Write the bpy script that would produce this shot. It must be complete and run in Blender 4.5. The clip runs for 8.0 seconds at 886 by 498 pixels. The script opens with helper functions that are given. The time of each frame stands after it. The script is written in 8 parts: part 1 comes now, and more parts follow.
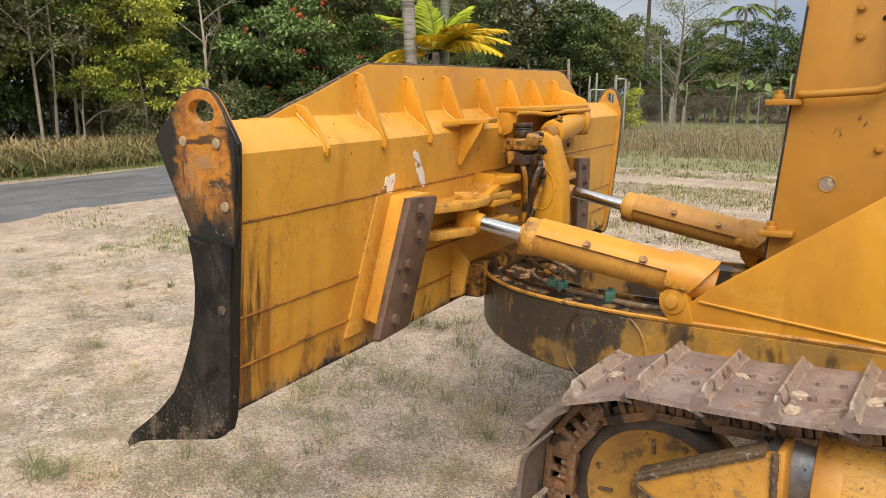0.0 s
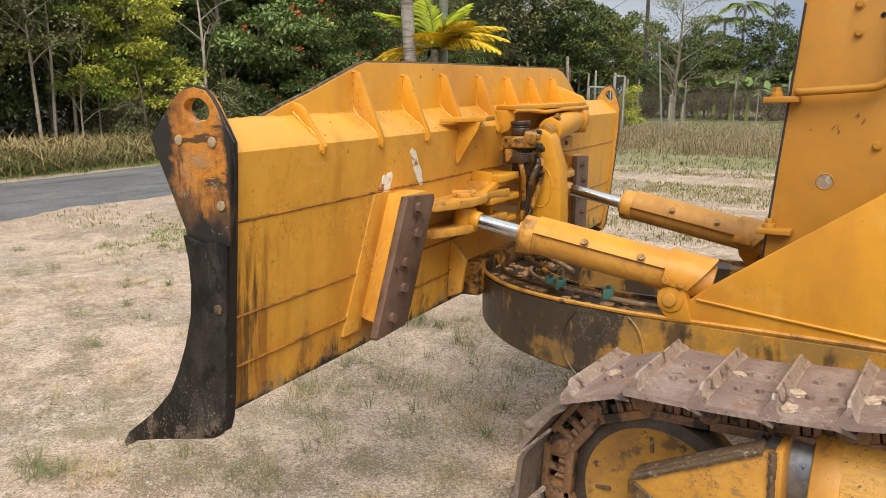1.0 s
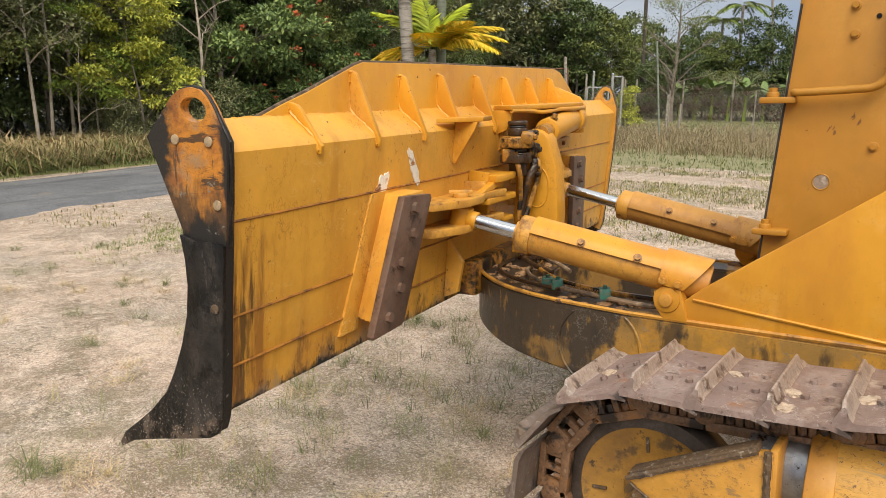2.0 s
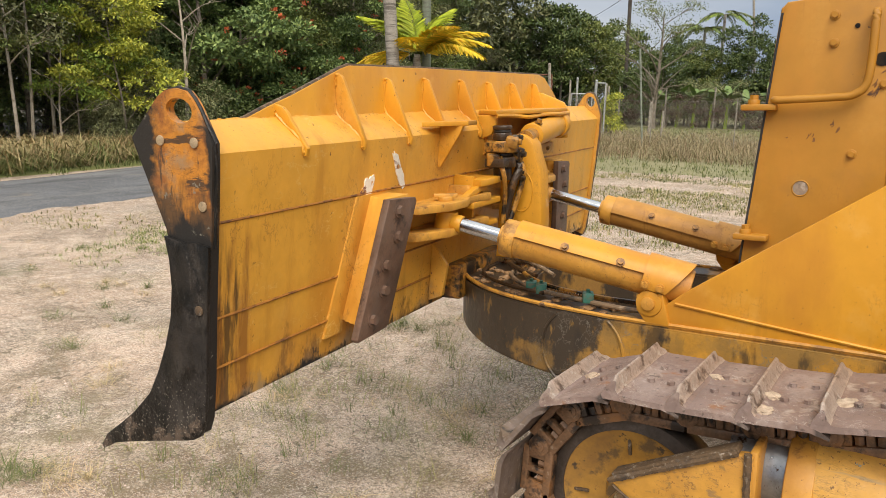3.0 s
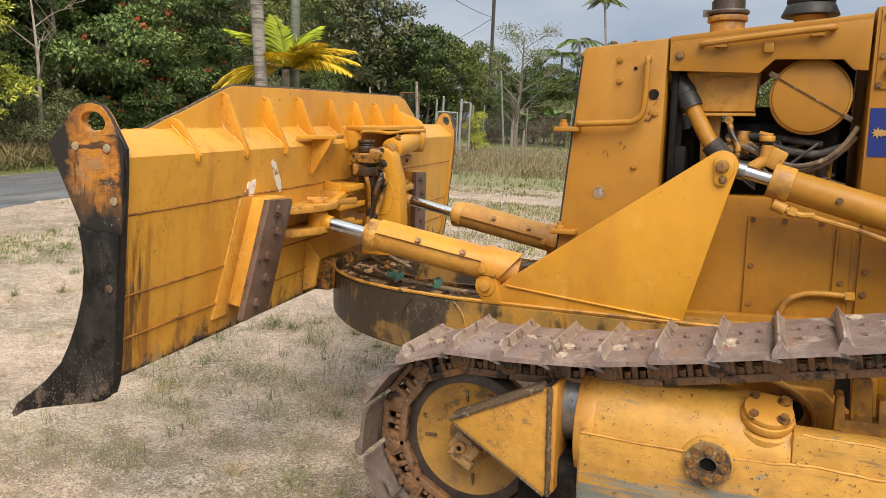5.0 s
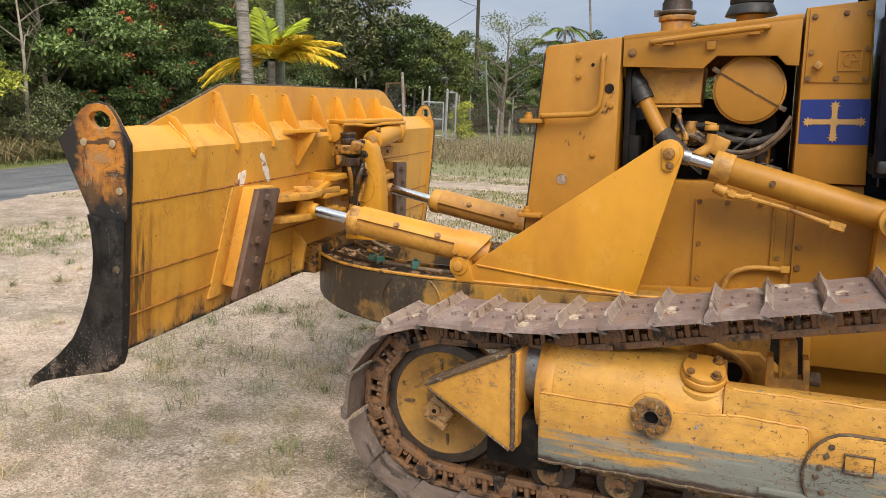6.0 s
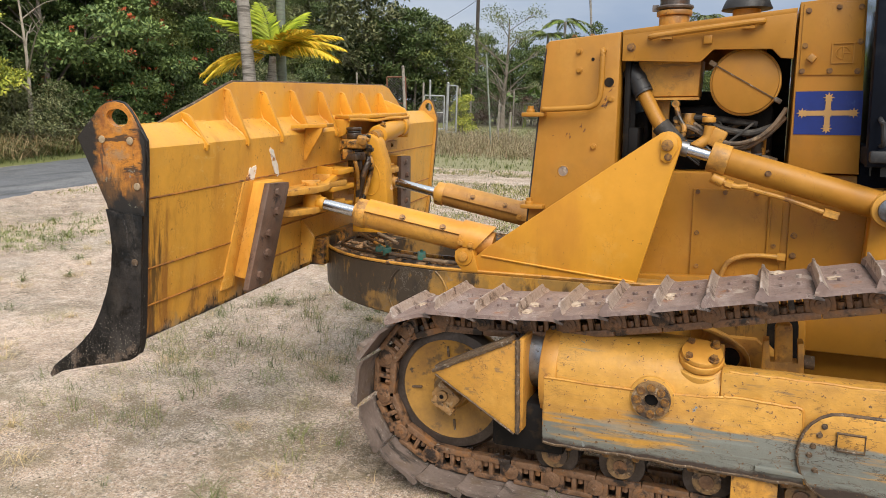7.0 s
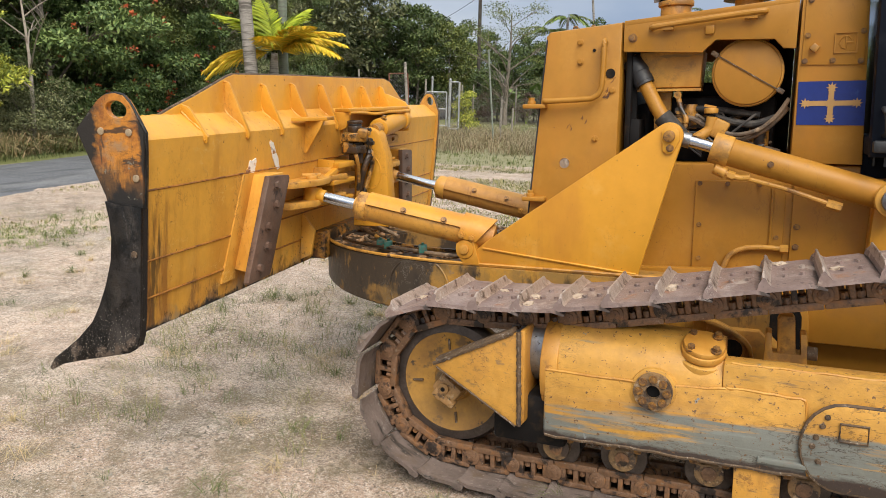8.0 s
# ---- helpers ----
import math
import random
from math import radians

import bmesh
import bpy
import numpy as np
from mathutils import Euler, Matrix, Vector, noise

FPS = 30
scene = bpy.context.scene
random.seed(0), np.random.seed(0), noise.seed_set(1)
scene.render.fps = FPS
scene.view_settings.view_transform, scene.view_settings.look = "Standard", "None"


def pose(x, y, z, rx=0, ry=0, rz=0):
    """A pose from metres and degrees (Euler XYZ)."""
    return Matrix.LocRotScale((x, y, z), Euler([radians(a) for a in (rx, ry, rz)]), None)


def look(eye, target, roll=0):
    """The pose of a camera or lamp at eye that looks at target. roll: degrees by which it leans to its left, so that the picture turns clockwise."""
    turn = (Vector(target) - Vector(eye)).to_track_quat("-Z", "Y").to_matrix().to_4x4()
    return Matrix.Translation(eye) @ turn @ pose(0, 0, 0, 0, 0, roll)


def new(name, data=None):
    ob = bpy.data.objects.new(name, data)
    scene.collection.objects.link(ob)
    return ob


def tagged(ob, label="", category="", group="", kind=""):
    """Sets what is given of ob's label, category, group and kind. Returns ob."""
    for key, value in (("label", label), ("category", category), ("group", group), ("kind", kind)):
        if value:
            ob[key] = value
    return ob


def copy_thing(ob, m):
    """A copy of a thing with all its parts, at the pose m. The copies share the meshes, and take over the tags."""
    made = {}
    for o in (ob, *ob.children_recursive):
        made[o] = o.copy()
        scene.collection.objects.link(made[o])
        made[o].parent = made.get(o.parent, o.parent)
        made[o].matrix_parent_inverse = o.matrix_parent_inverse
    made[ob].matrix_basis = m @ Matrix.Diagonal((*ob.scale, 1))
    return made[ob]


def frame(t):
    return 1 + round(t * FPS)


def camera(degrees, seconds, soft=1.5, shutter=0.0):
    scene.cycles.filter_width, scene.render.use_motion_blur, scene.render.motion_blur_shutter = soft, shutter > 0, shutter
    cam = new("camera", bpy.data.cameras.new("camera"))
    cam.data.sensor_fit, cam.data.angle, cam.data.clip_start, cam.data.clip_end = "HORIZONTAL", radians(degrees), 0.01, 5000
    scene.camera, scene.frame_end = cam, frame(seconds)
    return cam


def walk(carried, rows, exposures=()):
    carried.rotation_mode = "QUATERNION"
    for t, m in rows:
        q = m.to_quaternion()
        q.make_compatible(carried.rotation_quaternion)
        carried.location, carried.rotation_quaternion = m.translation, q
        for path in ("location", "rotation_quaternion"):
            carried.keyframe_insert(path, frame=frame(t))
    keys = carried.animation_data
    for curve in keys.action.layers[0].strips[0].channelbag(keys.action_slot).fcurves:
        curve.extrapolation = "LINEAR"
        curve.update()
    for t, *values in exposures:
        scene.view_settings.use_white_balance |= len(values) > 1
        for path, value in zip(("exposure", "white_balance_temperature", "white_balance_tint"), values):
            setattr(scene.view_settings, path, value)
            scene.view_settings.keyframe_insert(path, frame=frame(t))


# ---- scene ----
cam = camera(61.3, 8.0, soft=0.3)
PATH = [
    (0, (0.453, -2.056, 1.73), (-0.495, -0.342, 1.324), 0.5),
    (0.5, (0.456, -2.051, 1.728), (-0.492, -0.338, 1.32), 0.5),
    (1, (0.456, -2.047, 1.731), (-0.49, -0.333, 1.319), 0.4),
    (1.5, (0.459, -2.046, 1.732), (-0.485, -0.332, 1.319), 0.4),
    (3, (0.462, -2.059, 1.728), (-0.441, -0.32, 1.329), 1.1),
    (3.5, (0.511, -2.094, 1.731), (-0.333, -0.322, 1.346), 1.4),
    (4, (0.572, -2.21, 1.737), (-0.181, -0.393, 1.372), 1.9),
    (4.5, (0.599, -2.43, 1.74), (-0.062, -0.575, 1.388), 2.3),
    (5, (0.717, -2.576, 1.741), (0.128, -0.697, 1.394), 2.5),
    (5.2, (0.787, -2.631, 1.733), (0.215, -0.747, 1.384), 2.6),
    (6.3, (0.873, -2.918, 1.771), (0.314, -1.035, 1.394), 1.8),
    (6.5, (0.862, -2.946, 1.752), (0.301, -1.063, 1.378), 1.8),
    (7, (0.884, -2.956, 1.772), (0.322, -1.077, 1.382), 1.4),
    (7.5, (0.881, -2.949, 1.766), (0.322, -1.07, 1.37), 1.3),
    (8, (0.891, -2.944, 1.748), (0.322, -1.068, 1.35), 1.2),
]
walk(cam, [(t, look(eye, target, roll)) for t, eye, target, roll in PATH], exposures=[(0.0, 0.28, 6650, 10), (1.5, 0.28, 6650, 10), (3.0, 0.31, 6680, 10), (5.2, 0.31, 6620, 10), (6.3, 0.32, 6320, 10), (8.0, 0.33, 6280, 10)])

# ---- light ----
SUN_DIR = Vector((0.30, -0.58, 0.76)).normalized()
world = bpy.data.worlds.new("world")
scene.world = world
world.use_nodes = True
wn, wl = world.node_tree.nodes, world.node_tree.links
wn.clear()
sky = wn.new("ShaderNodeTexSky")
sky.sky_type = "NISHITA"
sky.sun_disc = False
sky.sun_elevation = math.asin(SUN_DIR.z)
sky.sun_rotation = math.atan2(SUN_DIR.x, SUN_DIR.y)
sky.air_density, sky.dust_density, sky.ozone_density = 1.2, 3.0, 1.0
w_co = wn.new("ShaderNodeTexCoord")
w_map = wn.new("ShaderNodeMapping")
w_map.inputs["Scale"].default_value = (1.0, 1.0, 3.2)
w_noise = wn.new("ShaderNodeTexNoise")
w_noise.inputs["Scale"].default_value = 2.6
w_noise.inputs["Detail"].default_value = 6.0
w_ramp = wn.new("ShaderNodeValToRGB")
w_ramp.color_ramp.elements[0].position, w_ramp.color_ramp.elements[0].color = 0.38, (4.1, 5.0, 6.6, 1)
w_ramp.color_ramp.elements[1].position, w_ramp.color_ramp.elements[1].color = 0.62, (6.6, 7.1, 7.9, 1)
w_mix = wn.new("ShaderNodeMix")
w_mix.data_type = "RGBA"
w_mix.inputs[0].default_value = 0.86
w_bg = wn.new("ShaderNodeBackground")
w_bg.inputs["Strength"].default_value = 0.082
w_out = wn.new("ShaderNodeOutputWorld")
wl.new(w_co.outputs["Generated"], w_map.inputs["Vector"])
wl.new(w_map.outputs["Vector"], w_noise.inputs["Vector"])
wl.new(w_noise.outputs["Fac"], w_ramp.inputs["Fac"])
wl.new(sky.outputs["Color"], w_mix.inputs[6])
wl.new(w_ramp.outputs["Color"], w_mix.inputs[7])
# an overcast sky is brighter overhead than at the horizon
w_sep = wn.new("ShaderNodeSeparateXYZ")
w_up = wn.new("ShaderNodeMapRange")
w_up.inputs[1].default_value, w_up.inputs[2].default_value = 0.12, 0.85
w_up.inputs[3].default_value, w_up.inputs[4].default_value = 0.0, 1.0
w_tint = wn.new("ShaderNodeMix")
w_tint.data_type = "RGBA"
w_tint.inputs[6].default_value = (0.86, 0.87, 0.89, 1)
w_tint.inputs[7].default_value = (2.15, 2.00, 1.66, 1)
w_gain = wn.new("ShaderNodeVectorMath")
w_gain.operation = "MULTIPLY"
wl.new(w_co.outputs["Generated"], w_sep.inputs[0])
wl.new(w_sep.outputs[2], w_up.inputs[0])
wl.new(w_mix.outputs[2], w_gain.inputs[0])
wl.new(w_up.outputs[0], w_tint.inputs[0])
wl.new(w_tint.outputs[2], w_gain.inputs[1])
wl.new(w_gain.outputs[0], w_bg.inputs["Color"])
wl.new(w_bg.outputs["Background"], w_out.inputs["Surface"])

sun_data = bpy.data.lights.new("sun", "SUN")
sun_data.energy, sun_data.angle, sun_data.color = 2.90, radians(42), (1.0, 0.91, 0.79)
sun = new("sun", sun_data)
sun.matrix_world = look((0, 0, 0), -SUN_DIR) @ Matrix.Identity(4)


# ---- materials ----
def rgb(c):
    return (c[0], c[1], c[2], 1.0)


def layered(name, base, rough=0.6, layers=(), metal=0.0, bump=0.15, bump_scale=45.0, vary=0.12, vary_scale=5.0, shift=False, island=0.0, coords="Object"):
    """A node material: a base colour that varies at two scales, and stains or worn spots laid over it one after another.
    A layer is a dict of colour, scale, lo, hi and, if wanted, stretch, rough, metal, axis (0-2), a, b (where it begins and is full) and mess."""
    m = bpy.data.materials.new(name)
    m.use_nodes = True
    n, l = m.node_tree.nodes, m.node_tree.links
    bsdf = n["Principled BSDF"]
    co = n.new("ShaderNodeTexCoord")
    vec = co.outputs[coords]
    if shift:
        info = n.new("ShaderNodeObjectInfo")
        mul = n.new("ShaderNodeMath")
        mul.operation = "MULTIPLY"
        mul.inputs[1].default_value = 37.0
        l.new(info.outputs["Random"], mul.inputs[0])
        add = n.new("ShaderNodeVectorMath")
        add.operation = "ADD"
        l.new(vec, add.inputs[0])
        l.new(mul.outputs[0], add.inputs[1])
        vec = add.outputs[0]

    def noise_at(scale, detail=5.0, stretch=(1, 1, 1), rough_=0.6):
        mp = n.new("ShaderNodeMapping")
        mp.inputs["Scale"].default_value = stretch
        l.new(vec, mp.inputs["Vector"])
        t = n.new("ShaderNodeTexNoise")
        t.inputs["Scale"].default_value, t.inputs["Detail"].default_value = scale, detail
        t.inputs["Roughness"].default_value = rough_
        l.new(mp.outputs["Vector"], t.inputs["Vector"])
        return t.outputs["Fac"]

    def ranged(src, a, b, c=0.0, d=1.0):
        r = n.new("ShaderNodeMapRange")
        r.inputs[1].default_value, r.inputs[2].default_value = a, b
        r.inputs[3].default_value, r.inputs[4].default_value = c, d
        l.new(src, r.inputs[0])
        return r.outputs[0]

    def math2(op, a, b):
        q = n.new("ShaderNodeMath")
        q.operation = op
        for i, v in enumerate((a, b)):
            if isinstance(v, (int, float)):
                q.inputs[i].default_value = v
            else:
                l.new(v, q.inputs[i])
        return q.outputs[0]

    def mixed(fac, a, b):
        x = n.new("ShaderNodeMix")
        x.data_type = "RGBA"
        l.new(fac, x.inputs[0])
        for i, v in ((6, a), (7, b)):
            if isinstance(v, tuple):
                x.inputs[i].default_value = v
            else:
                l.new(v, x.inputs[i])
        return x.outputs[2]

    big = noise_at(vary_scale)
    fine = noise_at(vary_scale * 9.0, 3.0)
    both = math2("ADD", math2("MULTIPLY", big, 0.65), math2("MULTIPLY", fine, 0.35))
    lo = tuple(max(0.0, c * (1 - 2.2 * vary)) for c in base[:3]) + (1.0,)
    hi = tuple(min(1.0, c * (1 + 2.2 * vary)) for c in base[:3]) + (1.0,)
    col = mixed(ranged(both, 0.32, 0.68), lo, hi)
    if island:
        geo = n.new("ShaderNodeNewGeometry")
        hsv = n.new("ShaderNodeHueSaturation")
        l.new(col, hsv.inputs["Color"])
        l.new(ranged(geo.outputs["Random Per Island"], 0, 1, 1 - island, 1 + island), hsv.inputs["Value"])
        l.new(ranged(geo.outputs["Random Per Island"], 0, 1, 0.5 + island * 0.05, 0.5 - island * 0.05), hsv.inputs["Hue"])
        col = hsv.outputs["Color"]
    rg = ranged(fine, 0.3, 0.7, max(0.02, rough - 0.08), min(1.0, rough + 0.08))
    mt = None
    for la in layers:
        f = noise_at(la["scale"], la.get("detail", 6.0), la.get("stretch", (1, 1, 1)), la.get("grain", 0.65))
        if "axis" in la:
            sep = n.new("ShaderNodeSeparateXYZ")
            l.new(co.outputs[coords], sep.inputs[0])
            g = ranged(sep.outputs[la["axis"]], la["a"], la["b"])
            mess = la.get("mess", 1.0)
            f = math2("ADD", g, math2("MULTIPLY", math2("SUBTRACT", f, 0.5), mess * 2))
        if "line" in la:
            f = ranged(math2("ABSOLUTE", math2("SUBTRACT", f, la["line"]), 0.0), la["hi"], la["lo"])
        else:
            f = ranged(f, la["lo"], la["hi"])
        if "where" in la:
            f = math2("MULTIPLY", f, ranged(noise_at(la["where"]), 0.48, 0.62))
        if "axis2" in la:
            sep = n.new("ShaderNodeSeparateXYZ")
            l.new(co.outputs[coords], sep.inputs[0])
            f = math2("MULTIPLY", f, ranged(sep.outputs[la["axis2"]], la["a2"], la["b2"]))
        if la.get("amount", 1.0) != 1.0:
            f = math2("MULTIPLY", f, la["amount"])
        col = mixed(f, col, rgb(la["colour"]))
        if "rough" in la:
            rg = math2("ADD", math2("MULTIPLY", rg, math2("SUBTRACT", 1.0, f)), math2("MULTIPLY", f, la["rough"]))
        if "metal" in la:
            mt = math2("MULTIPLY", f, la["metal"])
    l.new(col, bsdf.inputs["Base Color"])
    l.new(rg, bsdf.inputs["Roughness"])
    if mt is not None:
        l.new(mt, bsdf.inputs["Metallic"])
    else:
        bsdf.inputs["Metallic"].default_value = metal
    if bump:
        b = n.new("ShaderNodeBump")
        b.inputs["Strength"].default_value, b.inputs["Distance"].default_value = bump, 0.01
        l.new(noise_at(bump_scale, 6.0), b.inputs["Height"])
        l.new(b.outputs["Normal"], bsdf.inputs["Normal"])
    return m


YEL = (0.62, 0.292, 0.026)
RUST = (0.13, 0.055, 0.022)
BROWN = (0.075, 0.045, 0.03)
SOOT = (0.016, 0.015, 0.014)
scuff = dict(colour=(0.47, 0.195, 0.025), scale=2.2, lo=0.50, hi=0.72, stretch=(1, 1, 0.35), amount=0.8)
pale = dict(colour=(0.68, 0.38, 0.09), scale=5, lo=0.55, hi=0.70, amount=0.5)
chips = dict(colour=(0.10, 0.05, 0.025), scale=30, lo=0.655, hi=0.675, rough=0.8, where=3.0)
chips_fine = dict(colour=(0.14, 0.07, 0.03), scale=75, lo=0.625, hi=0.655, rough=0.8, where=1.7)
gouge = dict(colour=(0.20, 0.13, 0.07), scale=21, lo=0.585, hi=0.65, stretch=(0.28, 1, 1.8), rough=0.75, amount=0.7, where=2.4)
smear = dict(colour=(0.25, 0.13, 0.045), scale=3.0, lo=0.52, hi=0.68, amount=0.6)
scratch = dict(colour=(0.24, 0.10, 0.02), scale=4.5, line=0.5, lo=0.0, hi=0.007, stretch=(1.0, 1.0, 0.5), where=2.5, amount=0.75)
scratch_pale = dict(colour=(0.72, 0.46, 0.16), scale=3.2, line=0.52, lo=0.0, hi=0.006, stretch=(1.2, 0.6, 1.0), where=3.1, amount=0.7)
drip = dict(colour=(0.20, 0.08, 0.018), scale=9, lo=0.60, hi=0.70, stretch=(1, 1, 0.10), where=1.9, amount=0.8)
m_paint = layered("yellow_paint", YEL, 0.42, [scuff, pale, dict(drip, amount=0.35), dict(scratch, amount=0.45), dict(chips, lo=0.665, hi=0.68), dict(chips_fine, lo=0.655, hi=0.68)], bump=0.06, bump_scale=18, vary=0.05, vary_scale=1.6)
m_paint_body = layered("ochre_body_paint", (0.405, 0.186, 0.022), 0.45, [scuff, dict(pale, colour=(0.52, 0.27, 0.05), amount=0.35), dict(drip, amount=0.4), dict(smear, amount=0.35), dict(scratch, amount=0.5), dict(chips, lo=0.665, hi=0.685), dict(chips_fine, lo=0.665, hi=0.69)], bump=0.10, bump_scale=9, vary=0.07, vary_scale=1.3)
for yellow in (m_paint, m_paint_body):
    yellow.node_tree.nodes["Principled BSDF"].inputs["Specular IOR Level"].default_value = 0.36
m_paint_worn = layered("worn_yellow_paint", (0.57, 0.285, 0.045), 0.5, [
    scuff, pale, smear, gouge, dict(colour=(0.36, 0.15, 0.025), scale=5, lo=0.50, hi=0.66, stretch=(1, 1, 0.2), amount=0.6), drip, dict(smear, scale=6, lo=0.54, hi=0.64, colour=(0.17, 0.09, 0.035)),
    dict(colour=(0.15, 0.065, 0.025), scale=13, lo=0.60, hi=0.68, rough=0.85, amount=0.8), scratch, chips, chips_fine], bump=0.15, vary=0.09, vary_scale=3)
m_paint_faded = layered("faded_far_paint", (0.50, 0.25, 0.05), 0.55, [dict(colour=(0.34, 0.15, 0.03), scale=4, lo=0.48, hi=0.68, amount=0.7), drip, scratch, chips, chips_fine], bump=0.12, vary=0.1, vary_scale=3)
m_blade = layered("blade_paint", (0.68, 0.345, 0.048), 0.42, [
    scuff, pale, dict(drip, amount=0.45, a2=1.45, b2=1.2, axis2=2), scratch, scratch_pale, dict(scratch, scale=7.5, line=0.46, hi=0.005),
    dict(colour=(0.42, 0.18, 0.022), scale=6, lo=0.57, hi=0.68, stretch=(1, 1.5, 0.25), amount=0.45),
    dict(colour=(0.27, 0.105, 0.022), scale=9, lo=0.58, hi=0.90, axis=1, a=0.32, b=0.03, mess=1.3, stretch=(1, 1.2, 0.12), amount=0.8, axis2=2, a2=1.42, b2=1.34),
    dict(colour=(0.06, 0.035, 0.018), scale=14, lo=0.80, hi=1.02, axis=1, a=0.27, b=0.03, mess=1.3, stretch=(1, 1.5, 0.10), amount=0.85, axis2=2, a2=1.40, b2=1.2),
    dict(colour=(0.18, 0.18, 0.155), scale=4.5, lo=0.72, hi=1.02, axis=2, a=1.12, b=0.78, mess=1.4, stretch=(1, 1.0, 0.6), rough=0.7, amount=0.6),
    dict(colour=(0.20, 0.095, 0.03), scale=9, lo=0.82, hi=1.10, axis=2, a=1.12, b=0.80, mess=1.5, stretch=(1, 1.4, 0.5), rough=0.85, amount=0.7),
    dict(colour=(0.03, 0.026, 0.022), scale=16, lo=0.88, hi=1.06, axis=2, a=1.06, b=0.78, mess=1.4, stretch=(1, 1.2, 0.6), rough=0.8, amount=0.85),
    dict(colour=SOOT, scale=7, lo=0.86, hi=1.0, axis=2, a=0.96, b=0.815, mess=0.5, rough=0.8), chips, chips_fine], bump=0.12, vary=0.07, vary_scale=2)
m_endplate = layered("burnt_orange_end_plate", (0.52, 0.205, 0.026), 0.5, [
    dict(colour=(0.24, 0.20, 0.14), scale=5, lo=0.55, hi=0.63, rough=0.6, amount=0.6),
    dict(colour=(0.22, 0.075, 0.018), scale=6, lo=0.50, hi=0.60, rough=0.75, amount=0.85),
    dict(colour=(0.045, 0.028, 0.018), scale=16, lo=0.57, hi=0.62, stretch=(0.35, 1, 1.2), rough=0.6, amount=0.9),
    dict(colour=(0.035, 0.022, 0.016), scale=9, line=0.5, lo=0.0, hi=0.008, stretch=(0.4, 1, 1.8), amount=0.5),
    dict(colour=(0.035, 0.022, 0.016), scale=16, line=0.5, lo=0.0, hi=0.008, stretch=(1.4, 1, 0.4), amount=0.4, where=5.0),
    dict(colour=(0.05, 0.034, 0.024), scale=22, lo=0.60, hi=0.64, stretch=(1.4, 1, 0.25), amount=0.8),
    dict(colour=(0.020, 0.016, 0.013), scale=9, lo=0.42, hi=0.75, axis=0, a=-0.08, b=-0.20, mess=0.9, rough=0.6),
    dict(colour=(0.020, 0.016, 0.013), scale=12, lo=0.45, hi=0.75, axis=0, a=0.022, b=0.062, mess=0.6, rough=0.6),
    dict(colour=(0.065, 0.038, 0.020), scale=6, lo=0.42, hi=0.70, axis=2, a=1.60, b=1.36, mess=1.1, rough=0.65, stretch=(1.8, 1, 0.5), amount=0.9),
    dict(colour=(0.014, 0.012, 0.011), scale=7, lo=0.45, hi=0.65, axis=2, a=1.50, b=1.31, mess=0.9, rough=0.6, stretch=(1.6, 1, 0.6)),
    dict(colour=(0.20, 0.185, 0.15), scale=26, lo=0.645, hi=0.68, rough=0.7)], bump=0.35, bump_scale=25, vary=0.16, vary_scale=6)
m_black_iron = layered("black_worn_iron", (0.022, 0.019, 0.018), 0.5, [
    dict(colour=(0.006, 0.006, 0.006), scale=2.6, lo=0.47, hi=0.53, stretch=(1, 1, 0.6), rough=0.35), dict(colour=(0.050, 0.043, 0.038), scale=12, lo=0.56, hi=0.66, stretch=(1, 1, 0.35)),
    dict(colour=(0.032, 0.025, 0.020), scale=6, lo=0.50, hi=0.66, rough=0.75, stretch=(1, 1, 0.5)), dict(colour=(0.07, 0.06, 0.053), scale=7, line=0.5, lo=0.0, hi=0.008, stretch=(1.6, 1, 0.35), where=3.0),
    dict(colour=(0.115, 0.085, 0.065), scale=6, lo=0.66, hi=0.78, axis=2, a=1.00, b=0.62, mess=1.6, rough=0.9, amount=0.9),
    dict(colour=(0.006, 0.005, 0.005), scale=5, lo=0.55, hi=0.59, rough=0.35), dict(colour=(0.005, 0.005, 0.005), scale=6, line=0.5, lo=0.0, hi=0.008, stretch=(1, 1, 0.35)),
    dict(colour=(0.36, 0.32, 0.27), scale=130, lo=0.60, hi=0.64, rough=0.8, axis2=2, a2=0.98, b2=0.74)], bump=0.7, bump_scale=22, vary=0.3, vary_scale=9)
m_black_iron.node_tree.nodes["Principled BSDF"].inputs["Specular IOR Level"].default_value = 0.3
m_wearpad = layered("brown_wear_pad", (0.135, 0.080, 0.056), 0.5, [dict(colour=(0.13, 0.09, 0.07), scale=11, lo=0.5, hi=0.7), dict(colour=(0.03, 0.02, 0.018), scale=18, lo=0.58, hi=0.7)], bump=0.2, vary=0.2, vary_scale=7)
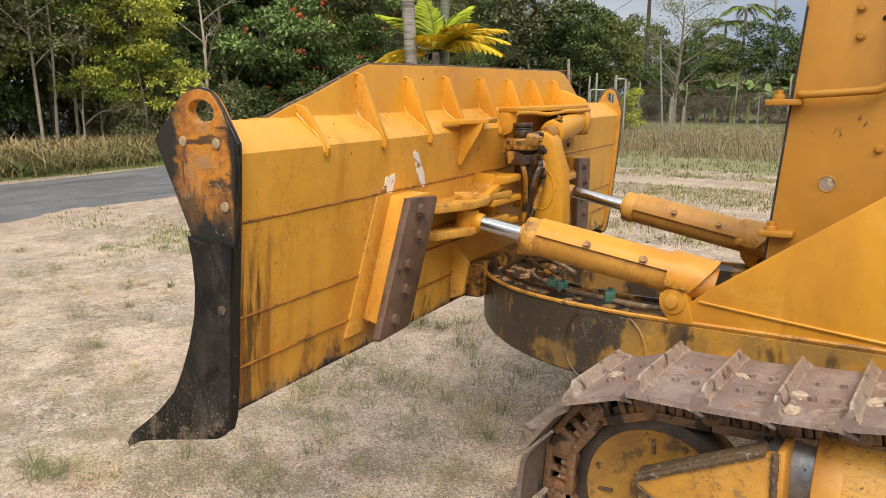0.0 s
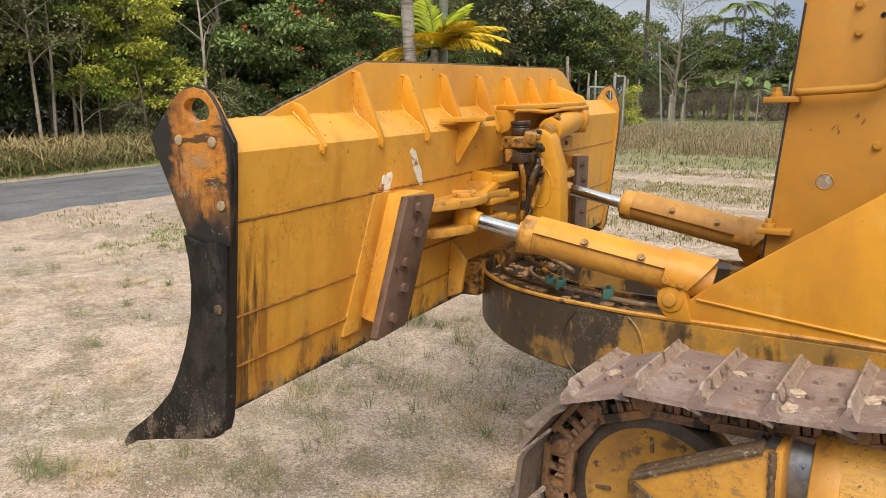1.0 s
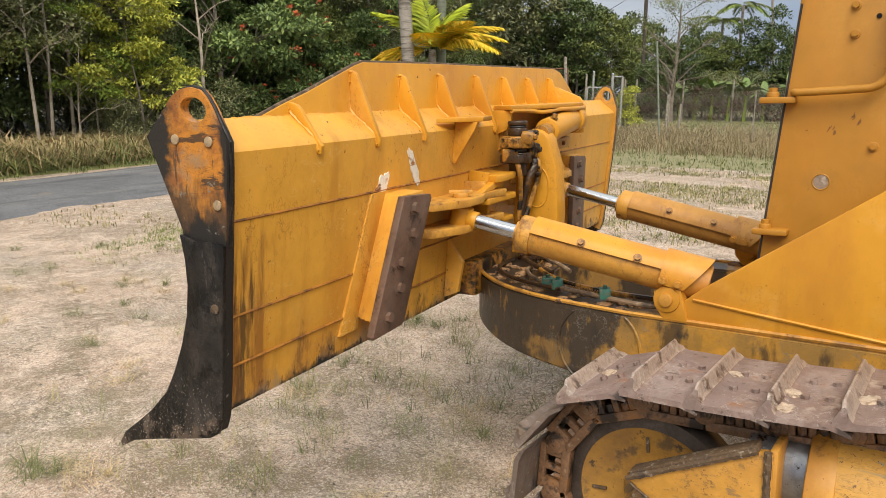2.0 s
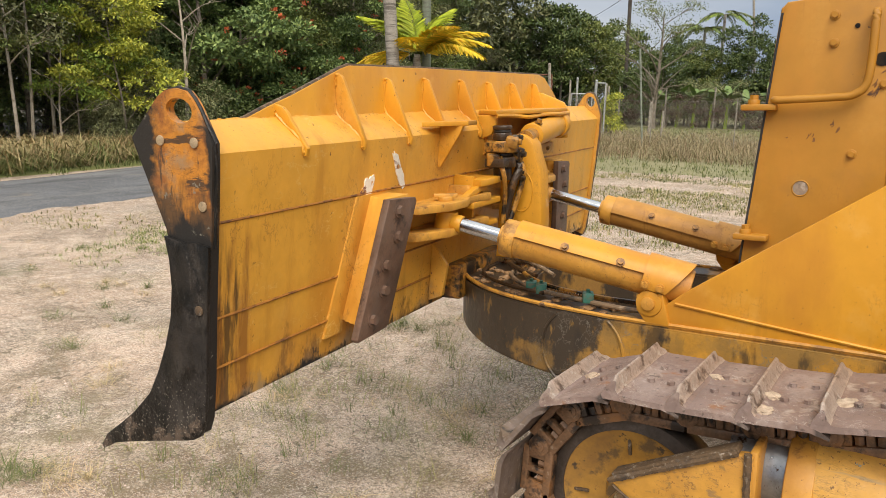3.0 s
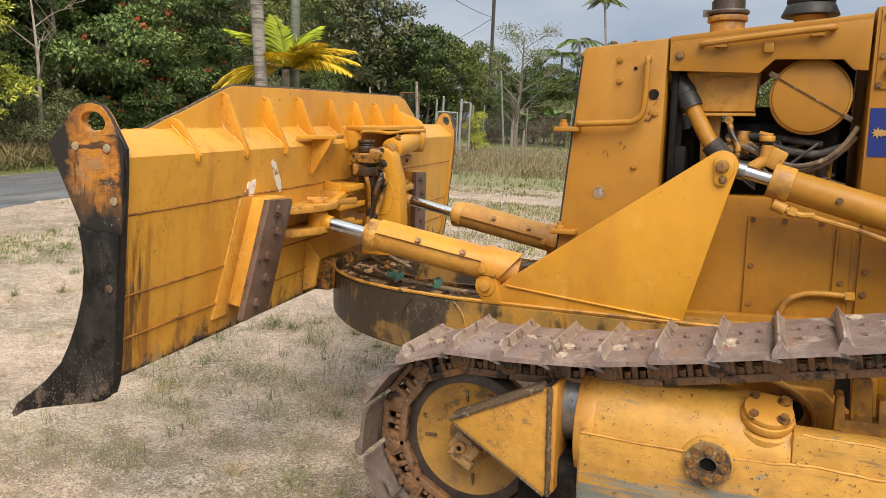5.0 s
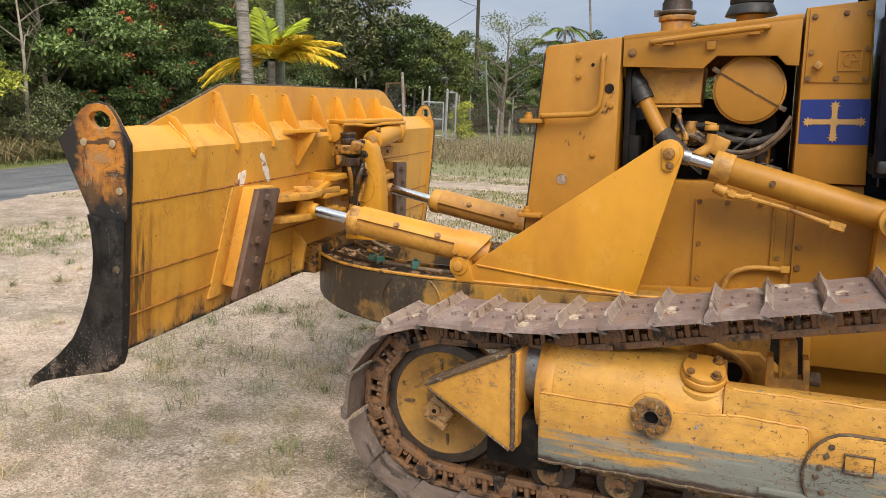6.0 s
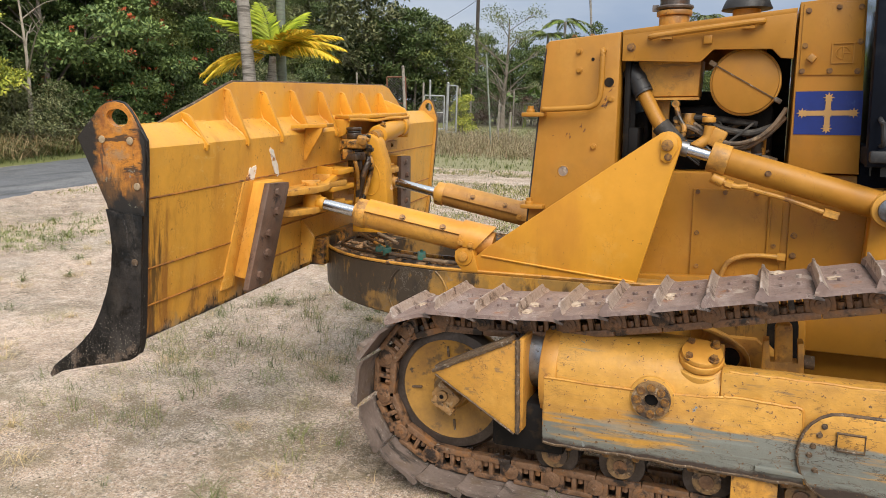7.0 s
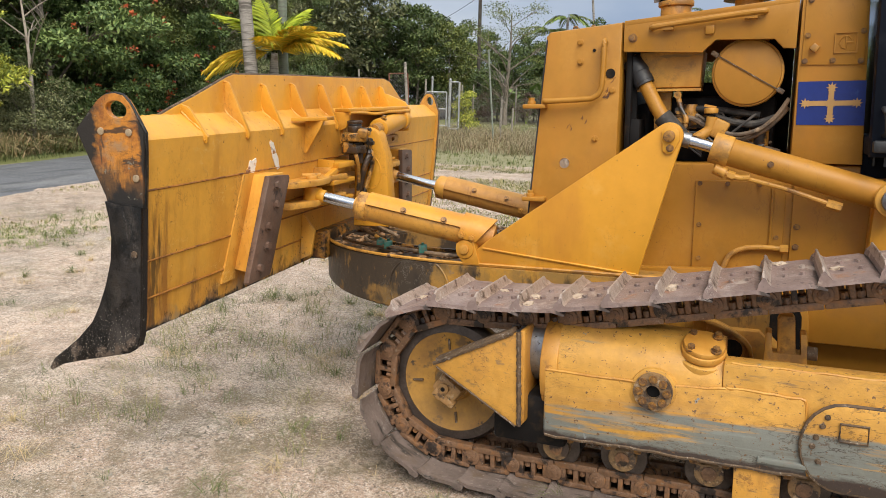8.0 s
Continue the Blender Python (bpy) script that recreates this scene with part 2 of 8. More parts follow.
m_cframe = layered("greasy_push_frame", (0.50, 0.25, 0.035), 0.5, [
    dict(colour=(0.30, 0.17, 0.045), scale=3, lo=0.45, hi=0.60), drip,
    dict(colour=(0.10, 0.065, 0.030), scale=2.6, lo=0.25, hi=0.55, axis=0, a=0.30, b=-0.9, mess=1.5, rough=0.6, amount=0.65),
    dict(colour=(0.034, 0.027, 0.022), scale=3.1, lo=0.46, hi=0.62, axis=0, a=0.15, b=-1.05, mess=1.7, rough=0.45, amount=0.92, stretch=(1, 1, 0.8)),
    dict(colour=(0.030, 0.023, 0.018), scale=8, lo=0.54, hi=0.62, stretch=(1, 1, 0.35), amount=0.75),
    dict(colour=(0.28, 0.16, 0.04), scale=19, lo=0.60, hi=0.66, stretch=(1, 1, 0.35), amount=0.7),
    dict(colour=(0.17, 0.155, 0.13), scale=6, line=0.5, lo=0.0, hi=0.010, where=2.0), chips, chips_fine], bump=0.25, bump_scale=28, vary=0.15, vary_scale=5)
m_caked = layered("caked_dirt", (0.34, 0.195, 0.09), 0.9, [dict(colour=(0.12, 0.07, 0.04), scale=18, lo=0.48, hi=0.6), dict(colour=(0.42, 0.30, 0.20), scale=40, lo=0.56, hi=0.64)], bump=0.6, bump_scale=60, vary=0.2, vary_scale=10)
m_greasy = layered("greasy_joint", (0.40, 0.19, 0.032), 0.4, [dict(colour=(0.022, 0.017, 0.013), scale=11, lo=0.46, hi=0.55, rough=0.3), dict(colour=RUST, scale=20, lo=0.55, hi=0.65)], bump=0.3, vary=0.2, vary_scale=9)
m_grease = layered("black_grease", (0.042, 0.024, 0.013), 0.35, [dict(colour=(0.16, 0.075, 0.02), scale=16, lo=0.58, hi=0.68)], bump=0.35, vary=0.3, vary_scale=12)
# darker copy of the shoe steel, with the lower runs' shade in its colour
m_shoe_shade = layered("shaded_track_steel", (0.165, 0.128, 0.110), 0.5, [dict(colour=(0.14, 0.10, 0.07), scale=7, lo=0.54, hi=0.66), dict(colour=(0.04, 0.034, 0.030), scale=9, lo=0.56, hi=0.64, stretch=(0.4, 1.6, 1)), dict(colour=(0.28, 0.245, 0.22), scale=7, line=0.5, lo=0.0, hi=0.012, stretch=(0.4, 1.8, 1), where=4.0), dict(colour=(0.30, 0.26, 0.23), scale=45, lo=0.62, hi=0.66)], bump=0.3, bump_scale=40, vary=0.2, vary_scale=8, shift=True)
# the dark rear band paints the shadow line where the next shoe overlaps
m_shoe = layered("dusty_track_steel", (0.205, 0.145, 0.128), 0.55, [
    dict(colour=(0.20, 0.125, 0.095), scale=5, lo=0.50, hi=0.66, amount=0.7), dict(colour=(0.050, 0.036, 0.030), scale=12, lo=0.5, hi=0.8, axis=0, a=0.058, b=0.090, mess=0.4, amount=0.95),
    dict(colour=(0.34, 0.27, 0.24), scale=7, lo=0.53, hi=0.64, stretch=(1, 0.5, 1), amount=0.6), dict(colour=(0.40, 0.33, 0.28), scale=5, lo=0.60, hi=0.66, amount=0.8),
    dict(colour=(0.24, 0.11, 0.05), scale=8, lo=0.62, hi=0.67, amount=0.8), dict(colour=(0.08, 0.058, 0.05), scale=38, lo=0.60, hi=0.65, amount=0.8), dict(colour=(0.44, 0.39, 0.35), scale=10, line=0.5, lo=0.0, hi=0.007, where=4.0)], bump=0.5, bump_scale=40, vary=0.12, vary_scale=8, shift=True)
m_grouser = layered("scraped_grouser_steel", (0.42, 0.335, 0.285), 0.45, [dict(colour=(0.11, 0.075, 0.06), scale=14, lo=0.5, hi=0.62), dict(colour=(0.50, 0.45, 0.40), scale=30, lo=0.57, hi=0.65)], metal=0.35, bump=0.6, bump_scale=50, vary=0.2, vary_scale=14, shift=True)
m_link = layered("rusty_chain_link", (0.205, 0.112, 0.060), 0.45, [
    dict(colour=(0.27, 0.125, 0.045), scale=13, lo=0.52, hi=0.65), dict(colour=(0.030, 0.020, 0.015), scale=12, lo=0.51, hi=0.60), dict(colour=(0.30, 0.23, 0.17), scale=30, lo=0.61, hi=0.68)], bump=0.35, vary=0.25, vary_scale=12, shift=True)
m_roller = layered("stained_roller_cap", (0.27, 0.165, 0.075), 0.5, [dict(colour=(0.06, 0.04, 0.028), scale=14, lo=0.48, hi=0.58), dict(colour=(0.40, 0.30, 0.20), scale=30, lo=0.58, hi=0.66)], bump=0.4, vary=0.2, vary_scale=12, shift=True)
m_dark_rim = layered("polished_dark_rim", (0.08, 0.064, 0.055), 0.38, [dict(colour=(0.12, 0.10, 0.09), scale=20, lo=0.55, hi=0.7)], metal=0.5, bump=0.15, vary=0.2, vary_scale=10)
m_idler = layered("mud_stained_idler_paint", (0.38, 0.20, 0.036), 0.55, [
    dict(colour=(0.24, 0.125, 0.035), scale=3.2, lo=0.44, hi=0.60), dict(colour=(0.10, 0.065, 0.035), scale=7, lo=0.57, hi=0.64, amount=0.85), dict(colour=(0.06, 0.04, 0.025), scale=16, lo=0.60, hi=0.65), scratch, chips, chips_fine], bump=0.2, vary=0.14, vary_scale=4)
m_frame = layered("scraped_roller_frame_paint", (0.57, 0.30, 0.055), 0.45, [
    dict(colour=(0.42, 0.20, 0.04), scale=3.5, lo=0.50, hi=0.68, stretch=(0.4, 1, 1.4), amount=0.7), pale, smear,
    dict(colour=(0.155, 0.185, 0.180), scale=4.2, lo=0.38, hi=0.60, axis=2, a=0.60, b=0.38, mess=1.45, stretch=(0.22, 1, 2.6), rough=0.5, amount=0.92),
    dict(colour=(0.25, 0.27, 0.25), scale=10, lo=0.56, hi=0.64, stretch=(0.18, 1, 2.6), amount=0.6, axis2=2, a2=0.58, b2=0.46),
    dict(colour=(0.42, 0.22, 0.05), scale=11, lo=0.60, hi=0.68, stretch=(0.25, 1, 2.2), amount=0.6),
    gouge, dict(gouge, scale=9, stretch=(0.2, 1, 2.2), lo=0.60, hi=0.68, where=1.3, colour=(0.11, 0.075, 0.05)), dict(colour=(0.05, 0.034, 0.026), scale=6, line=0.5, lo=0.0, hi=0.010, stretch=(0.5, 1, 1.5), where=1.2), dict(colour=(0.09, 0.055, 0.035), scale=11, line=0.48, lo=0.0, hi=0.015, stretch=(0.35, 1, 1.8), where=1.9),
    dict(colour=(0.055, 0.038, 0.030), scale=10, lo=0.62, hi=0.85, axis=2, a=0.43, b=0.362, mess=0.6, stretch=(0.5, 1, 1), rough=0.8),
    dict(colour=(0.23, 0.25, 0.25), scale=9, lo=0.655, hi=0.665, rough=0.5), dict(chips, scale=36, lo=0.65, hi=0.67), chips, dict(colour=(0.16, 0.09, 0.045), scale=60, lo=0.62, hi=0.65, rough=0.8)], bump=0.5, bump_scale=15, vary=0.10, vary_scale=3)
m_guard = layered("scratched_guard_paint", (0.57, 0.29, 0.05), 0.45, [
    dict(colour=(0.42, 0.20, 0.04), scale=3.5, lo=0.50, hi=0.68, amount=0.7), pale, dict(smear, amount=0.5), dict(gouge, scale=26, stretch=(0.6, 1, 1.5), where=4.0),
    dict(colour=(0.16, 0.09, 0.04), scale=9, line=0.5, lo=0.0, hi=0.012, stretch=(0.8, 1, 1.4), where=3.0), dict(colour=(0.30, 0.17, 0.05), scale=34, lo=0.57, hi=0.63, where=3.5), dict(chips, scale=36, lo=0.64, hi=0.67), chips_fine], bump=0.35, bump_scale=18, vary=0.09, vary_scale=3)
m_bearing = layered("oily_ochre_bearing", (0.33, 0.185, 0.07), 0.42, [dict(colour=(0.10, 0.06, 0.03), scale=13, lo=0.53, hi=0.60), dict(colour=(0.46, 0.34, 0.20), scale=22, lo=0.58, hi=0.66), dict(colour=(0.025, 0.018, 0.014), scale=20, lo=0.60, hi=0.66, rough=0.3)], bump=0.35, vary=0.18, vary_scale=9)
m_edge = layered("rusted_weld_edge", (0.12, 0.075, 0.04), 0.75, [dict(colour=(0.30, 0.25, 0.20), scale=50, lo=0.56, hi=0.66), dict(colour=(0.04, 0.03, 0.025), scale=14, lo=0.5, hi=0.66)], bump=0.5, bump_scale=70, vary=0.25, vary_scale=14)
m_steel = layered("bare_steel", (0.30, 0.31, 0.33), 0.34, [dict(colour=(0.12, 0.11, 0.11), scale=9, lo=0.5, hi=0.7), dict(colour=BROWN, scale=30, lo=0.64, hi=0.68)], metal=0.9, bump=0.05, vary=0.15, vary_scale=6)
m_chrome = layered("chrome_rod", (0.58, 0.59, 0.62), 0.16, [], metal=1.0, bump=0.0, vary=0.02)
m_plug = layered("dusty_grey_plug", (0.27, 0.205, 0.155), 0.8, [dict(colour=(0.15, 0.11, 0.08), scale=30, lo=0.52, hi=0.62), dict(colour=(0.42, 0.36, 0.30), scale=45, lo=0.58, hi=0.66)], bump=0.3, vary=0.12, vary_scale=20)
m_scrape = layered("scraped_through_paint", (0.20, 0.085, 0.022), 0.7, [dict(colour=(0.10, 0.05, 0.025), scale=60, lo=0.5, hi=0.6)], bump=0.2, vary=0.2, vary_scale=30)
m_bolt = layered("rusty_bolt", (0.16, 0.085, 0.04), 0.5, [dict(colour=(0.36, 0.18, 0.04), scale=40, lo=0.45, hi=0.6)], metal=0.3, bump=0.2, vary=0.2, vary_scale=30, shift=True)
m_bolt_pale = layered("pale_worn_bolt", (0.36, 0.27, 0.17), 0.5, [], bump=0.2, vary=0.2, vary_scale=30)
m_seam = layered("stained_weld_seam", (0.36, 0.15, 0.022), 0.6, [dict(colour=RUST, scale=20, lo=0.5, hi=0.66)], bump=0.3, vary=0.15, vary_scale=12)
# openings get their shade from this near-black; the oily engine uses it too
m_black = layered("black_opening_and_engine", (0.008, 0.007, 0.007), 0.7, [dict(colour=(0.04, 0.026, 0.014), scale=8, lo=0.55, hi=0.7)], bump=0.1, vary=0.2)
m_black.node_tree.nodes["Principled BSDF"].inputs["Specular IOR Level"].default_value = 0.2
m_rubber = layered("black_rubber", (0.022, 0.022, 0.024), 0.55, [dict(colour=(0.10, 0.09, 0.08), scale=12, lo=0.55, hi=0.75)], bump=0.15, vary=0.2)
m_tan_hose = layered("dusty_tan_hose", (0.20, 0.135, 0.08), 0.6, [dict(colour=(0.08, 0.06, 0.045), scale=14, lo=0.5, hi=0.62), dict(colour=(0.34, 0.25, 0.16), scale=25, lo=0.57, hi=0.65)], bump=0.3, vary=0.2, vary_scale=8)
m_grey_hose = layered("grey_rubber_hose", (0.038, 0.033, 0.029), 0.7, [dict(colour=(0.14, 0.12, 0.10), scale=10, lo=0.52, hi=0.7)], bump=0.15, vary=0.2)
m_navy = layered("dark_blue_cab_paint", (0.006, 0.008, 0.014), 0.55, [dict(colour=(0.018, 0.02, 0.026), scale=7, lo=0.55, hi=0.75)], bump=0.05, vary=0.15)
m_navy.node_tree.nodes["Principled BSDF"].inputs["Specular IOR Level"].default_value = 0.08
m_flag_blue = layered("blue_decal", (0.008, 0.026, 0.19), 0.4, [dict(colour=(0.03, 0.07, 0.25), scale=10, lo=0.66, hi=0.75)], bump=0.03, vary=0.08)
m_decal_tan = layered("tan_decal", (0.50, 0.29, 0.10), 0.5, [], bump=0.0, vary=0.05)
m_green_clip = layered("green_clamp", (0.035, 0.17, 0.13), 0.5, [dict(colour=(0.15, 0.12, 0.08), scale=20, lo=0.55, hi=0.7)], bump=0.2, vary=0.2)
m_primer = layered("peeled_white_primer", (0.80, 0.76, 0.68), 0.7, [dict(colour=(0.20, 0.075, 0.04), scale=9, lo=0.545, hi=0.58), dict(colour=(0.55, 0.27, 0.05), scale=15, lo=0.61, hi=0.66)], bump=0.1, vary=0.08, vary_scale=12)
m_glass = layered("dark_glass", (0.012, 0.014, 0.017), 0.08, [], bump=0.0, vary=0.1)
m_glass.node_tree.nodes["Principled BSDF"].inputs["Specular IOR Level"].default_value = 0.3
m_exhaust = layered("burnt_exhaust_steel", (0.10, 0.08, 0.07), 0.45, [dict(colour=(0.24, 0.21, 0.19), scale=8, lo=0.5, hi=0.7), dict(colour=RUST, scale=14, lo=0.58, hi=0.7)], metal=0.5, bump=0.1, vary=0.2, vary_scale=8)


# ---- mesh helpers ----
def box(bm, c, s, rot=None, bevel=0.0):
    """A box of size s about c; rot is a 3x3 or Euler in degrees."""
    m = Matrix.Translation(c)
    if rot is not None:
        m = m @ (Euler([radians(a) for a in rot]).to_matrix().to_4x4() if isinstance(rot, tuple) else rot.to_4x4())
    r = bmesh.ops.create_cube(bm, size=1.0, matrix=m @ Matrix.Diagonal((s[0], s[1], s[2], 1)))
    if bevel:
        es = list({e for v in r["verts"] for e in v.link_edges})
        bmesh.ops.bevel(bm, geom=es, offset=bevel, segments=2, affect="EDGES", profile=0.5)


def axis_frame(p, q):
    d = (Vector(q) - Vector(p))
    return d.to_track_quat("Z", "Y").to_matrix().to_4x4(), d.length


def cyl(bm, p, q, r, seg=24, r2=None, bevel=0.0, caps=True):
    rot, ln = axis_frame(p, q)
    mid = (Vector(p) + Vector(q)) / 2
    g = bmesh.ops.create_cone(bm, cap_ends=caps, segments=seg, radius1=r, radius2=r if r2 is None else r2, depth=ln, matrix=Matrix.Translation(mid) @ rot)
    if bevel:
        es = [e for e in {e for v in g["verts"] for e in v.link_edges} if any(len(f.verts) > 4 for f in e.link_faces)]
        bmesh.ops.bevel(bm, geom=es, offset=bevel, segments=2, affect="EDGES", profile=0.5)


def prism(bm, pts, axis, a, b, bevel=0.0):
    """A flat plate: the outline pts in the two other axes, from a to b along axis."""
    def full(p, d):
        return {"x": (d, p[0], p[1]), "y": (p[0], d, p[1]), "z": (p[0], p[1], d)}[axis]
    va = [bm.verts.new(full(p, a)) for p in pts]
    vb = [bm.verts.new(full(p, b)) for p in pts]
    fs = [bm.faces.new(va), bm.faces.new(vb[::-1])]
    k = len(pts)
    for i in range(k):
        fs.append(bm.faces.new((va[i], vb[i], vb[(i + 1) % k], va[(i + 1) % k])))
    bmesh.ops.recalc_face_normals(bm, faces=fs)
    if bevel:
        es = [e for e in {e for f in fs[:2] for e in f.edges}]
        bmesh.ops.bevel(bm, geom=es, offset=bevel, segments=2, affect="EDGES", profile=0.5)


def plate_hole(bm, outline, hole_c, hole_r, axis, a, b, seg=24, shape=None):
    """A plate with a round hole (or a hole of the outline shape), through it."""
    hole = shape or [(hole_c[0] + hole_r * math.cos(2 * math.pi * i / seg), hole_c[1] + hole_r * math.sin(2 * math.pi * i / seg)) for i in range(seg)]

    def full(p, d):
        return {"x": (d, p[0], p[1]), "y": (p[0], d, p[1]), "z": (p[0], p[1], d)}[axis]
    rings = []
    for d in (a, b):
        o = [bm.verts.new(full(p, d)) for p in outline]
        h = [bm.verts.new(full(p, d)) for p in hole]
        es = [bm.edges.new((o[i], o[(i + 1) % len(o)])) for i in range(len(o))] + [bm.edges.new((h[i], h[(i + 1) % len(h)])) for i in range(len(h))]
        bmesh.ops.triangle_fill(bm, use_beauty=True, use_dissolve=False, edges=es)
        rings.append((o, h))
    for k in (0, 1):
        p, q = rings[0][k], rings[1][k]
        for i in range(len(p)):
            bm.faces.new((p[i], p[(i + 1) % len(p)], q[(i + 1) % len(p)], q[i]))
    bmesh.ops.recalc_face_normals(bm, faces=bm.faces[:])


def tube(bm, pts, r, seg=10, closed_ends=True):
    """A round bar or hose along points."""
    pts = [Vector(p) for p in pts]
    rings = []
    up = Vector((0.13, 0.21, 0.97))
    for i, p in enumerate(pts):
        d = (pts[min(i + 1, len(pts) - 1)] - pts[max(i - 1, 0)]).normalized()
        s = d.cross(up)
        if s.length < 1e-3:
            s = d.cross(Vector((1, 0, 0)))
        s.normalize()
        u = s.cross(d)
        rr = r[i] if isinstance(r, (list, tuple)) else r
        rings.append([bm.verts.new(p + rr * (math.cos(2 * math.pi * k / seg) * s + math.sin(2 * math.pi * k / seg) * u)) for k in range(seg)])
    for a, b in zip(rings, rings[1:]):
        for k in range(seg):
            bm.faces.new((a[k], a[(k + 1) % seg], b[(k + 1) % seg], b[k]))
    if closed_ends:
        bm.faces.new(rings[0][::-1])
        bm.faces.new(rings[-1])


def smooth_path(pts, n=8):
    """Points on a smooth curve through pts."""
    pts = [Vector(p) for p in pts]
    out = []
    for i in range(len(pts) - 1):
        a, b, c, d = pts[max(i - 1, 0)], pts[i], pts[i + 1], pts[min(i + 2, len(pts) - 1)]
        for k in range(n):
            t = k / n
            out.append(0.5 * ((2 * b) + (c - a) * t + (2 * a - 5 * b + 4 * c - d) * t * t + (3 * b - a - 3 * c + d) * t ** 3))
    return out + [pts[-1]]


def mesh_of(name, bm, material, smooth=True):
    me = bpy.data.meshes.new(name)
    bm.to_mesh(me)
    bm.free()
    me.materials.append(material)
    if smooth:
        me.polygons.foreach_set("use_smooth", [True] * len(me.polygons))
        me.set_sharp_from_angle(angle=radians(35))
    return me


def part(name, bm, material, parent, label="", basis=None):
    ob = new(name, mesh_of(name, bm, material))
    ob.parent = parent
    if label:
        ob["label"] = label
    if basis is not None:
        ob.matrix_basis = basis
    return ob


def piece(name, me, parent, basis):
    ob = new(name, me)
    ob.parent = parent
    ob.matrix_basis = basis
    return ob


def hexbolt(bm, c, n, r=0.016, h=0.012, washer=True):
    """A hexagon bolt head with its washer at c, standing along n."""
    c, n = Vector(c), Vector(n).normalized()
    if washer:
        cyl(bm, c - 0.004 * n, c + 0.003 * n, r * 1.45, 12)
    cyl(bm, c, c + (h + 0.003) * n, r, 6)


def B():
    return bmesh.new()


# ---- the bulldozer: x to its rear, y across it, z up ----
MID = 1.30
dozer = tagged(new("bulldozer"), "yellow-painted crawler bulldozer with a raised angle blade, parked on bare ground", "bulldozer")
dozer.matrix_basis = pose(0, 0, 0, -0.63, -2.0, -6.14)
TRACK_Y, SHOE_W, PITCH = 0.22, 0.48, 0.19


def track_path():
    """The closed line of the chain pins, seen from the side, in even steps."""
    c, r = Vector((0.0, 0.475)), 0.335
    pts = [Vector((2.65, 0.14)), Vector((1.8, 0.14)), Vector((0.9, 0.14)), Vector((0.25, 0.14))]
    for i in range(0, 25):
        a = radians(270 - i * 180 / 24)
        pts.append(c + r * Vector((math.cos(a), math.sin(a))))
    pts += [Vector(p) for p in ((0.2, 0.812), (0.4, 0.822), (0.6, 0.845), (0.8, 0.885), (1.0, 0.925), (1.25, 0.975), (1.5, 1.025), (1.75, 1.075), (2.1, 1.135), (2.4, 1.17))]
    c2, r2 = Vector((2.65, 0.655)), 0.515
    for i in range(0, 25):
        a = radians(90 - i * 180 / 24)
        pts.append(c2 + r2 * Vector((math.cos(a), math.sin(a))))
    total = sum((q - p).length for p, q in zip(pts, pts[1:] + pts[:1]))
    n = round(total / PITCH)
    step, out, left = total / n, [], 0.06
    for p, q in zip(pts, pts[1:] + pts[:1]):
        d = (q - p).length
        while left < d:
            out.append(p + (q - p) * (left / d))
            left += step
        left -= d
    return out


def shoe_mesh():
    """One track plate: x along the chain, z outward, with its cleat, lip and four nuts."""
    bm = B()
    h = SHOE_W / 2
    prof = [(-0.086, 0.062), (0.060, 0.062), (0.088, 0.053), (0.106, 0.046), (0.109, 0.052), (0.091, 0.065), (0.060, 0.079), (-0.052, 0.079), (-0.064, 0.083), (-0.072, 0.093),
            (-0.079, 0.122), (-0.083, 0.127), (-0.089, 0.126), (-0.095, 0.092), (-0.104, 0.072), (-0.101, 0.060)]
    prism(bm, prof, "y", -h, h)
    for y in (-h + 0.05, h - 0.05):
        bmesh.ops.bisect_plane(bm, geom=bm.verts[:] + bm.edges[:] + bm.faces[:], plane_co=(0, y, 0), plane_no=(0, 1, 0))
    for v in bm.verts:
        e = abs(v.co.y) / h
        if e > 0.98 and v.co.z > 0.10:
            v.co.y *= 0.87
            v.co.z -= 0.016
        elif e > 0.98 and v.co.z > 0.088:
            v.co.y *= 0.985
        if e > 0.98 and v.co.x > 0.05:
            v.co.z -= 0.003
            v.co.x += 0.004
        if e > 0.98 and v.co.x < -0.09 and v.co.z < 0.1:
            v.co.z += 0.002
            v.co.x -= 0.010
    for x in (-0.018, 0.042):
        for y in (-0.075, 0.060):
            cyl(bm, (x, y, 0.078), (x, y, 0.090), 0.0115, 6)
    bmesh.ops.bevel(bm, geom=[e for e in bm.edges if e.calc_length() > 0.3], offset=0.003, segments=1, affect="EDGES")
    me = mesh_of("track_shoe", bm, m_shoe)
    me.materials.append(m_grouser)
    for p in me.polygons:
        if p.center.z > 0.086 and p.center.x < -0.05:
            p.material_index = 1
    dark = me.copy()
    dark.materials[0], dark.materials[1] = m_shoe_shade, m_shoe_shade
    return me, dark


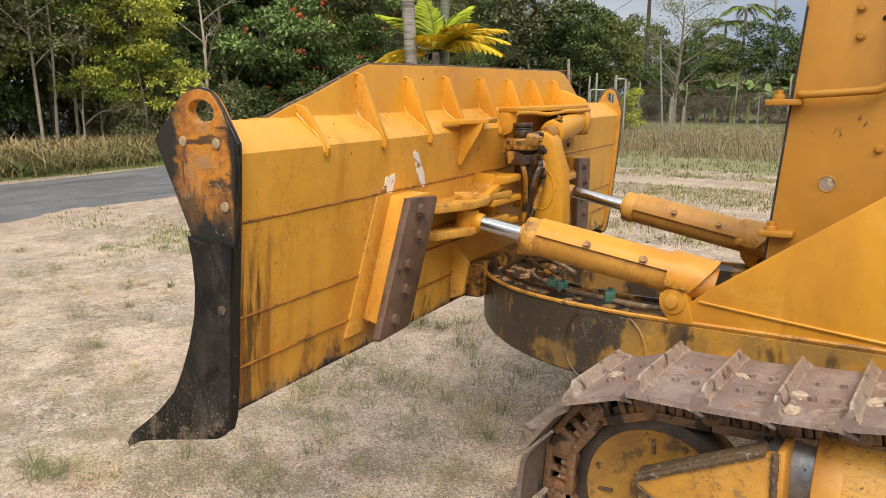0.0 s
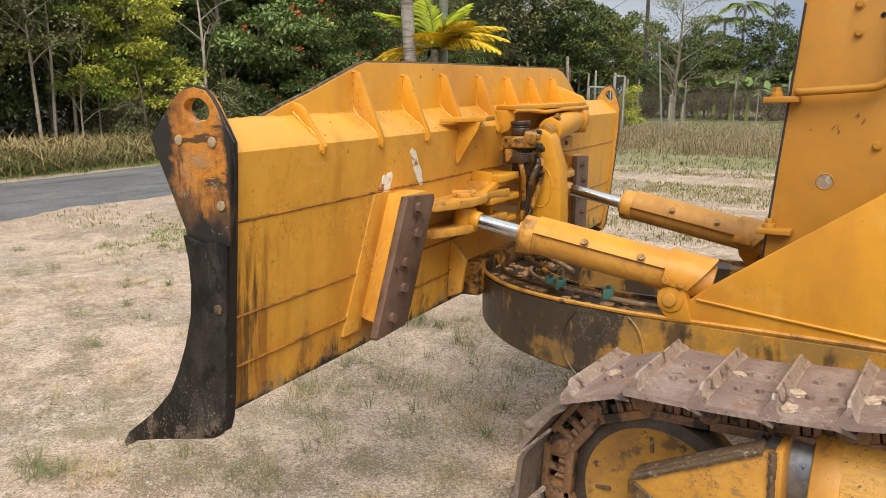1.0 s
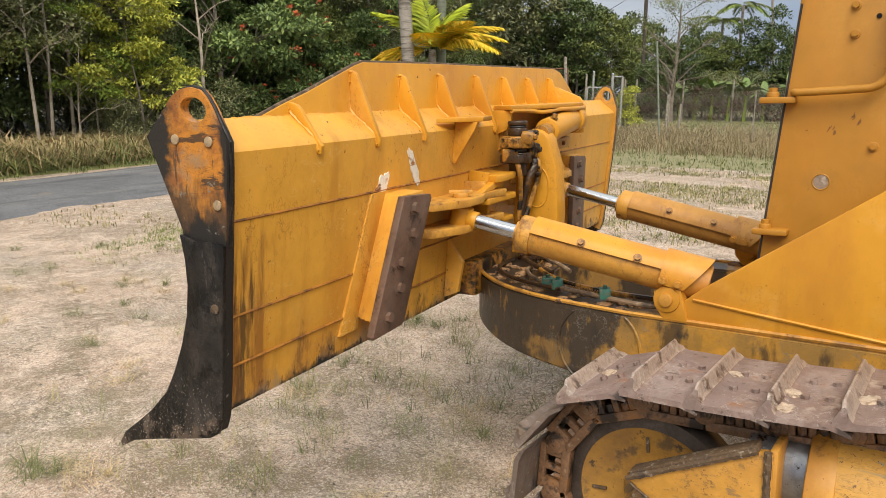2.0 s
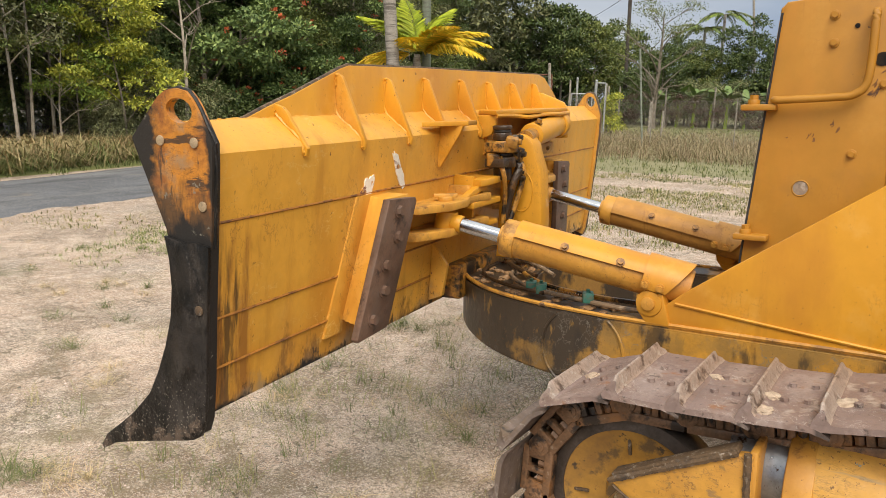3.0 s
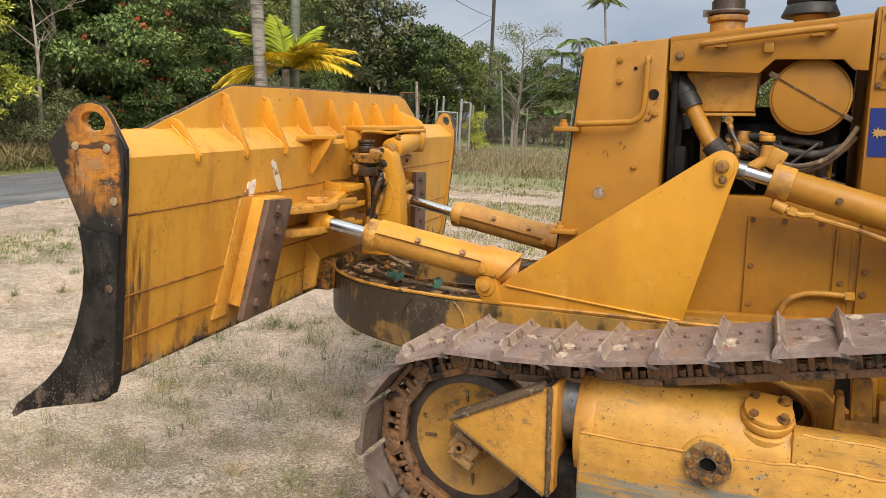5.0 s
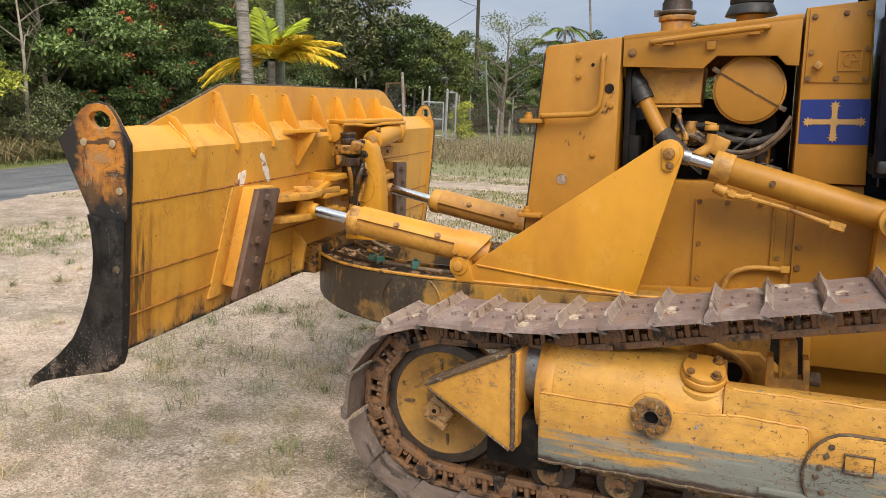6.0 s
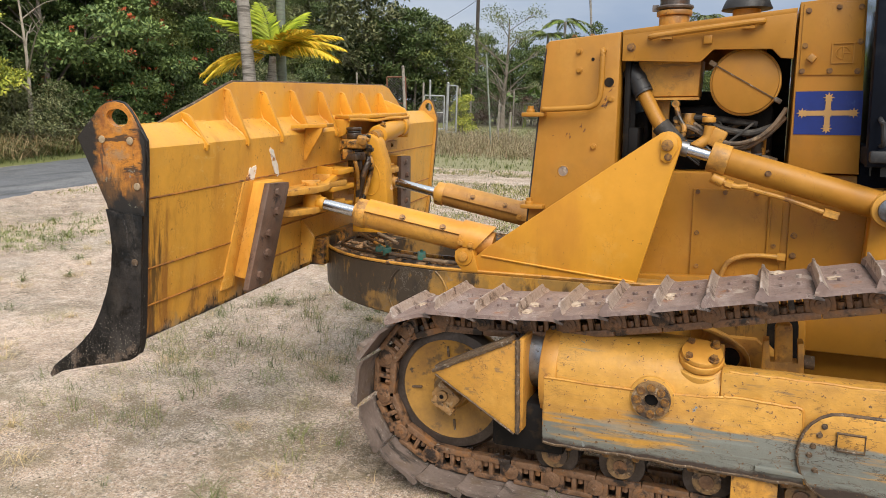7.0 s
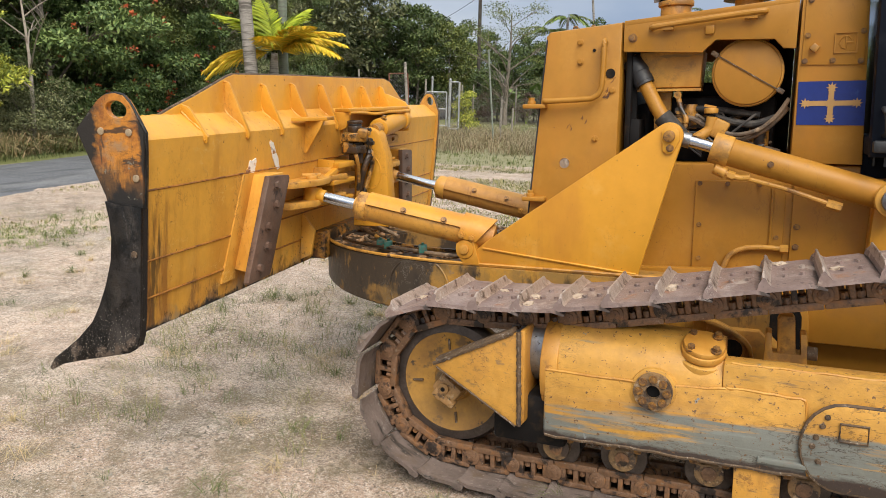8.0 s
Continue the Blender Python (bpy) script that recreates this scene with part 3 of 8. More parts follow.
def link_mesh():
    """A pair of chain links with two openings each, bosses, pin and nuts inside."""
    bm = B()
    for s in (-1, 1):
        y = s * 0.075
        box(bm, (0.0, y, -0.040), (0.187, 0.040, 0.030), bevel=0.004)
        box(bm, (0.0, y, 0.046), (0.165, 0.030, 0.024), bevel=0.004)
        for x, w in ((-0.063, 0.040), (0.0, 0.022), (0.063, 0.040)):
            box(bm, (x, y, 0.004), (w, 0.030, 0.070), bevel=0.005)
        cyl(bm, (-0.095, y - 0.022, 0), (-0.095, y + 0.022, 0), 0.037, 16, bevel=0.004)
        cyl(bm, (0.095, y * 0.72 - 0.016, 0), (0.095, y * 0.72 + 0.016, 0), 0.036, 16)
        for x in (-0.027, 0.027):
            cyl(bm, (x, y, -0.026), (x, y, 0.000), 0.013, 6)
    cyl(bm, (-0.095, -0.101, 0), (-0.095, 0.101, 0), 0.021, 14, bevel=0.003)
    cyl(bm, (-0.095, -0.106, 0), (-0.095, 0.106, 0), 0.007, 8)
    cyl(bm, (-0.095, -0.058, 0), (-0.095, 0.058, 0), 0.033, 12)
    return mesh_of("chain_link", bm, m_link)


(shoe_me, shoe_shade_me), link_me = shoe_mesh(), link_mesh()
clod_rng = random.Random(4)


def clod_mesh():
    bm = B()
    bmesh.ops.create_icosphere(bm, subdivisions=3, radius=1.0)
    for v in bm.verts:
        k = 1 + 0.45 * noise.noise(v.co * 2.1 + Vector((3, 1, 7)))
        v.co = Vector((v.co.x * 0.045 * k, v.co.y * 0.040 * k, max(-0.004, v.co.z) * 0.016 * k))
    return mesh_of("soil_clod", bm, m_clod)


m_clod = layered("dried_soil", (0.46, 0.36, 0.27), 0.95, [dict(colour=(0.34, 0.24, 0.17), scale=30, lo=0.5, hi=0.7)], bump=0.6, bump_scale=90, vary=0.15, vary_scale=20, shift=True)
clod_me = clod_mesh()


def build_track(yc, near):
    pins = track_path()
    n = len(pins)
    bm = B()
    cyl(bm, (pins[0].x, yc - 0.06, pins[0].y), (pins[0].x, yc + 0.06, pins[0].y), 0.034, 12)
    chain = part("track_chain", bm, m_link, dozer, "rusty track chain with dusty steel shoes")
    for i in range(n):
        a, b = pins[i], pins[(i + 1) % n]
        mid, d = (a + b) / 2, (b - a).normalized()
        # the chain runs forward along the ground and back on top; outward is to the left of its run
        xa = Vector((d.x, 0, d.y))
        za = Vector((d.y, 0, -d.x)) * -1.0
        ya = za.cross(xa)
        m = Matrix((xa, ya, za)).transposed().to_4x4()
        m.translation = (mid.x, yc, mid.y)
        piece("chain_link", link_me, chain, m)
        wob = Matrix.Rotation(radians(clod_rng.uniform(-1.2, 1.2)), 4, "Y") @ Matrix.Rotation(radians(clod_rng.uniform(-0.8, 0.8)), 4, "Z")
        # cleat at the leading edge
        ms = m @ wob
        # dusty shoes on the top run, the shade-darkened copy lower down
        piece("track_shoe", shoe_me if mid.y > 0.72 else shoe_shade_me, chain, ms)
        if near and mid.y > 0.7 and -0.2 < mid.x < 1.8:
            for k in range(clod_rng.choice((0, 1, 1, 2))):
                cm = ms @ Matrix.Translation((clod_rng.uniform(-0.06, -0.03), clod_rng.uniform(-0.2, 0.2), 0.079))
                cm = cm @ Matrix.Rotation(clod_rng.uniform(0, 6), 4, "Z") @ Matrix.Diagonal((clod_rng.uniform(0.3, 0.9), clod_rng.uniform(0.3, 1.0), clod_rng.uniform(0.5, 1.0), 1))
                piece("soil_clod", clod_me, chain, cm)


def build_idler(yc, s):
    """s: -1 for the side that faces outward at low y."""
    bm = B()
    c = (0.0, 0.472)
    prof = [(0.275, -0.055), (0.292, -0.03), (0.292, 0.03), (0.275, 0.055), (0.235, 0.06), (0.235, -0.06)]
    rings = []
    for i in range(64):
        a = 2 * math.pi * i / 64
        rings.append([bm.verts.new((c[0] + r * math.cos(a), yc + w, c[1] + r * math.sin(a))) for r, w in prof])
    for i in range(64):
        p, q = rings[i], rings[(i + 1) % 64]
        for k in range(len(prof)):
            bm.faces.new((p[k], p[(k + 1) % len(prof)], q[(k + 1) % len(prof)], q[k]))
    bmesh.ops.recalc_face_normals(bm, faces=bm.faces[:])
    idler = part("front_idler", bm, m_dark_rim, dozer, "dark steel idler rim round a yellow disc")
    bm = B()
    prof = [(0.245, -0.058), (0.225, -0.05), (0.10, -0.02), (0.085, -0.05), (0.0, -0.05)]
    for w in (-1, 1):
        rings = []
        for i in range(48):
            a = 2 * math.pi * i / 48
            rings.append([bm.verts.new((c[0] + r * math.cos(a), yc - w * d, c[1] + r * math.sin(a))) for r, d in prof])
        for i in range(48):
            p, q = rings[i], rings[(i + 1) % 48]
            for k in range(len(prof) - 1):
                bm.faces.new((p[k], p[k + 1], q[k + 1], q[k]))
    bmesh.ops.remove_doubles(bm, verts=bm.verts[:], dist=1e-5)
    bmesh.ops.recalc_face_normals(bm, faces=bm.faces[:])
    disc = part("idler_disc", bm, m_idler, idler, "mud-stained yellow idler disc")
    for i in range(4):
        a = radians(95 + 90 * i)
        bm = B()
        box(bm, (c[0] + 0.175 * math.cos(a), yc + s * 0.044, c[1] + 0.175 * math.sin(a)), (0.052, 0.012, 0.010), (0, -math.degrees(a), 0), bevel=0.003)
        part("weld_mark", bm, m_edge, idler)
    bm = B()
    box(bm, (0.005, yc + s * 0.09, 0.462), (0.125, 0.09, 0.095), (0, 38, 0), bevel=0.018)
    box(bm, (-0.034, yc + s * 0.12, 0.438), (0.050, 0.05, 0.045), (0, 38, 0), bevel=0.010)
    box(bm, (0.010, yc + s * 0.12, 0.408), (0.075, 0.05, 0.034), (0, 30, 0), bevel=0.010)
    cyl(bm, (-0.005, yc + s * 0.13, 0.468), (-0.005, yc + s * 0.15, 0.468), 0.026, 14, bevel=0.004)
    part("idler_bearing", bm, m_bearing, idler, "oily ochre bearing block")
    bm = B()
    cyl(bm, (-0.005, yc + s * 0.14, 0.468), (-0.005, yc + s * 0.153, 0.468), 0.010, 10)
    part("bearing_plug", bm, m_black, idler)


def build_roller_frame(yc, s):
    """The long frame inside a track: spring housing, caps, rollers and guards. s as above."""
    def Y(d):
        return yc + s * d
    bm = B()
    # rounded spring housing, tapering a little to the rear
    secs = []
    for x, top, half in ((0.475, 0.828, 0.20), (0.56, 0.835, 0.205), (1.0, 0.815, 0.205), (1.16, 0.795, 0.205)):
        ring = []
        for k in range(15):
            a = math.pi * k / 14
            ring.append((x, yc - half * math.cos(a), 0.60 + (top - 0.60) * math.sin(a) ** 0.8))
        ring += [(x, yc + half, 0.36), (x, yc - half, 0.36)]
        secs.append([bm.verts.new(p) for p in ring])
    for p, q in zip(secs, secs[1:]):
        for k in range(len(p)):
            bm.faces.new((p[k], p[(k + 1) % len(p)], q[(k + 1) % len(p)], q[k]))
    bm.faces.new(secs[0])
    bm.faces.new(secs[-1][::-1])
    bmesh.ops.recalc_face_normals(bm, faces=bm.faces[:])
    frame_ob = part("roller_frame", bm, m_frame, dozer, "scraped yellow track roller frame showing bare grey steel")
    bm = B()
    box(bm, (1.90, Y(0.145), 0.5585), (1.48, 0.11, 0.397), bevel=0.016)
    box(bm, (1.90, yc, 0.47), (1.48, 0.36, 0.22), bevel=0.01)
    part("rear_beam", bm, m_frame, frame_ob)
    bm = B()
    lip = [(0.482, 0.645), (0.90, 0.642), (1.15, 0.655), (1.19, 0.664), (1.31, 0.658), (1.428, 0.657), (1.446, 0.642), (1.450, 0.60), (1.452, 0.48), (1.472, 0.366)]
    prism(bm, lip + [(0.482, 0.357)], "y", Y(0.203), Y(0.213), bevel=0.003)
    skirt = part("side_plate", bm, m_frame, frame_ob)
    bm = B()
    wr = random.Random(3)
    tube(bm, [(p.x, Y(0.209) + wr.uniform(-0.002, 0.002), p.z + wr.uniform(-0.003, 0.003)) for p in smooth_path([(a, 0.0, b) for a, b in lip], 4)], 0.006, 6)
    part("plate_weld", bm, m_paint_worn, skirt)
    bm = B()
    tube(bm, [(0.482 + 0.0495 * k, Y(0.209), 0.362 + wr.uniform(-0.004, 0.004)) for k in range(21)], 0.008, 6)
    part("worn_edge", bm, m_edge, skirt)
    bm = B()
    tube(bm, [(1.19 + 0.045 * k, Y(0.190) + wr.uniform(-0.003, 0.003), 0.753 + wr.uniform(-0.003, 0.003)) for k in range(28)], 0.006, 6)
    part("top_weld", bm, m_paint_worn, frame_ob)
    # black blocks added to darken the void behind the idler guard
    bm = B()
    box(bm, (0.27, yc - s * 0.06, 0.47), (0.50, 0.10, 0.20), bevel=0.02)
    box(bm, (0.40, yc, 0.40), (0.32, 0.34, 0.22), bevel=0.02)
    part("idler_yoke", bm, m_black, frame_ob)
    bm = B()
    cyl(bm, (0.455, yc, 0.62), (0.53, yc, 0.62), 0.213, 40, bevel=0.008)
    part("housing_collar", bm, m_paint_worn, frame_ob)
    bm = B()
    cyl(bm, (0.30, yc, 0.675), (0.46, yc, 0.675), 0.145, 36)
    part("recoil_rod", bm, m_steel, frame_ob, "bare steel recoil rod")
    # pointed guard over the idler bearing
    bm = B()
    prism(bm, [(-0.01, 0.612), (0.345, 0.785), (0.385, 0.79), (0.385, 0.392), (0.36, 0.385), (0.02, 0.590)], "y", Y(0.225), Y(0.19), bevel=0.003)
    guard = part("idler_guard", bm, m_guard, frame_ob, "pointed yellow idler guard plate")
    bm = B()
    bead = random.Random(31)
    for p, q, k_, rad in (((-0.012, 0.614), (0.345, 0.79), 44, 0.011), ((0.372, 0.795), (0.376, 0.39), 44, 0.012), ((0.0, 0.600), (0.36, 0.385), 40, 0.005)):
        tube(bm, [(p[0] + (q[0] - p[0]) * k / k_ + bead.uniform(-0.0011, 0.0011), Y(0.228), p[1] + (q[1] - p[1]) * k / k_ + bead.uniform(-0.0011, 0.0011)) for k in range(k_ + 1)], [rad * bead.uniform(0.78, 0.98) for k in range(k_ + 1)], 6)
    box(bm, (0.17, Y(0.195), 0.711), (0.39, 0.055, 0.020), (0, -26, 0), bevel=0.004)
    part("guard_edge", bm, m_edge, guard)
    bm = B()
    box(bm, (0.385, Y(0.10), 0.60), (0.022, 0.24, 0.40), bevel=0.006)
    part("guard_bracket", bm, m_paint_worn, guard)
    # flange with eight bolts
    bm = B()
    cyl(bm, (0.915, Y(0.19), 0.618), (0.915, Y(0.215), 0.618), 0.088, 32, bevel=0.006)
    flange = part("round_flange", bm, m_frame, frame_ob)
    bm = B()
    plate_hole(bm, [(0.915 + 0.074 * math.cos(2 * math.pi * i / 32), 0.618 + 0.074 * math.sin(2 * math.pi * i / 32)) for i in range(32)], (0.915, 0.618), 0.027, "y", Y(0.215), Y(0.240))
    part("flange_ring", bm, m_roller, flange)
    bm = B()
    cyl(bm, (0.915, Y(0.21), 0.618), (0.915, Y(0.217), 0.618), 0.03, 16)
    part("flange_bore", bm, m_black, flange)
    for i in range(8):
        a = 2 * math.pi * i / 8
        bm = B()
        hexbolt(bm, (0.915 + 0.053 * math.cos(a), Y(0.240), 0.618 + 0.053 * math.sin(a)), (0, s, 0), 0.0115, 0.012)
        part("flange_bolt", bm, m_bolt, flange)
    # cap on top
    bm = B()
    tilt = Vector((0.10, s * 0.36, 0.92)).normalized()
    cc = Vector((1.085, Y(0.120), 0.786))
    cyl(bm, cc - 0.17 * tilt, cc - 0.035 * tilt, 0.098, 28, bevel=0.010)
    cap = part("filler_boss", bm, m_frame, frame_ob)
    bm = B()
    cyl(bm, cc - 0.030 * tilt, cc + 0.0 * tilt, 0.085, 28, bevel=0.006)
    cyl(bm, cc - 0.004 * tilt, cc + 0.022 * tilt, 0.078, 4 * 7, bevel=0.006)
    part("filler_cap", bm, m_paint_worn, cap)
    for i in range(4):
        a = math.pi / 4 + i * math.pi / 2
        u1, u2 = Vector((1, 0, 0)), tilt.cross(Vector((1, 0, 0)))
        bm = B()
        hexbolt(bm, cc + 0.022 * tilt + 0.064 * (math.cos(a) * u1 + math.sin(a) * u2), tilt, 0.014, 0.014)
        part("cap_bolt", bm, m_bolt, cap)
    # side cover with a window
    bm = B()
    out = []
    for i in range(13):
        a = radians(90 + i * 15)
        out.append((1.575 + 0.135 * math.cos(a), 0.495 + 0.162 * math.sin(a)))
    out += [(2.45, 0.333), (2.45, 0.657)]
    prism(bm, out, "y", Y(0.20), Y(0.232), bevel=0.005)
    cover = part("side_cover", bm, m_frame, frame_ob, "scraped yellow and grey bolted side cover")
    bm = B()
    tube(bm, [(a, Y(0.222), b) for a, b in [(2.45, 0.657)] + out[:13] + [(2.45, 0.333)]], 0.009, 6)
    part("cover_edge", bm, m_edge, cover)
    bm = B()
    tube(bm, [(1.561, Y(0.238), 0.530), (1.561, Y(0.238), 0.594), (1.649, Y(0.238), 0.594), (1.649, Y(0.238), 0.530), (1.561, Y(0.238), 0.530)], 0.0055, 6)
    part("plate_weld", bm, m_edge, cover)
    bm = B()
    box(bm, (1.605, Y(0.234), 0.562), (0.088, 0.012, 0.064), bevel=0.004)
    part("window_plate", bm, m_frame, cover)
    for z in (0.61, 0.575, 0.53, 0.495, 0.44):
        bm = B()
        hexbolt(bm, (1.475 + abs(z - 0.5) * 0.4, Y(0.232), z), (0, s, 0), 0.0075, 0.006)
        part("cover_bolt", bm, m_edge, cover)
    bm = B()
    box(bm, (1.80, Y(0.205), 0.405), (1.0, 0.05, 0.02), bevel=0.004)
    part("cover_rib", bm, m_frame, cover)
    # bottom rollers
    for i, x in enumerate((0.51, 0.79, 1.13, 1.47, 1.80, 2.13)):
        bm = B()
        cyl(bm, (x, yc - 0.085, 0.262), (x, yc - 0.045, 0.262), 0.098, 28, bevel=0.008)
        cyl(bm, (x, yc + 0.045, 0.262), (x, yc + 0.085, 0.262), 0.098, 28, bevel=0.008)
        cyl(bm, (x, yc - 0.05, 0.262), (x, yc + 0.05, 0.262), 0.075, 20)
        roller = part("track_roller", bm, m_dark_rim, frame_ob)
        bm = B()
        cyl(bm, (x, Y(0.08), 0.27), (x, Y(0.125), 0.27), 0.058, 20, bevel=0.006)
        box(bm, (x, Y(0.10), 0.318), (0.15, 0.05, 0.04), bevel=0.006)
        part("roller_cap", bm, m_roller, roller)
        bm = B()
        cyl(bm, (x, Y(0.124), 0.27), (x, Y(0.132), 0.27), 0.030, 16, bevel=0.003)
        part("roller_plug", bm, m_link, roller)
        for dx in (-0.062, 0.062):
            bm = B()
            hexbolt(bm, (x + dx, Y(0.125), 0.318), (0, s, 0), 0.011, 0.010)
            part("roller_bolt", bm, m_bolt, roller)
    bm = B()
    prism(bm, [(1.22, 0.355), (1.36, 0.355), (1.385, 0.33), (1.385, 0.15), (1.22, 0.15)], "y", Y(0.20), Y(0.155), bevel=0.006)
    part("roller_guard", bm, m_paint_worn, frame_ob)
    # carrier roller stand
    bm = B()
    prism(bm, [(1.302, 0.575), (1.302, 0.795), (1.310, 0.803), (1.326, 0.800), (1.333, 0.716), (1.436, 0.72), (1.431, 0.803), (1.450, 0.806), (1.456, 0.795), (1.466, 0.575)], "y", Y(-0.13), Y(-0.21), bevel=0.004)
    stand = part("carrier_stand", bm, m_paint_worn, frame_ob)
    bm = B()
    prism(bm, [(1.350, 0.71), (1.344, 0.855), (1.352, 0.870), (1.398, 0.874), (1.408, 0.862), (1.420, 0.71)], "y", Y(-0.14), Y(-0.20), bevel=0.008)
    part("stand_block", bm, m_paint_worn, stand)
    bm = B()
    cyl(bm, (1.455, Y(-0.16), 0.722), (1.498, Y(-0.16), 0.722), 0.028, 16, bevel=0.004)
    part("stand_pin", bm, m_edge, stand)


for yc, s, near in ((TRACK_Y, -1, True), (2 * MID - TRACK_Y, 1, False)):
    build_track(yc, near)
    build_idler(yc, s)
    build_roller_frame(yc, s)
    bm = B()
    for k in range(22):
        a0 = 2 * math.pi * k / 22
        box(bm, (2.65 + 0.47 * math.cos(a0), yc, 0.655 + 0.47 * math.sin(a0)), (0.08, 0.07, 0.05), (0, -math.degrees(a0), 0), bevel=0.012)
    cyl(bm, (2.65, yc - 0.03, 0.655), (2.65, yc + 0.03, 0.655), 0.455, 44)
    cyl(bm, (2.65, yc - 0.12, 0.655), (2.65, yc + 0.16, 0.655), 0.22, 32, bevel=0.015)
    part("drive_sprocket", bm, m_paint_worn, dozer)

# ---- body ----
SIDE = 0.93
FAR = 2 * MID - SIDE
bm = B()
prism(bm, [(0.30, 0.45), (2.95, 0.45), (2.95, 1.30), (1.9, 1.44), (0.62, 1.44), (0.30, 1.2)], "y", SIDE + 0.03, FAR - 0.03, bevel=0.012)
chassis = part("main_frame", bm, m_paint_body, dozer, "yellow main frame with bolted access covers")
bm = B()
prism(bm, [(0.955, 0.93), (1.355, 0.93), (1.355, 1.36), (0.955, 1.36)], "y", SIDE + 0.012, SIDE + 0.032, bevel=0.004)
cover = part("access_cover", bm, m_paint_body, chassis)
for x, z in ((0.975, 1.345), (0.98, 1.145), (1.325, 1.10), (1.10, 1.345), (1.24, 1.345), (0.985, 0.98)):
    bm = B()
    hexbolt(bm, (x, SIDE + 0.012, z), (0, -1, 0), 0.008, 0.007)
    part("cover_bolt", bm, m_bolt, cover)
bm = B()
box(bm, (1.30, SIDE + 0.006, 1.2), (0.012, 0.014, 0.28), bevel=0.003)
part("cover_rib", bm, m_paint_body, cover)
bm = B()
prism(bm, [(1.385, 0.9), (2.0, 0.9), (2.0, 1.30), (1.385, 1.40)], "y", SIDE + 0.010, SIDE + 0.032, bevel=0.005)
cover = part("access_cover", bm, m_paint_body, chassis)
for x, z in ((1.41, 1.155), (1.41, 1.06), (1.42, 1.36)):
    bm = B()
    hexbolt(bm, (x, SIDE + 0.010, z), (0, -1, 0), 0.0105, 0.008)
    part("cover_bolt", bm, m_bolt, cover)
bm = B()
tube(bm, smooth_path([(1.10, SIDE - 0.01, 0.94), (1.13, SIDE - 0.015, 1.01), (1.19, SIDE - 0.015, 1.045), (1.27, SIDE - 0.015, 1.055), (1.37, SIDE - 0.015, 1.052)]), 0.012, 10)
cyl(bm, (1.345, SIDE - 0.015, 1.052), (1.38, SIDE - 0.015, 1.052), 0.02, 6)
part("drain_pipe", bm, m_paint_worn, chassis)
# cast bracket low between track and frame
bm = B()
arc_ = [(1.000, 0.772), (1.043, 0.768), (1.12, 0.745), (1.185, 0.714), (1.230, 0.682), (1.253, 0.651), (1.264, 0.60)]
prism(bm, [(1.000, 0.55)] + arc_ + [(1.268, 0.55)], "y", 0.635, 0.665, bevel=0.006)
brk = part("cast_bracket", bm, m_paint_worn, chassis)
bm = B()
prism(bm, arc_ + [(a - 0.012, b - 0.014) for a, b in arc_[::-1]], "y", 0.605, 0.64, bevel=0.003)
part("bracket_flange", bm, m_paint_worn, brk)
bm = B()
cyl(bm, (1.168, 0.618, 0.632), (1.168, 0.642, 0.632), 0.060, 28, bevel=0.005)
part("bracket_boss", bm, m_paint_worn, brk)
bm = B()
cyl(bm, (1.170, 0.612, 0.632), (1.170, 0.625, 0.632), 0.047, 24)
part("bracket_bore", bm, m_black, brk)
for dz in (0.0, 0.028):
    bm = B()
    box(bm, (1.055 + dz, 0.633, 0.705 - dz), (0.012, 0.008, 0.085 - dz), (0, 12, 0), bevel=0.002)
    part("cast_mark", bm, m_paint_worn, brk)
bm = B()
prism(bm, [(0.62, 0.62), (2.9, 0.62), (2.9, 1.02), (0.62, 0.92)], "y", 0.90, 0.955, bevel=0.01)
prism(bm, [(1.285, 0.50), (1.280, 0.75), (1.31, 0.81), (1.355, 0.828), (1.425, 0.832), (1.47, 0.81), (1.488, 0.75), (1.495, 0.50)], "y", 0.865, 0.905, bevel=0.010)
rail = part("side_rail", bm, m_paint_body, chassis)
# flat black sheet on the rail: the opening's shade is put into its colour
bm = B()
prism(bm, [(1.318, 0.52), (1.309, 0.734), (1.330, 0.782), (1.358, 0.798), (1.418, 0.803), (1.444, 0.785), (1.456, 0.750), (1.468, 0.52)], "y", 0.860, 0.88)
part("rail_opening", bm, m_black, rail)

# radiator guard
SCRAPES = [(0.334, 1.609, 4, 0.014, 60), (0.405, 1.649, 4, 0.014, 60), (0.516, 1.760, 6, 0.018, 70), (0.528, 1.79, 3, 0.016, 75), (0.552, 1.842, 2, 0.016, 20), (0.245, 1.602, 1, 0.006, 0)]
bm = B()
prism(bm, [(0.205, 2.062), (0.225, 2.082), (0.585, 2.112), (0.575, 1.45), (0.57, 0.80), (0.09, 0.80), (0.118, 1.19)], "y", SIDE, FAR, bevel=0.014)
guard = part("radiator_guard", bm, m_paint_body, dozer, "plain yellow radiator guard with rounded edges")
bm = B()
tube(bm, [(0.212, SIDE + 0.004, 2.045), (0.168, SIDE + 0.004, 1.62), (0.125, SIDE + 0.004, 1.19), (0.097, SIDE + 0.004, 0.82)], 0.0055, 6)
part("edge_seal", bm, m_rubber, guard)
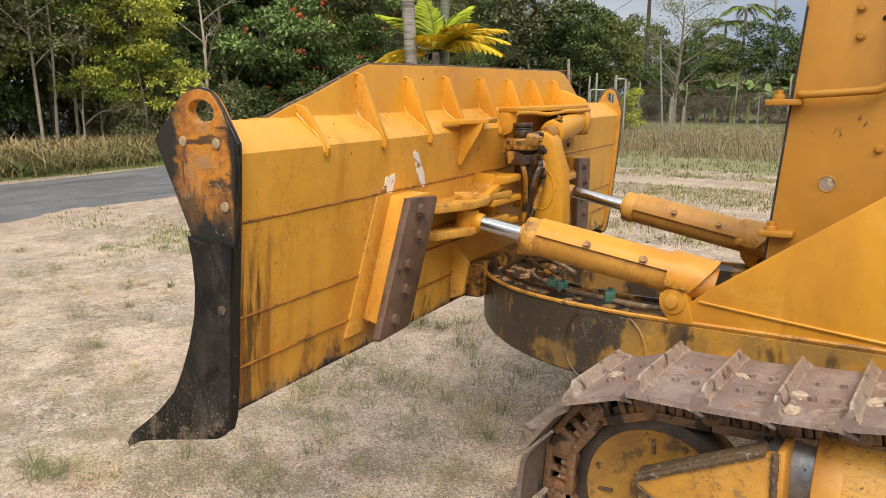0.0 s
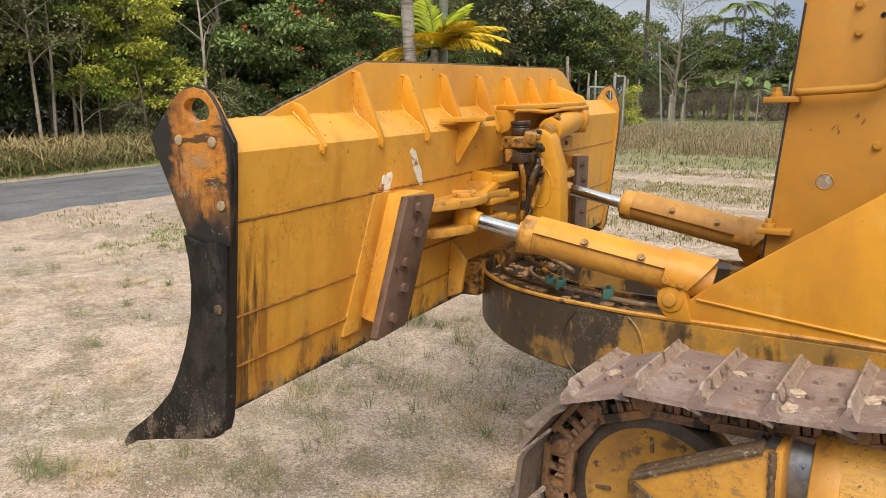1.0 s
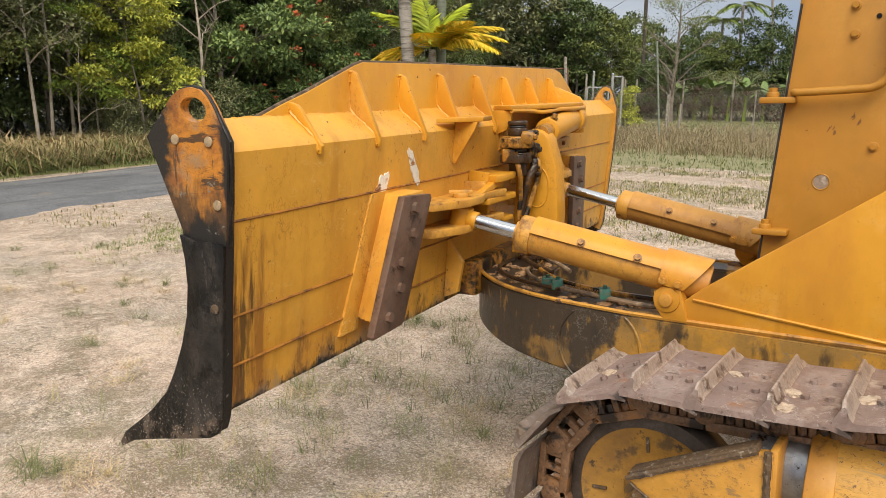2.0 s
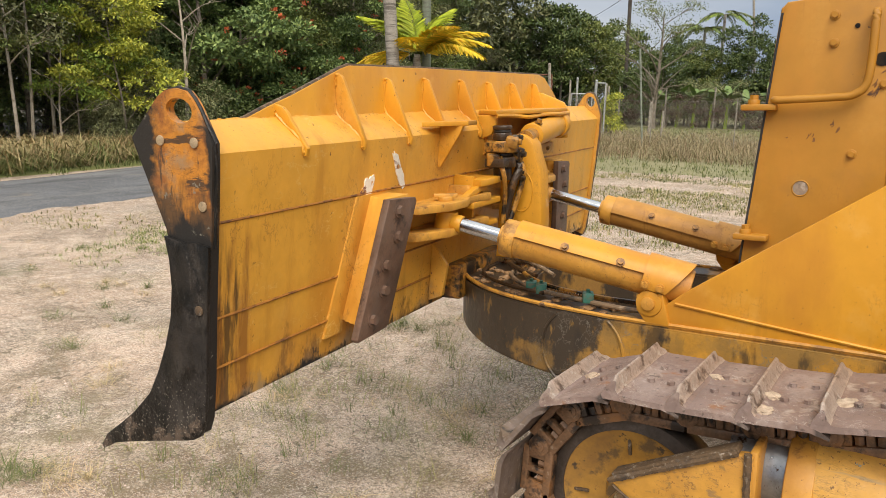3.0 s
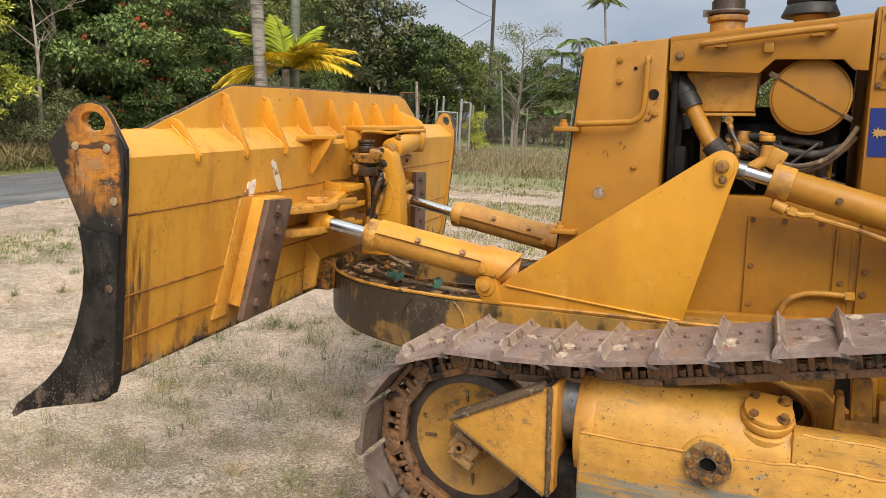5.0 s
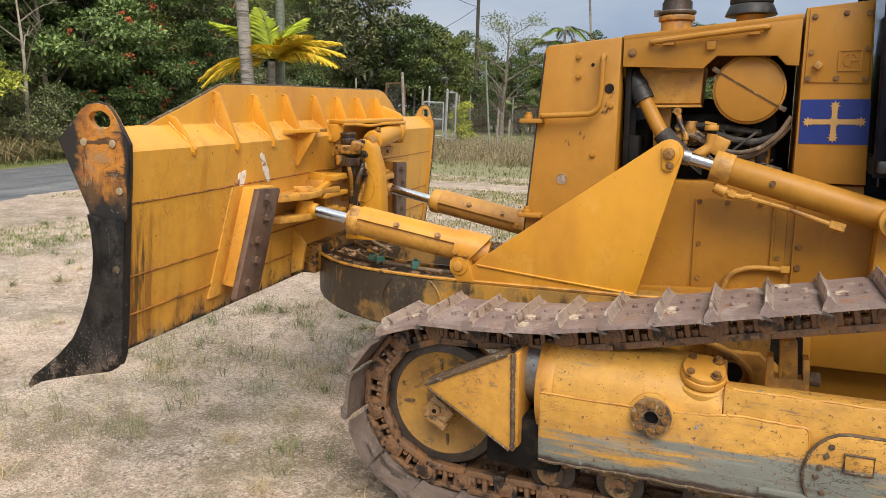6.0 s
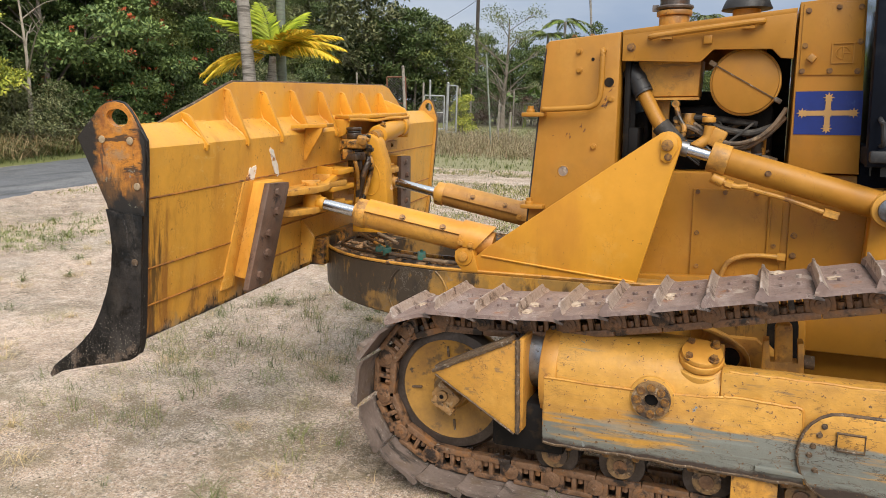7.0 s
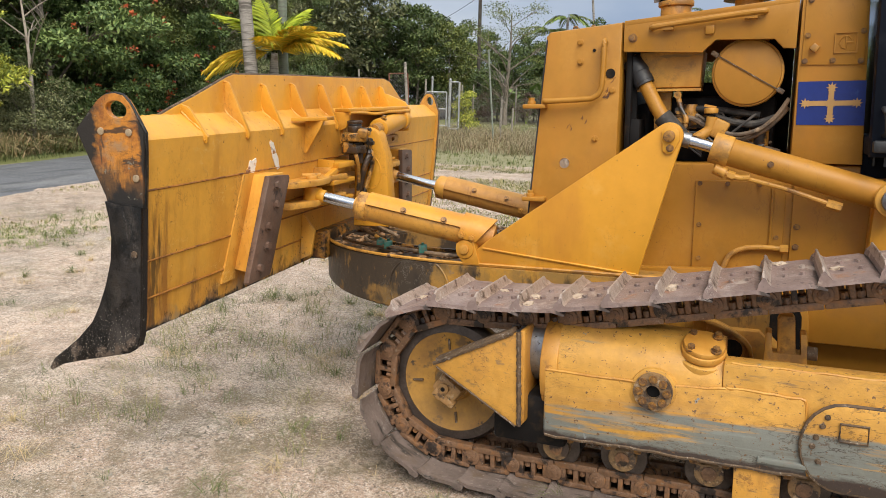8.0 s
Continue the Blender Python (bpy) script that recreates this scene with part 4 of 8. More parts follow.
for x, z in ((0.380, 2.025), (0.383, 1.932), (0.465, 1.555), (0.545, 1.79)):
    bm = B()
    hexbolt(bm, (x, SIDE, z), (0, -1, 0), 0.0105, 0.013, False)
    gb = part("guard_bolt", bm, m_paint_body, guard)
    bm = B()
    cyl(bm, (x, SIDE + 0.002, z), (x, SIDE - 0.004, z), 0.0165, 18, bevel=0.0015)
    part("washer", bm, m_paint_body, gb)
# black discs on the face, painted as the dark of open holes
for x, z, r in ((0.533, 1.872, 0.023), (0.45, 1.985, 0.008)):
    bm = B()
    cyl(bm, (x, SIDE - 0.0035, z), (x, SIDE + 0.01, z), r, 20)
    part("bolt_hole", bm, m_black, guard)
bm = B()
cyl(bm, (0.312, SIDE - 0.0006, 1.43), (0.312, SIDE + 0.01, 1.43), 0.027, 24)
plug = part("hole_plug", bm, m_plug, guard, "dusty grey plug in a round hole")
bm = B()
tube(bm, [(0.312 + 0.0275 * math.cos(2 * math.pi * k / 28), SIDE, 1.43 + 0.0275 * math.sin(2 * math.pi * k / 28)) for k in range(29)], 0.0026, 8)
part("hole_rim", bm, m_paint_body, plug)
# scraped spots
scrape_rng = random.Random(21)
for cx, cz, n_, ln, lean_ in SCRAPES:
    bm = B()
    for k in range(n_):
        px, pz = cx + scrape_rng.uniform(-0.014, 0.014), cz + scrape_rng.uniform(-0.012, 0.012)
        a, hl, hw = radians(lean_ + scrape_rng.uniform(-30, 30)), ln * scrape_rng.uniform(0.5, 1.1), scrape_rng.uniform(0.0012, 0.0040)
        ring = []
        for j in range(14):
            b_ = 2 * math.pi * j / 14
            f = 0.75 + 0.5 * scrape_rng.random()
            u_, w_ = hl * math.cos(b_), hw * f * math.sin(b_) + 0.25 * hl * math.cos(b_) ** 2
            ring.append((px + u_ * math.cos(a) - w_ * math.sin(a), pz + u_ * math.sin(a) + w_ * math.cos(a)))
        prism(bm, ring, "y", SIDE - 0.0008 - 0.0001 * k, SIDE + 0.002)
    part("paint_scrape", bm, m_scrape, guard)
bm = B()
tube(bm, smooth_path([(0.505, SIDE - 0.01, 2.02), (0.507, SIDE - 0.045, 2.01), (0.505, SIDE - 0.05, 1.87), (0.495, SIDE - 0.05, 1.79), (0.46, SIDE - 0.05, 1.755), (0.40, SIDE - 0.05, 1.748), (0.25, SIDE - 0.05, 1.742), (0.215, SIDE - 0.045, 1.742), (0.21, SIDE - 0.01, 1.742)], 6), 0.0138, 12)
part("grab_handle", bm, m_paint_body, guard)
for z in (1.735, 1.262):
    bm = B()
    box(bm, (0.16, SIDE - 0.022, z - 0.018), (0.12, 0.06, 0.022), bevel=0.005)
    cyl(bm, (0.140, SIDE - 0.022, z - 0.022), (0.140, SIDE - 0.022, z + 0.010), 0.021, 14, bevel=0.003)
    cyl(bm, (0.140, SIDE - 0.022, z + 0.008), (0.140, SIDE - 0.022, z + 0.026), 0.0155, 6)
    part("hinge_lug", bm, m_paint_body, guard)
for x in (0.33, 0.42):
    bm = B()
    tube(bm, smooth_path([(x, SIDE + 0.05, 2.08), (x + 0.005, SIDE + 0.05, 2.105), (x + 0.02, SIDE + 0.05, 2.105), (x + 0.025, SIDE + 0.05, 2.085)], 4), 0.005, 6)
    part("seal_clip", bm, m_bolt, guard)

# hood
bm = B()
side = [(0.592, 2.112), (1.355, 2.175), (1.352, 1.958), (1.30, 1.962), (1.262, 2.003), (1.012, 2.010), (0.955, 1.955), (0.592, 1.972)]
prism(bm, side, "y", SIDE - 0.002, SIDE + 0.022, bevel=0.004)
prism(bm, side, "y", FAR - 0.022, FAR + 0.002, bevel=0.004)
prism(bm, [(0.592, 2.092), (1.355, 2.155), (1.355, 2.178), (0.592, 2.116)], "y", SIDE - 0.003, FAR + 0.003, bevel=0.004)
hood = part("engine_hood", bm, m_paint_body, dozer, "yellow engine hood over an open engine bay")
bm = B()
tube(bm, smooth_path([(0.725, SIDE - 0.01, 2.075), (0.73, SIDE - 0.03, 2.077), (0.78, SIDE - 0.035, 2.083), (1.0, SIDE - 0.035, 2.105), (1.20, SIDE - 0.035, 2.123), (1.215, SIDE - 0.01, 2.124)], 5), 0.013, 10)
box(bm, (0.80, SIDE - 0.02, 2.068), (0.05, 0.04, 0.012))
box(bm, (1.16, SIDE - 0.02, 2.10), (0.05, 0.04, 0.012))
part("hood_rail", bm, m_paint_body, hood)
bm = B()
box(bm, (0.985, SIDE - 0.012, 2.055), (0.04, 0.024, 0.04), bevel=0.005)
part("hood_catch", bm, m_paint_body, hood)
bm = B()
hexbolt(bm, (0.635, SIDE - 0.002, 2.035), (0, -1, 0), 0.015, 0.014)
part("hood_bolt", bm, m_bolt, hood)
bm = B()
cyl(bm, (0.80, MID - 0.12, 2.12), (0.80, MID - 0.12, 2.20), 0.074, 32, bevel=0.006)
cyl(bm, (0.80, MID - 0.12, 2.20), (0.80, MID - 0.12, 2.225), 0.086, 32, bevel=0.005)
stack = part("exhaust_base", bm, m_paint_worn, hood)
bm = B()
cyl(bm, (0.80, MID - 0.12, 2.22), (0.80, MID - 0.12, 2.29), 0.071, 32)
cyl(bm, (0.80, MID - 0.12, 2.29), (0.80, MID - 0.12, 2.72), 0.064, 32)
part("exhaust_pipe", bm, m_exhaust, stack, "heat-stained steel exhaust pipe")
bm = B()
tube(bm, [(0.80 + 0.082 * math.cos(k * math.pi / 12), MID - 0.12 + 0.082 * math.sin(k * math.pi / 12), 2.24) for k in range(25)], 0.010, 8)
box(bm, (0.71, MID - 0.14, 2.24), (0.03, 0.02, 0.03))
part("pipe_clamp", bm, m_exhaust, stack)
bm = B()
cyl(bm, (1.135, MID - 0.05, 2.15), (1.135, MID - 0.05, 2.23), 0.065, 28)
pre = part("air_intake_neck", bm, m_paint_worn, hood)
bm = B()
cyl(bm, (1.135, MID - 0.05, 2.22), (1.135, MID - 0.05, 2.27), 0.12, 32, r2=0.098, bevel=0.004)
cyl(bm, (1.135, MID - 0.05, 2.27), (1.135, MID - 0.05, 2.40), 0.098, 32, bevel=0.01)
part("pre_cleaner", bm, m_rubber, pre)

# bulkhead with the bolted plate and the decal
bm = B()
prism(bm, [(1.362, 1.45), (1.652, 1.445), (1.625, 2.22), (1.366, 2.20)], "y", SIDE, FAR, bevel=0.006)
bulk = part("bulkhead", bm, m_paint_body, dozer, "yellow bulkhead with a bolted plate and a blue decal")
bm = B()
prism(bm, [(1.378, 1.885), (1.625, 1.878), (1.618, 2.19), (1.38, 2.19)], "y", SIDE - 0.008, SIDE + 0.004, bevel=0.003)
bolted = part("bolted_plate", bm, m_paint_body, bulk)
for x, z in ((1.39, 1.90), (1.50, 1.90), (1.61, 1.895), (1.395, 2.01), (1.612, 2.02), (1.40, 2.16), (1.52, 2.17), (1.605, 2.165)):
    bm = B()
    hexbolt(bm, (x, SIDE - 0.008, z), (0, -1, 0), 0.009, 0.009)
    part("plate_bolt", bm, m_bolt, bolted)
bm = B()
box(bm, (1.425, SIDE - 0.02, 1.955), (0.032, 0.03, 0.032), (0, 40, 0), bevel=0.005)
part("square_plug", bm, m_paint_worn, bolted)
bm = B()
plate_hole(bm, [(1.502, 1.930), (1.593, 1.930), (1.593, 2.020), (1.502, 2.020)], (1.5475, 1.975), 0.04, "y", SIDE - 0.015, SIDE - 0.007, shape=[(1.508, 1.936), (1.587, 1.936), (1.587, 2.014), (1.508, 2.014)])
part("maker_badge", bm, m_paint_body, bolted)
for cx, sz in ((1.5625, (0.030, 0.006, 0.007)), (1.5475, (0.007, 0.0064, 0.055))):
    bm = B()
    box(bm, (cx, SIDE - 0.010, 1.975), sz, bevel=0.002)
    part("badge_bar", bm, m_paint_body, bolted)
bm = B()
tube(bm, [(1.5475 + 0.026 * math.cos(radians(5 + k * 15)), SIDE - 0.010, 1.975 + 0.026 * math.sin(radians(5 + k * 15))) for k in range(18)], 0.003, 6)
part("badge_arc", bm, m_paint_body, bolted)
bm = B()
prism(bm, [(1.374, 1.622), (1.645, 1.618), (1.640, 1.812), (1.372, 1.812)], "y", SIDE - 0.003, SIDE + 0.001)
decal = part("flag_decal", bm, m_flag_blue, bulk, "blue flag decal with a tan cross of stars")
bm = B()
box(bm, (1.507, SIDE - 0.004, 1.716), (0.20, 0.003, 0.022))
box(bm, (1.507, SIDE - 0.0045, 1.716), (0.022, 0.003, 0.125))


def star(bm, cx, cz, r):
    prism(bm, [(cx + (r if k % 2 == 0 else r * 0.5) * math.cos(math.pi * k / 8), cz + (r if k % 2 == 0 else r * 0.5) * math.sin(math.pi * k / 8)) for k in range(16)], "y", SIDE - 0.0065, SIDE - 0.0025)


for dx, dz in ((0, 0), (-0.103, 0), (0.103, 0), (0, 0.068), (0, -0.068)):
    star(bm, 1.507 + dx, 1.716 + dz, 0.023)
part("flag_cross", bm, m_decal_tan, decal)

# engine bay
bm = B()
box(bm, (0.98, MID, 1.55), (0.62, 0.34, 0.42), bevel=0.03)
box(bm, (1.05, MID + 0.04, 1.78), (0.42, 0.20, 0.10), bevel=0.02)
cyl(bm, (0.69, MID - 0.16, 1.60), (0.69, MID + 0.2, 1.60), 0.13, 24)
for k in range(4):
    box(bm, (0.80 + 0.13 * k, MID - 0.18, 1.62), (0.07, 0.05, 0.10), bevel=0.015)
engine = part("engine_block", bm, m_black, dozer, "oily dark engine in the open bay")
bm = B()
prism(bm, [(0.655, 1.975), (0.955, 1.972), (0.945, 1.80), (0.66, 1.80)], "y", SIDE + 0.10, SIDE + 0.32, bevel=0.012)
box(bm, (0.80, SIDE + 0.15, 1.79), (0.30, 0.12, 0.012))
part("side_tank", bm, m_paint_worn, engine)
bm = B()
prism(bm, [(0.72, 1.80), (0.81, 1.80), (0.80, 1.55), (0.73, 1.55)], "y", SIDE + 0.16, SIDE + 0.20, bevel=0.004)
part("tank_bracket", bm, m_paint_worn, engine)
bm = B()
tube(bm, smooth_path([(0.585, SIDE + 0.12, 1.965), (0.63, SIDE + 0.10, 1.915), (0.70, SIDE + 0.08, 1.80), (0.775, SIDE + 0.06, 1.67), (0.85, SIDE + 0.05, 1.585), (0.93, SIDE + 0.12, 1.54)], 6), 0.035, 16)
pipe = part("coolant_pipe", bm, m_paint_body, engine)
bm = B()
tube(bm, [(0.615, SIDE + 0.105, 1.935), (0.645, SIDE + 0.096, 1.895), (0.690, SIDE + 0.083, 1.815)], 0.048, 16)
for a in ((0.652, SIDE + 0.094, 1.884), (0.677, SIDE + 0.087, 1.838)):
    tube(bm, [Vector(a) - Vector((0.006, -0.002, -0.011)), Vector(a) + Vector((0.006, -0.002, -0.011))], 0.050, 16)
part("rubber_sleeve", bm, m_rubber, pipe)
bm = B()
tube(bm, [(0.780, SIDE + 0.058, 1.662), (0.820, SIDE + 0.054, 1.617), (0.870, SIDE + 0.052, 1.562)], 0.047, 16)
part("rubber_sleeve", bm, m_grey_hose, pipe)
bm = B()
cyl(bm, (1.155, SIDE + 0.06, 1.862), (1.155, SIDE + 0.42, 1.862), 0.158, 48, bevel=0.012)
drum = part("air_cleaner", bm, m_paint_worn, engine, "round yellow air cleaner drum")
bm = B()
cyl(bm, (1.155, SIDE + 0.045, 1.862), (1.155, SIDE + 0.075, 1.862), 0.148, 48, bevel=0.010)
part("drum_lid", bm, m_paint_body, drum)
bm = B()
box(bm, (1.155, SIDE + 0.042, 1.862), (0.33, 0.006, 0.0045), (0, 31, 0))
box(bm, (1.30, SIDE + 0.045, 1.775), (0.035, 0.03, 0.022), (0, 31, 0), bevel=0.004)
box(bm, (1.01, SIDE + 0.045, 1.948), (0.035, 0.03, 0.022), (0, 31, 0), bevel=0.004)
part("clamp_band", bm, m_edge, drum)
bm = B()
tube(bm, smooth_path([(1.34, SIDE + 0.06, 1.74), (1.29, SIDE + 0.05, 1.66), (1.22, SIDE + 0.05, 1.60), (1.12, SIDE + 0.05, 1.575), (1.02, SIDE + 0.06, 1.60)], 6), 0.011, 8)
tube(bm, smooth_path([(1.34, SIDE + 0.09, 1.70), (1.26, SIDE + 0.08, 1.61), (1.16, SIDE + 0.08, 1.555), (1.06, SIDE + 0.10, 1.55)], 6), 0.012, 8)
part("engine_hose", bm, m_tan_hose, engine)
bm = B()
tube(bm, smooth_path([(1.02, SIDE + 0.10, 1.66), (1.10, SIDE + 0.09, 1.635), (1.20, SIDE + 0.09, 1.625), (1.30, SIDE + 0.10, 1.66)], 6), 0.017, 10)
tube(bm, smooth_path([(0.90, SIDE + 0.16, 1.70), (1.05, SIDE + 0.13, 1.69), (1.22, SIDE + 0.13, 1.665)], 6), 0.016, 10)
part("engine_hose", bm, m_grey_hose, engine)
bm = B()
tube(bm, smooth_path([(0.845, SIDE + 0.10, 1.76), (0.865, SIDE + 0.08, 1.70), (0.89, SIDE + 0.07, 1.65), (0.885, SIDE + 0.06, 1.60)], 6), 0.013, 10)
for a in ((0.845, SIDE + 0.10, 1.765), (0.853, SIDE + 0.095, 1.69), (0.86, SIDE + 0.1, 1.64)):
    cyl(bm, (a[0], a[1] - 0.02, a[2]), (a[0], a[1] + 0.04, a[2]), 0.018, 12)
part("injector_line", bm, m_greasy, engine)
bm = B()
tube(bm, smooth_path([(1.01, SIDE + 0.06, 1.66), (1.00, SIDE + 0.06, 1.60), (0.955, SIDE + 0.05, 1.565), (0.91, SIDE + 0.06, 1.54)], 6), 0.026, 12)
box(bm, (1.045, SIDE + 0.07, 1.60), (0.07, 0.06, 0.09), (0, 25, 0), bevel=0.01)
cyl(bm, (1.005, SIDE + 0.06, 1.675), (1.005, SIDE + 0.06, 1.70), 0.032, 16, bevel=0.004)
box(bm, (1.0, SIDE + 0.06, 1.708), (0.055, 0.012, 0.012), (0, 12, 0))
part("filter_housing", bm, m_paint_worn, engine)
bm = B()
for k in range(5):
    tube(bm, smooth_path([(0.86 + 0.02 * k, SIDE + 0.09, 1.60 - 0.01 * k), (0.90 + 0.02 * k, SIDE + 0.05, 1.53), (0.97, SIDE + 0.06 + 0.01 * k, 1.47 + 0.01 * k)], 5), 0.0045, 6)
part("wiring", bm, m_rubber, engine)
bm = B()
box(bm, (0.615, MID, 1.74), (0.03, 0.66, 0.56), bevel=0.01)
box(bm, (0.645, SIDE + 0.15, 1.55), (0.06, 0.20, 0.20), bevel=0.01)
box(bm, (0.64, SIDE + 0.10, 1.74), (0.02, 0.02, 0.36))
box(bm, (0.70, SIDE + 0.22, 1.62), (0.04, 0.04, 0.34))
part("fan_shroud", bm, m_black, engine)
# added black panel, darkens the see-through far side of the bay
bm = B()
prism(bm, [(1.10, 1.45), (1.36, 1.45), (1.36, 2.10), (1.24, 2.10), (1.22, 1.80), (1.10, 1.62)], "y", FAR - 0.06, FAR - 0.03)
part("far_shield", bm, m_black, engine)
bay_rng = random.Random(9)
for k in range(9):
    x0, x1 = bay_rng.uniform(0.80, 1.0), bay_rng.uniform(1.12, 1.34)
    z0, z1 = bay_rng.uniform(1.50, 1.66), bay_rng.uniform(1.48, 1.70)
    y0 = SIDE + bay_rng.uniform(0.07, 0.20)
    bm = B()
    tube(bm, smooth_path([(x0, y0, z0), (x0 + 0.08, y0 - 0.02, z0 + bay_rng.uniform(-0.03, 0.05)), ((x0 + x1) / 2, y0 - 0.03, (z0 + z1) / 2 - bay_rng.uniform(0, 0.06)), (x1, y0 + 0.02, z1)], 5), bay_rng.choice((0.006, 0.008, 0.011, 0.014)), 8)
    part("engine_hose", bm, bay_rng.choice((m_tan_hose, m_rubber, m_grey_hose, m_greasy)), engine)
bm = B()
box(bm, (0.92, SIDE + 0.22, 1.62), (0.20, 0.10, 0.10), bevel=0.012)
cyl(bm, (0.90, SIDE + 0.16, 1.60), (0.90, SIDE + 0.16, 1.72), 0.035, 18, bevel=0.005)
part("fuel_pump", bm, m_greasy, engine)
bm = B()
cyl(bm, (1.22, SIDE + 0.14, 1.52), (1.22, SIDE + 0.14, 1.63), 0.045, 20, bevel=0.006)
part("oil_filter", bm, m_greasy, engine)
bm = B()
for k in range(4):
    hexbolt(bm, (0.86 + 0.045 * k, SIDE + 0.17, 1.655), (0, -1, 0), 0.010, 0.012)
part("pump_bolts", bm, m_bolt, engine)

# cab
bm = B()
prism(bm, [(1.655, 1.49), (1.72, 1.49), (1.70, 2.62), (1.635, 2.62)], "y", 0.72, 0.80, bevel=0.012)
prism(bm, [(1.655, 1.49), (1.72, 1.49), (1.70, 2.62), (1.635, 2.62)], "y", 1.80, 1.88, bevel=0.012)
prism(bm, [(2.55, 1.49), (2.62, 1.49), (2.62, 2.62), (2.55, 2.62)], "y", 0.72, 0.80, bevel=0.012)
prism(bm, [(2.55, 1.49), (2.62, 1.49), (2.62, 2.62), (2.55, 2.62)], "y", 1.80, 1.88, bevel=0.012)
box(bm, (2.12, MID, 2.66), (1.10, 1.24, 0.10), bevel=0.03)
box(bm, (2.13, MID, 1.535), (0.96, 1.16, 0.09), bevel=0.02)
cab = part("cab", bm, m_navy, dozer, "dark blue cab frame")
# base given the dark cab colour to paint the shadowed gap under the cab
bm = B()
box(bm, (2.13, MID, 1.44), (0.96, 0.70, 0.11), bevel=0.01)
part("cab_base", bm, m_navy, dozer)
bm = B()
box(bm, (2.13, 0.745, 2.03), (0.84, 0.008, 1.16))
part("side_glass", bm, m_glass, cab)
bm = B()
box(bm, (2.13, 1.855, 2.03), (0.84, 0.008, 1.16))
part("side_glass", bm, m_glass, cab)
bm = B()
box(bm, (1.68, MID, 2.03), (0.008, 1.0, 1.16))
part("front_glass", bm, m_glass, cab)
bm = B()
tube(bm, smooth_path([(1.70, 0.72, 1.58), (1.705, 0.68, 1.59), (1.70, 0.68, 1.66), (1.69, 0.68, 1.68), (1.69, 0.72, 1.69)], 5), 0.010, 8)
box(bm, (1.70, 0.70, 1.535), (0.08, 0.05, 0.05), bevel=0.01)
part("door_hinge", bm, m_rubber, cab)
bm = B()
box(bm, (2.78, MID, 1.45), (0.34, 0.9, 0.55), bevel=0.03)
part("rear_tank", bm, m_paint, dozer)

# ---- push frame, which lifts with the blade ----
def smooth2(pts, n=6):
    return smooth_path([(a, b, 0.0) for a, b in pts], n)


def frame_top(x):
    return 0.915 + 0.03 * min(1.0, max(0.0, (-x - 0.3) / 0.7))


def frame_low(x):
    return 0.60 if x > 0 else 0.60 + 0.11 * min(1.0, -x / 1.15) ** 1.3


half_out = smooth2([(1.32, 0.68), (0.4, 0.68), (-0.30, 0.68), (-0.62, 0.685), (-0.85, 0.738), (-1.03, 0.85), (-1.17, 1.01), (-1.25, 1.17), (-1.27, 1.30)])
half_in = smooth2([(1.32, 0.87), (0.4, 0.87), (-0.18, 0.88), (-0.38, 0.90), (-0.54, 0.935), (-0.68, 1.0), (-0.79, 1.09), (-0.85, 1.19), (-0.87, 1.30)])
outer = [(p.x, p.y) for p in half_out] + [(p.x, 2 * MID - p.y) for p in half_out[::-1][1:]]
inner = [(p.x, p.y) for p in half_in] + [(p.x, 2 * MID - p.y) for p in half_in[::-1][1:]]
bm = B()
cols = []
for (ox, oy), (ix, iy) in zip(outer, inner):
    cols.append([bm.verts.new(p) for p in ((ox, oy, frame_low(ox)), (ox, oy, frame_top(ox)), (ix, iy, frame_top(ix)), (ix, iy, frame_low(ix)))])
for p, q in zip(cols, cols[1:]):
    for k in range(4):
        bm.faces.new((p[k], p[(k + 1) % 4], q[(k + 1) % 4], q[k]))
bm.faces.new(cols[0])
bm.faces.new(cols[-1][::-1])
bmesh.ops.recalc_face_normals(bm, faces=bm.faces[:])
bmesh.ops.bevel(bm, geom=[e for e in bm.edges if len(e.link_faces) == 2 and e.calc_face_angle() > 0.9], offset=0.010, segments=2, affect="EDGES")
push = part("push_frame", bm, m_cframe, dozer, "yellow push frame with a rounded, grease-blackened nose")
bm = B()
tube(bm, [(x, y + (0.012 if y < MID else -0.012), frame_top(x) + 0.004) for x, y in outer[2:-2]], 0.009, 6)
part("top_bead", bm, m_paint_worn, push)
dirt_rng = random.Random(4)
bm = B()
for k in range(150):
    i = dirt_rng.randrange(6, len(outer) - 6)
    f = dirt_rng.uniform(0.08, 0.9)
    px, py = outer[i][0] + (inner[i][0] - outer[i][0]) * f, outer[i][1] + (inner[i][1] - outer[i][1]) * f
    r = dirt_rng.uniform(0.008, 0.030)
    bmesh.ops.create_icosphere(bm, subdivisions=1, radius=1.0, matrix=Matrix.Translation((px, py, frame_top(px) + 0.002)) @ Matrix.Rotation(dirt_rng.uniform(0, 6), 4, "Z") @ Matrix.Diagonal((r * 1.6, r, r * 0.5, 1)))
tagged(part("dirt_crust", bm, m_caked, push), "caked dirt crumbs", kind="stuff")
for a0, a1 in ((128, 232), (-38, 52)):
    bm = B()
    tube(bm, [(-0.405 + 0.172 * math.cos(radians(a0 + (a1 - a0) * k / 14)), 0.679, 0.768 + 0.172 * math.sin(radians(a0 + (a1 - a0) * k / 14))) for k in range(15)], 0.006, 6)
    part("weld_arc", bm, m_cframe, push)
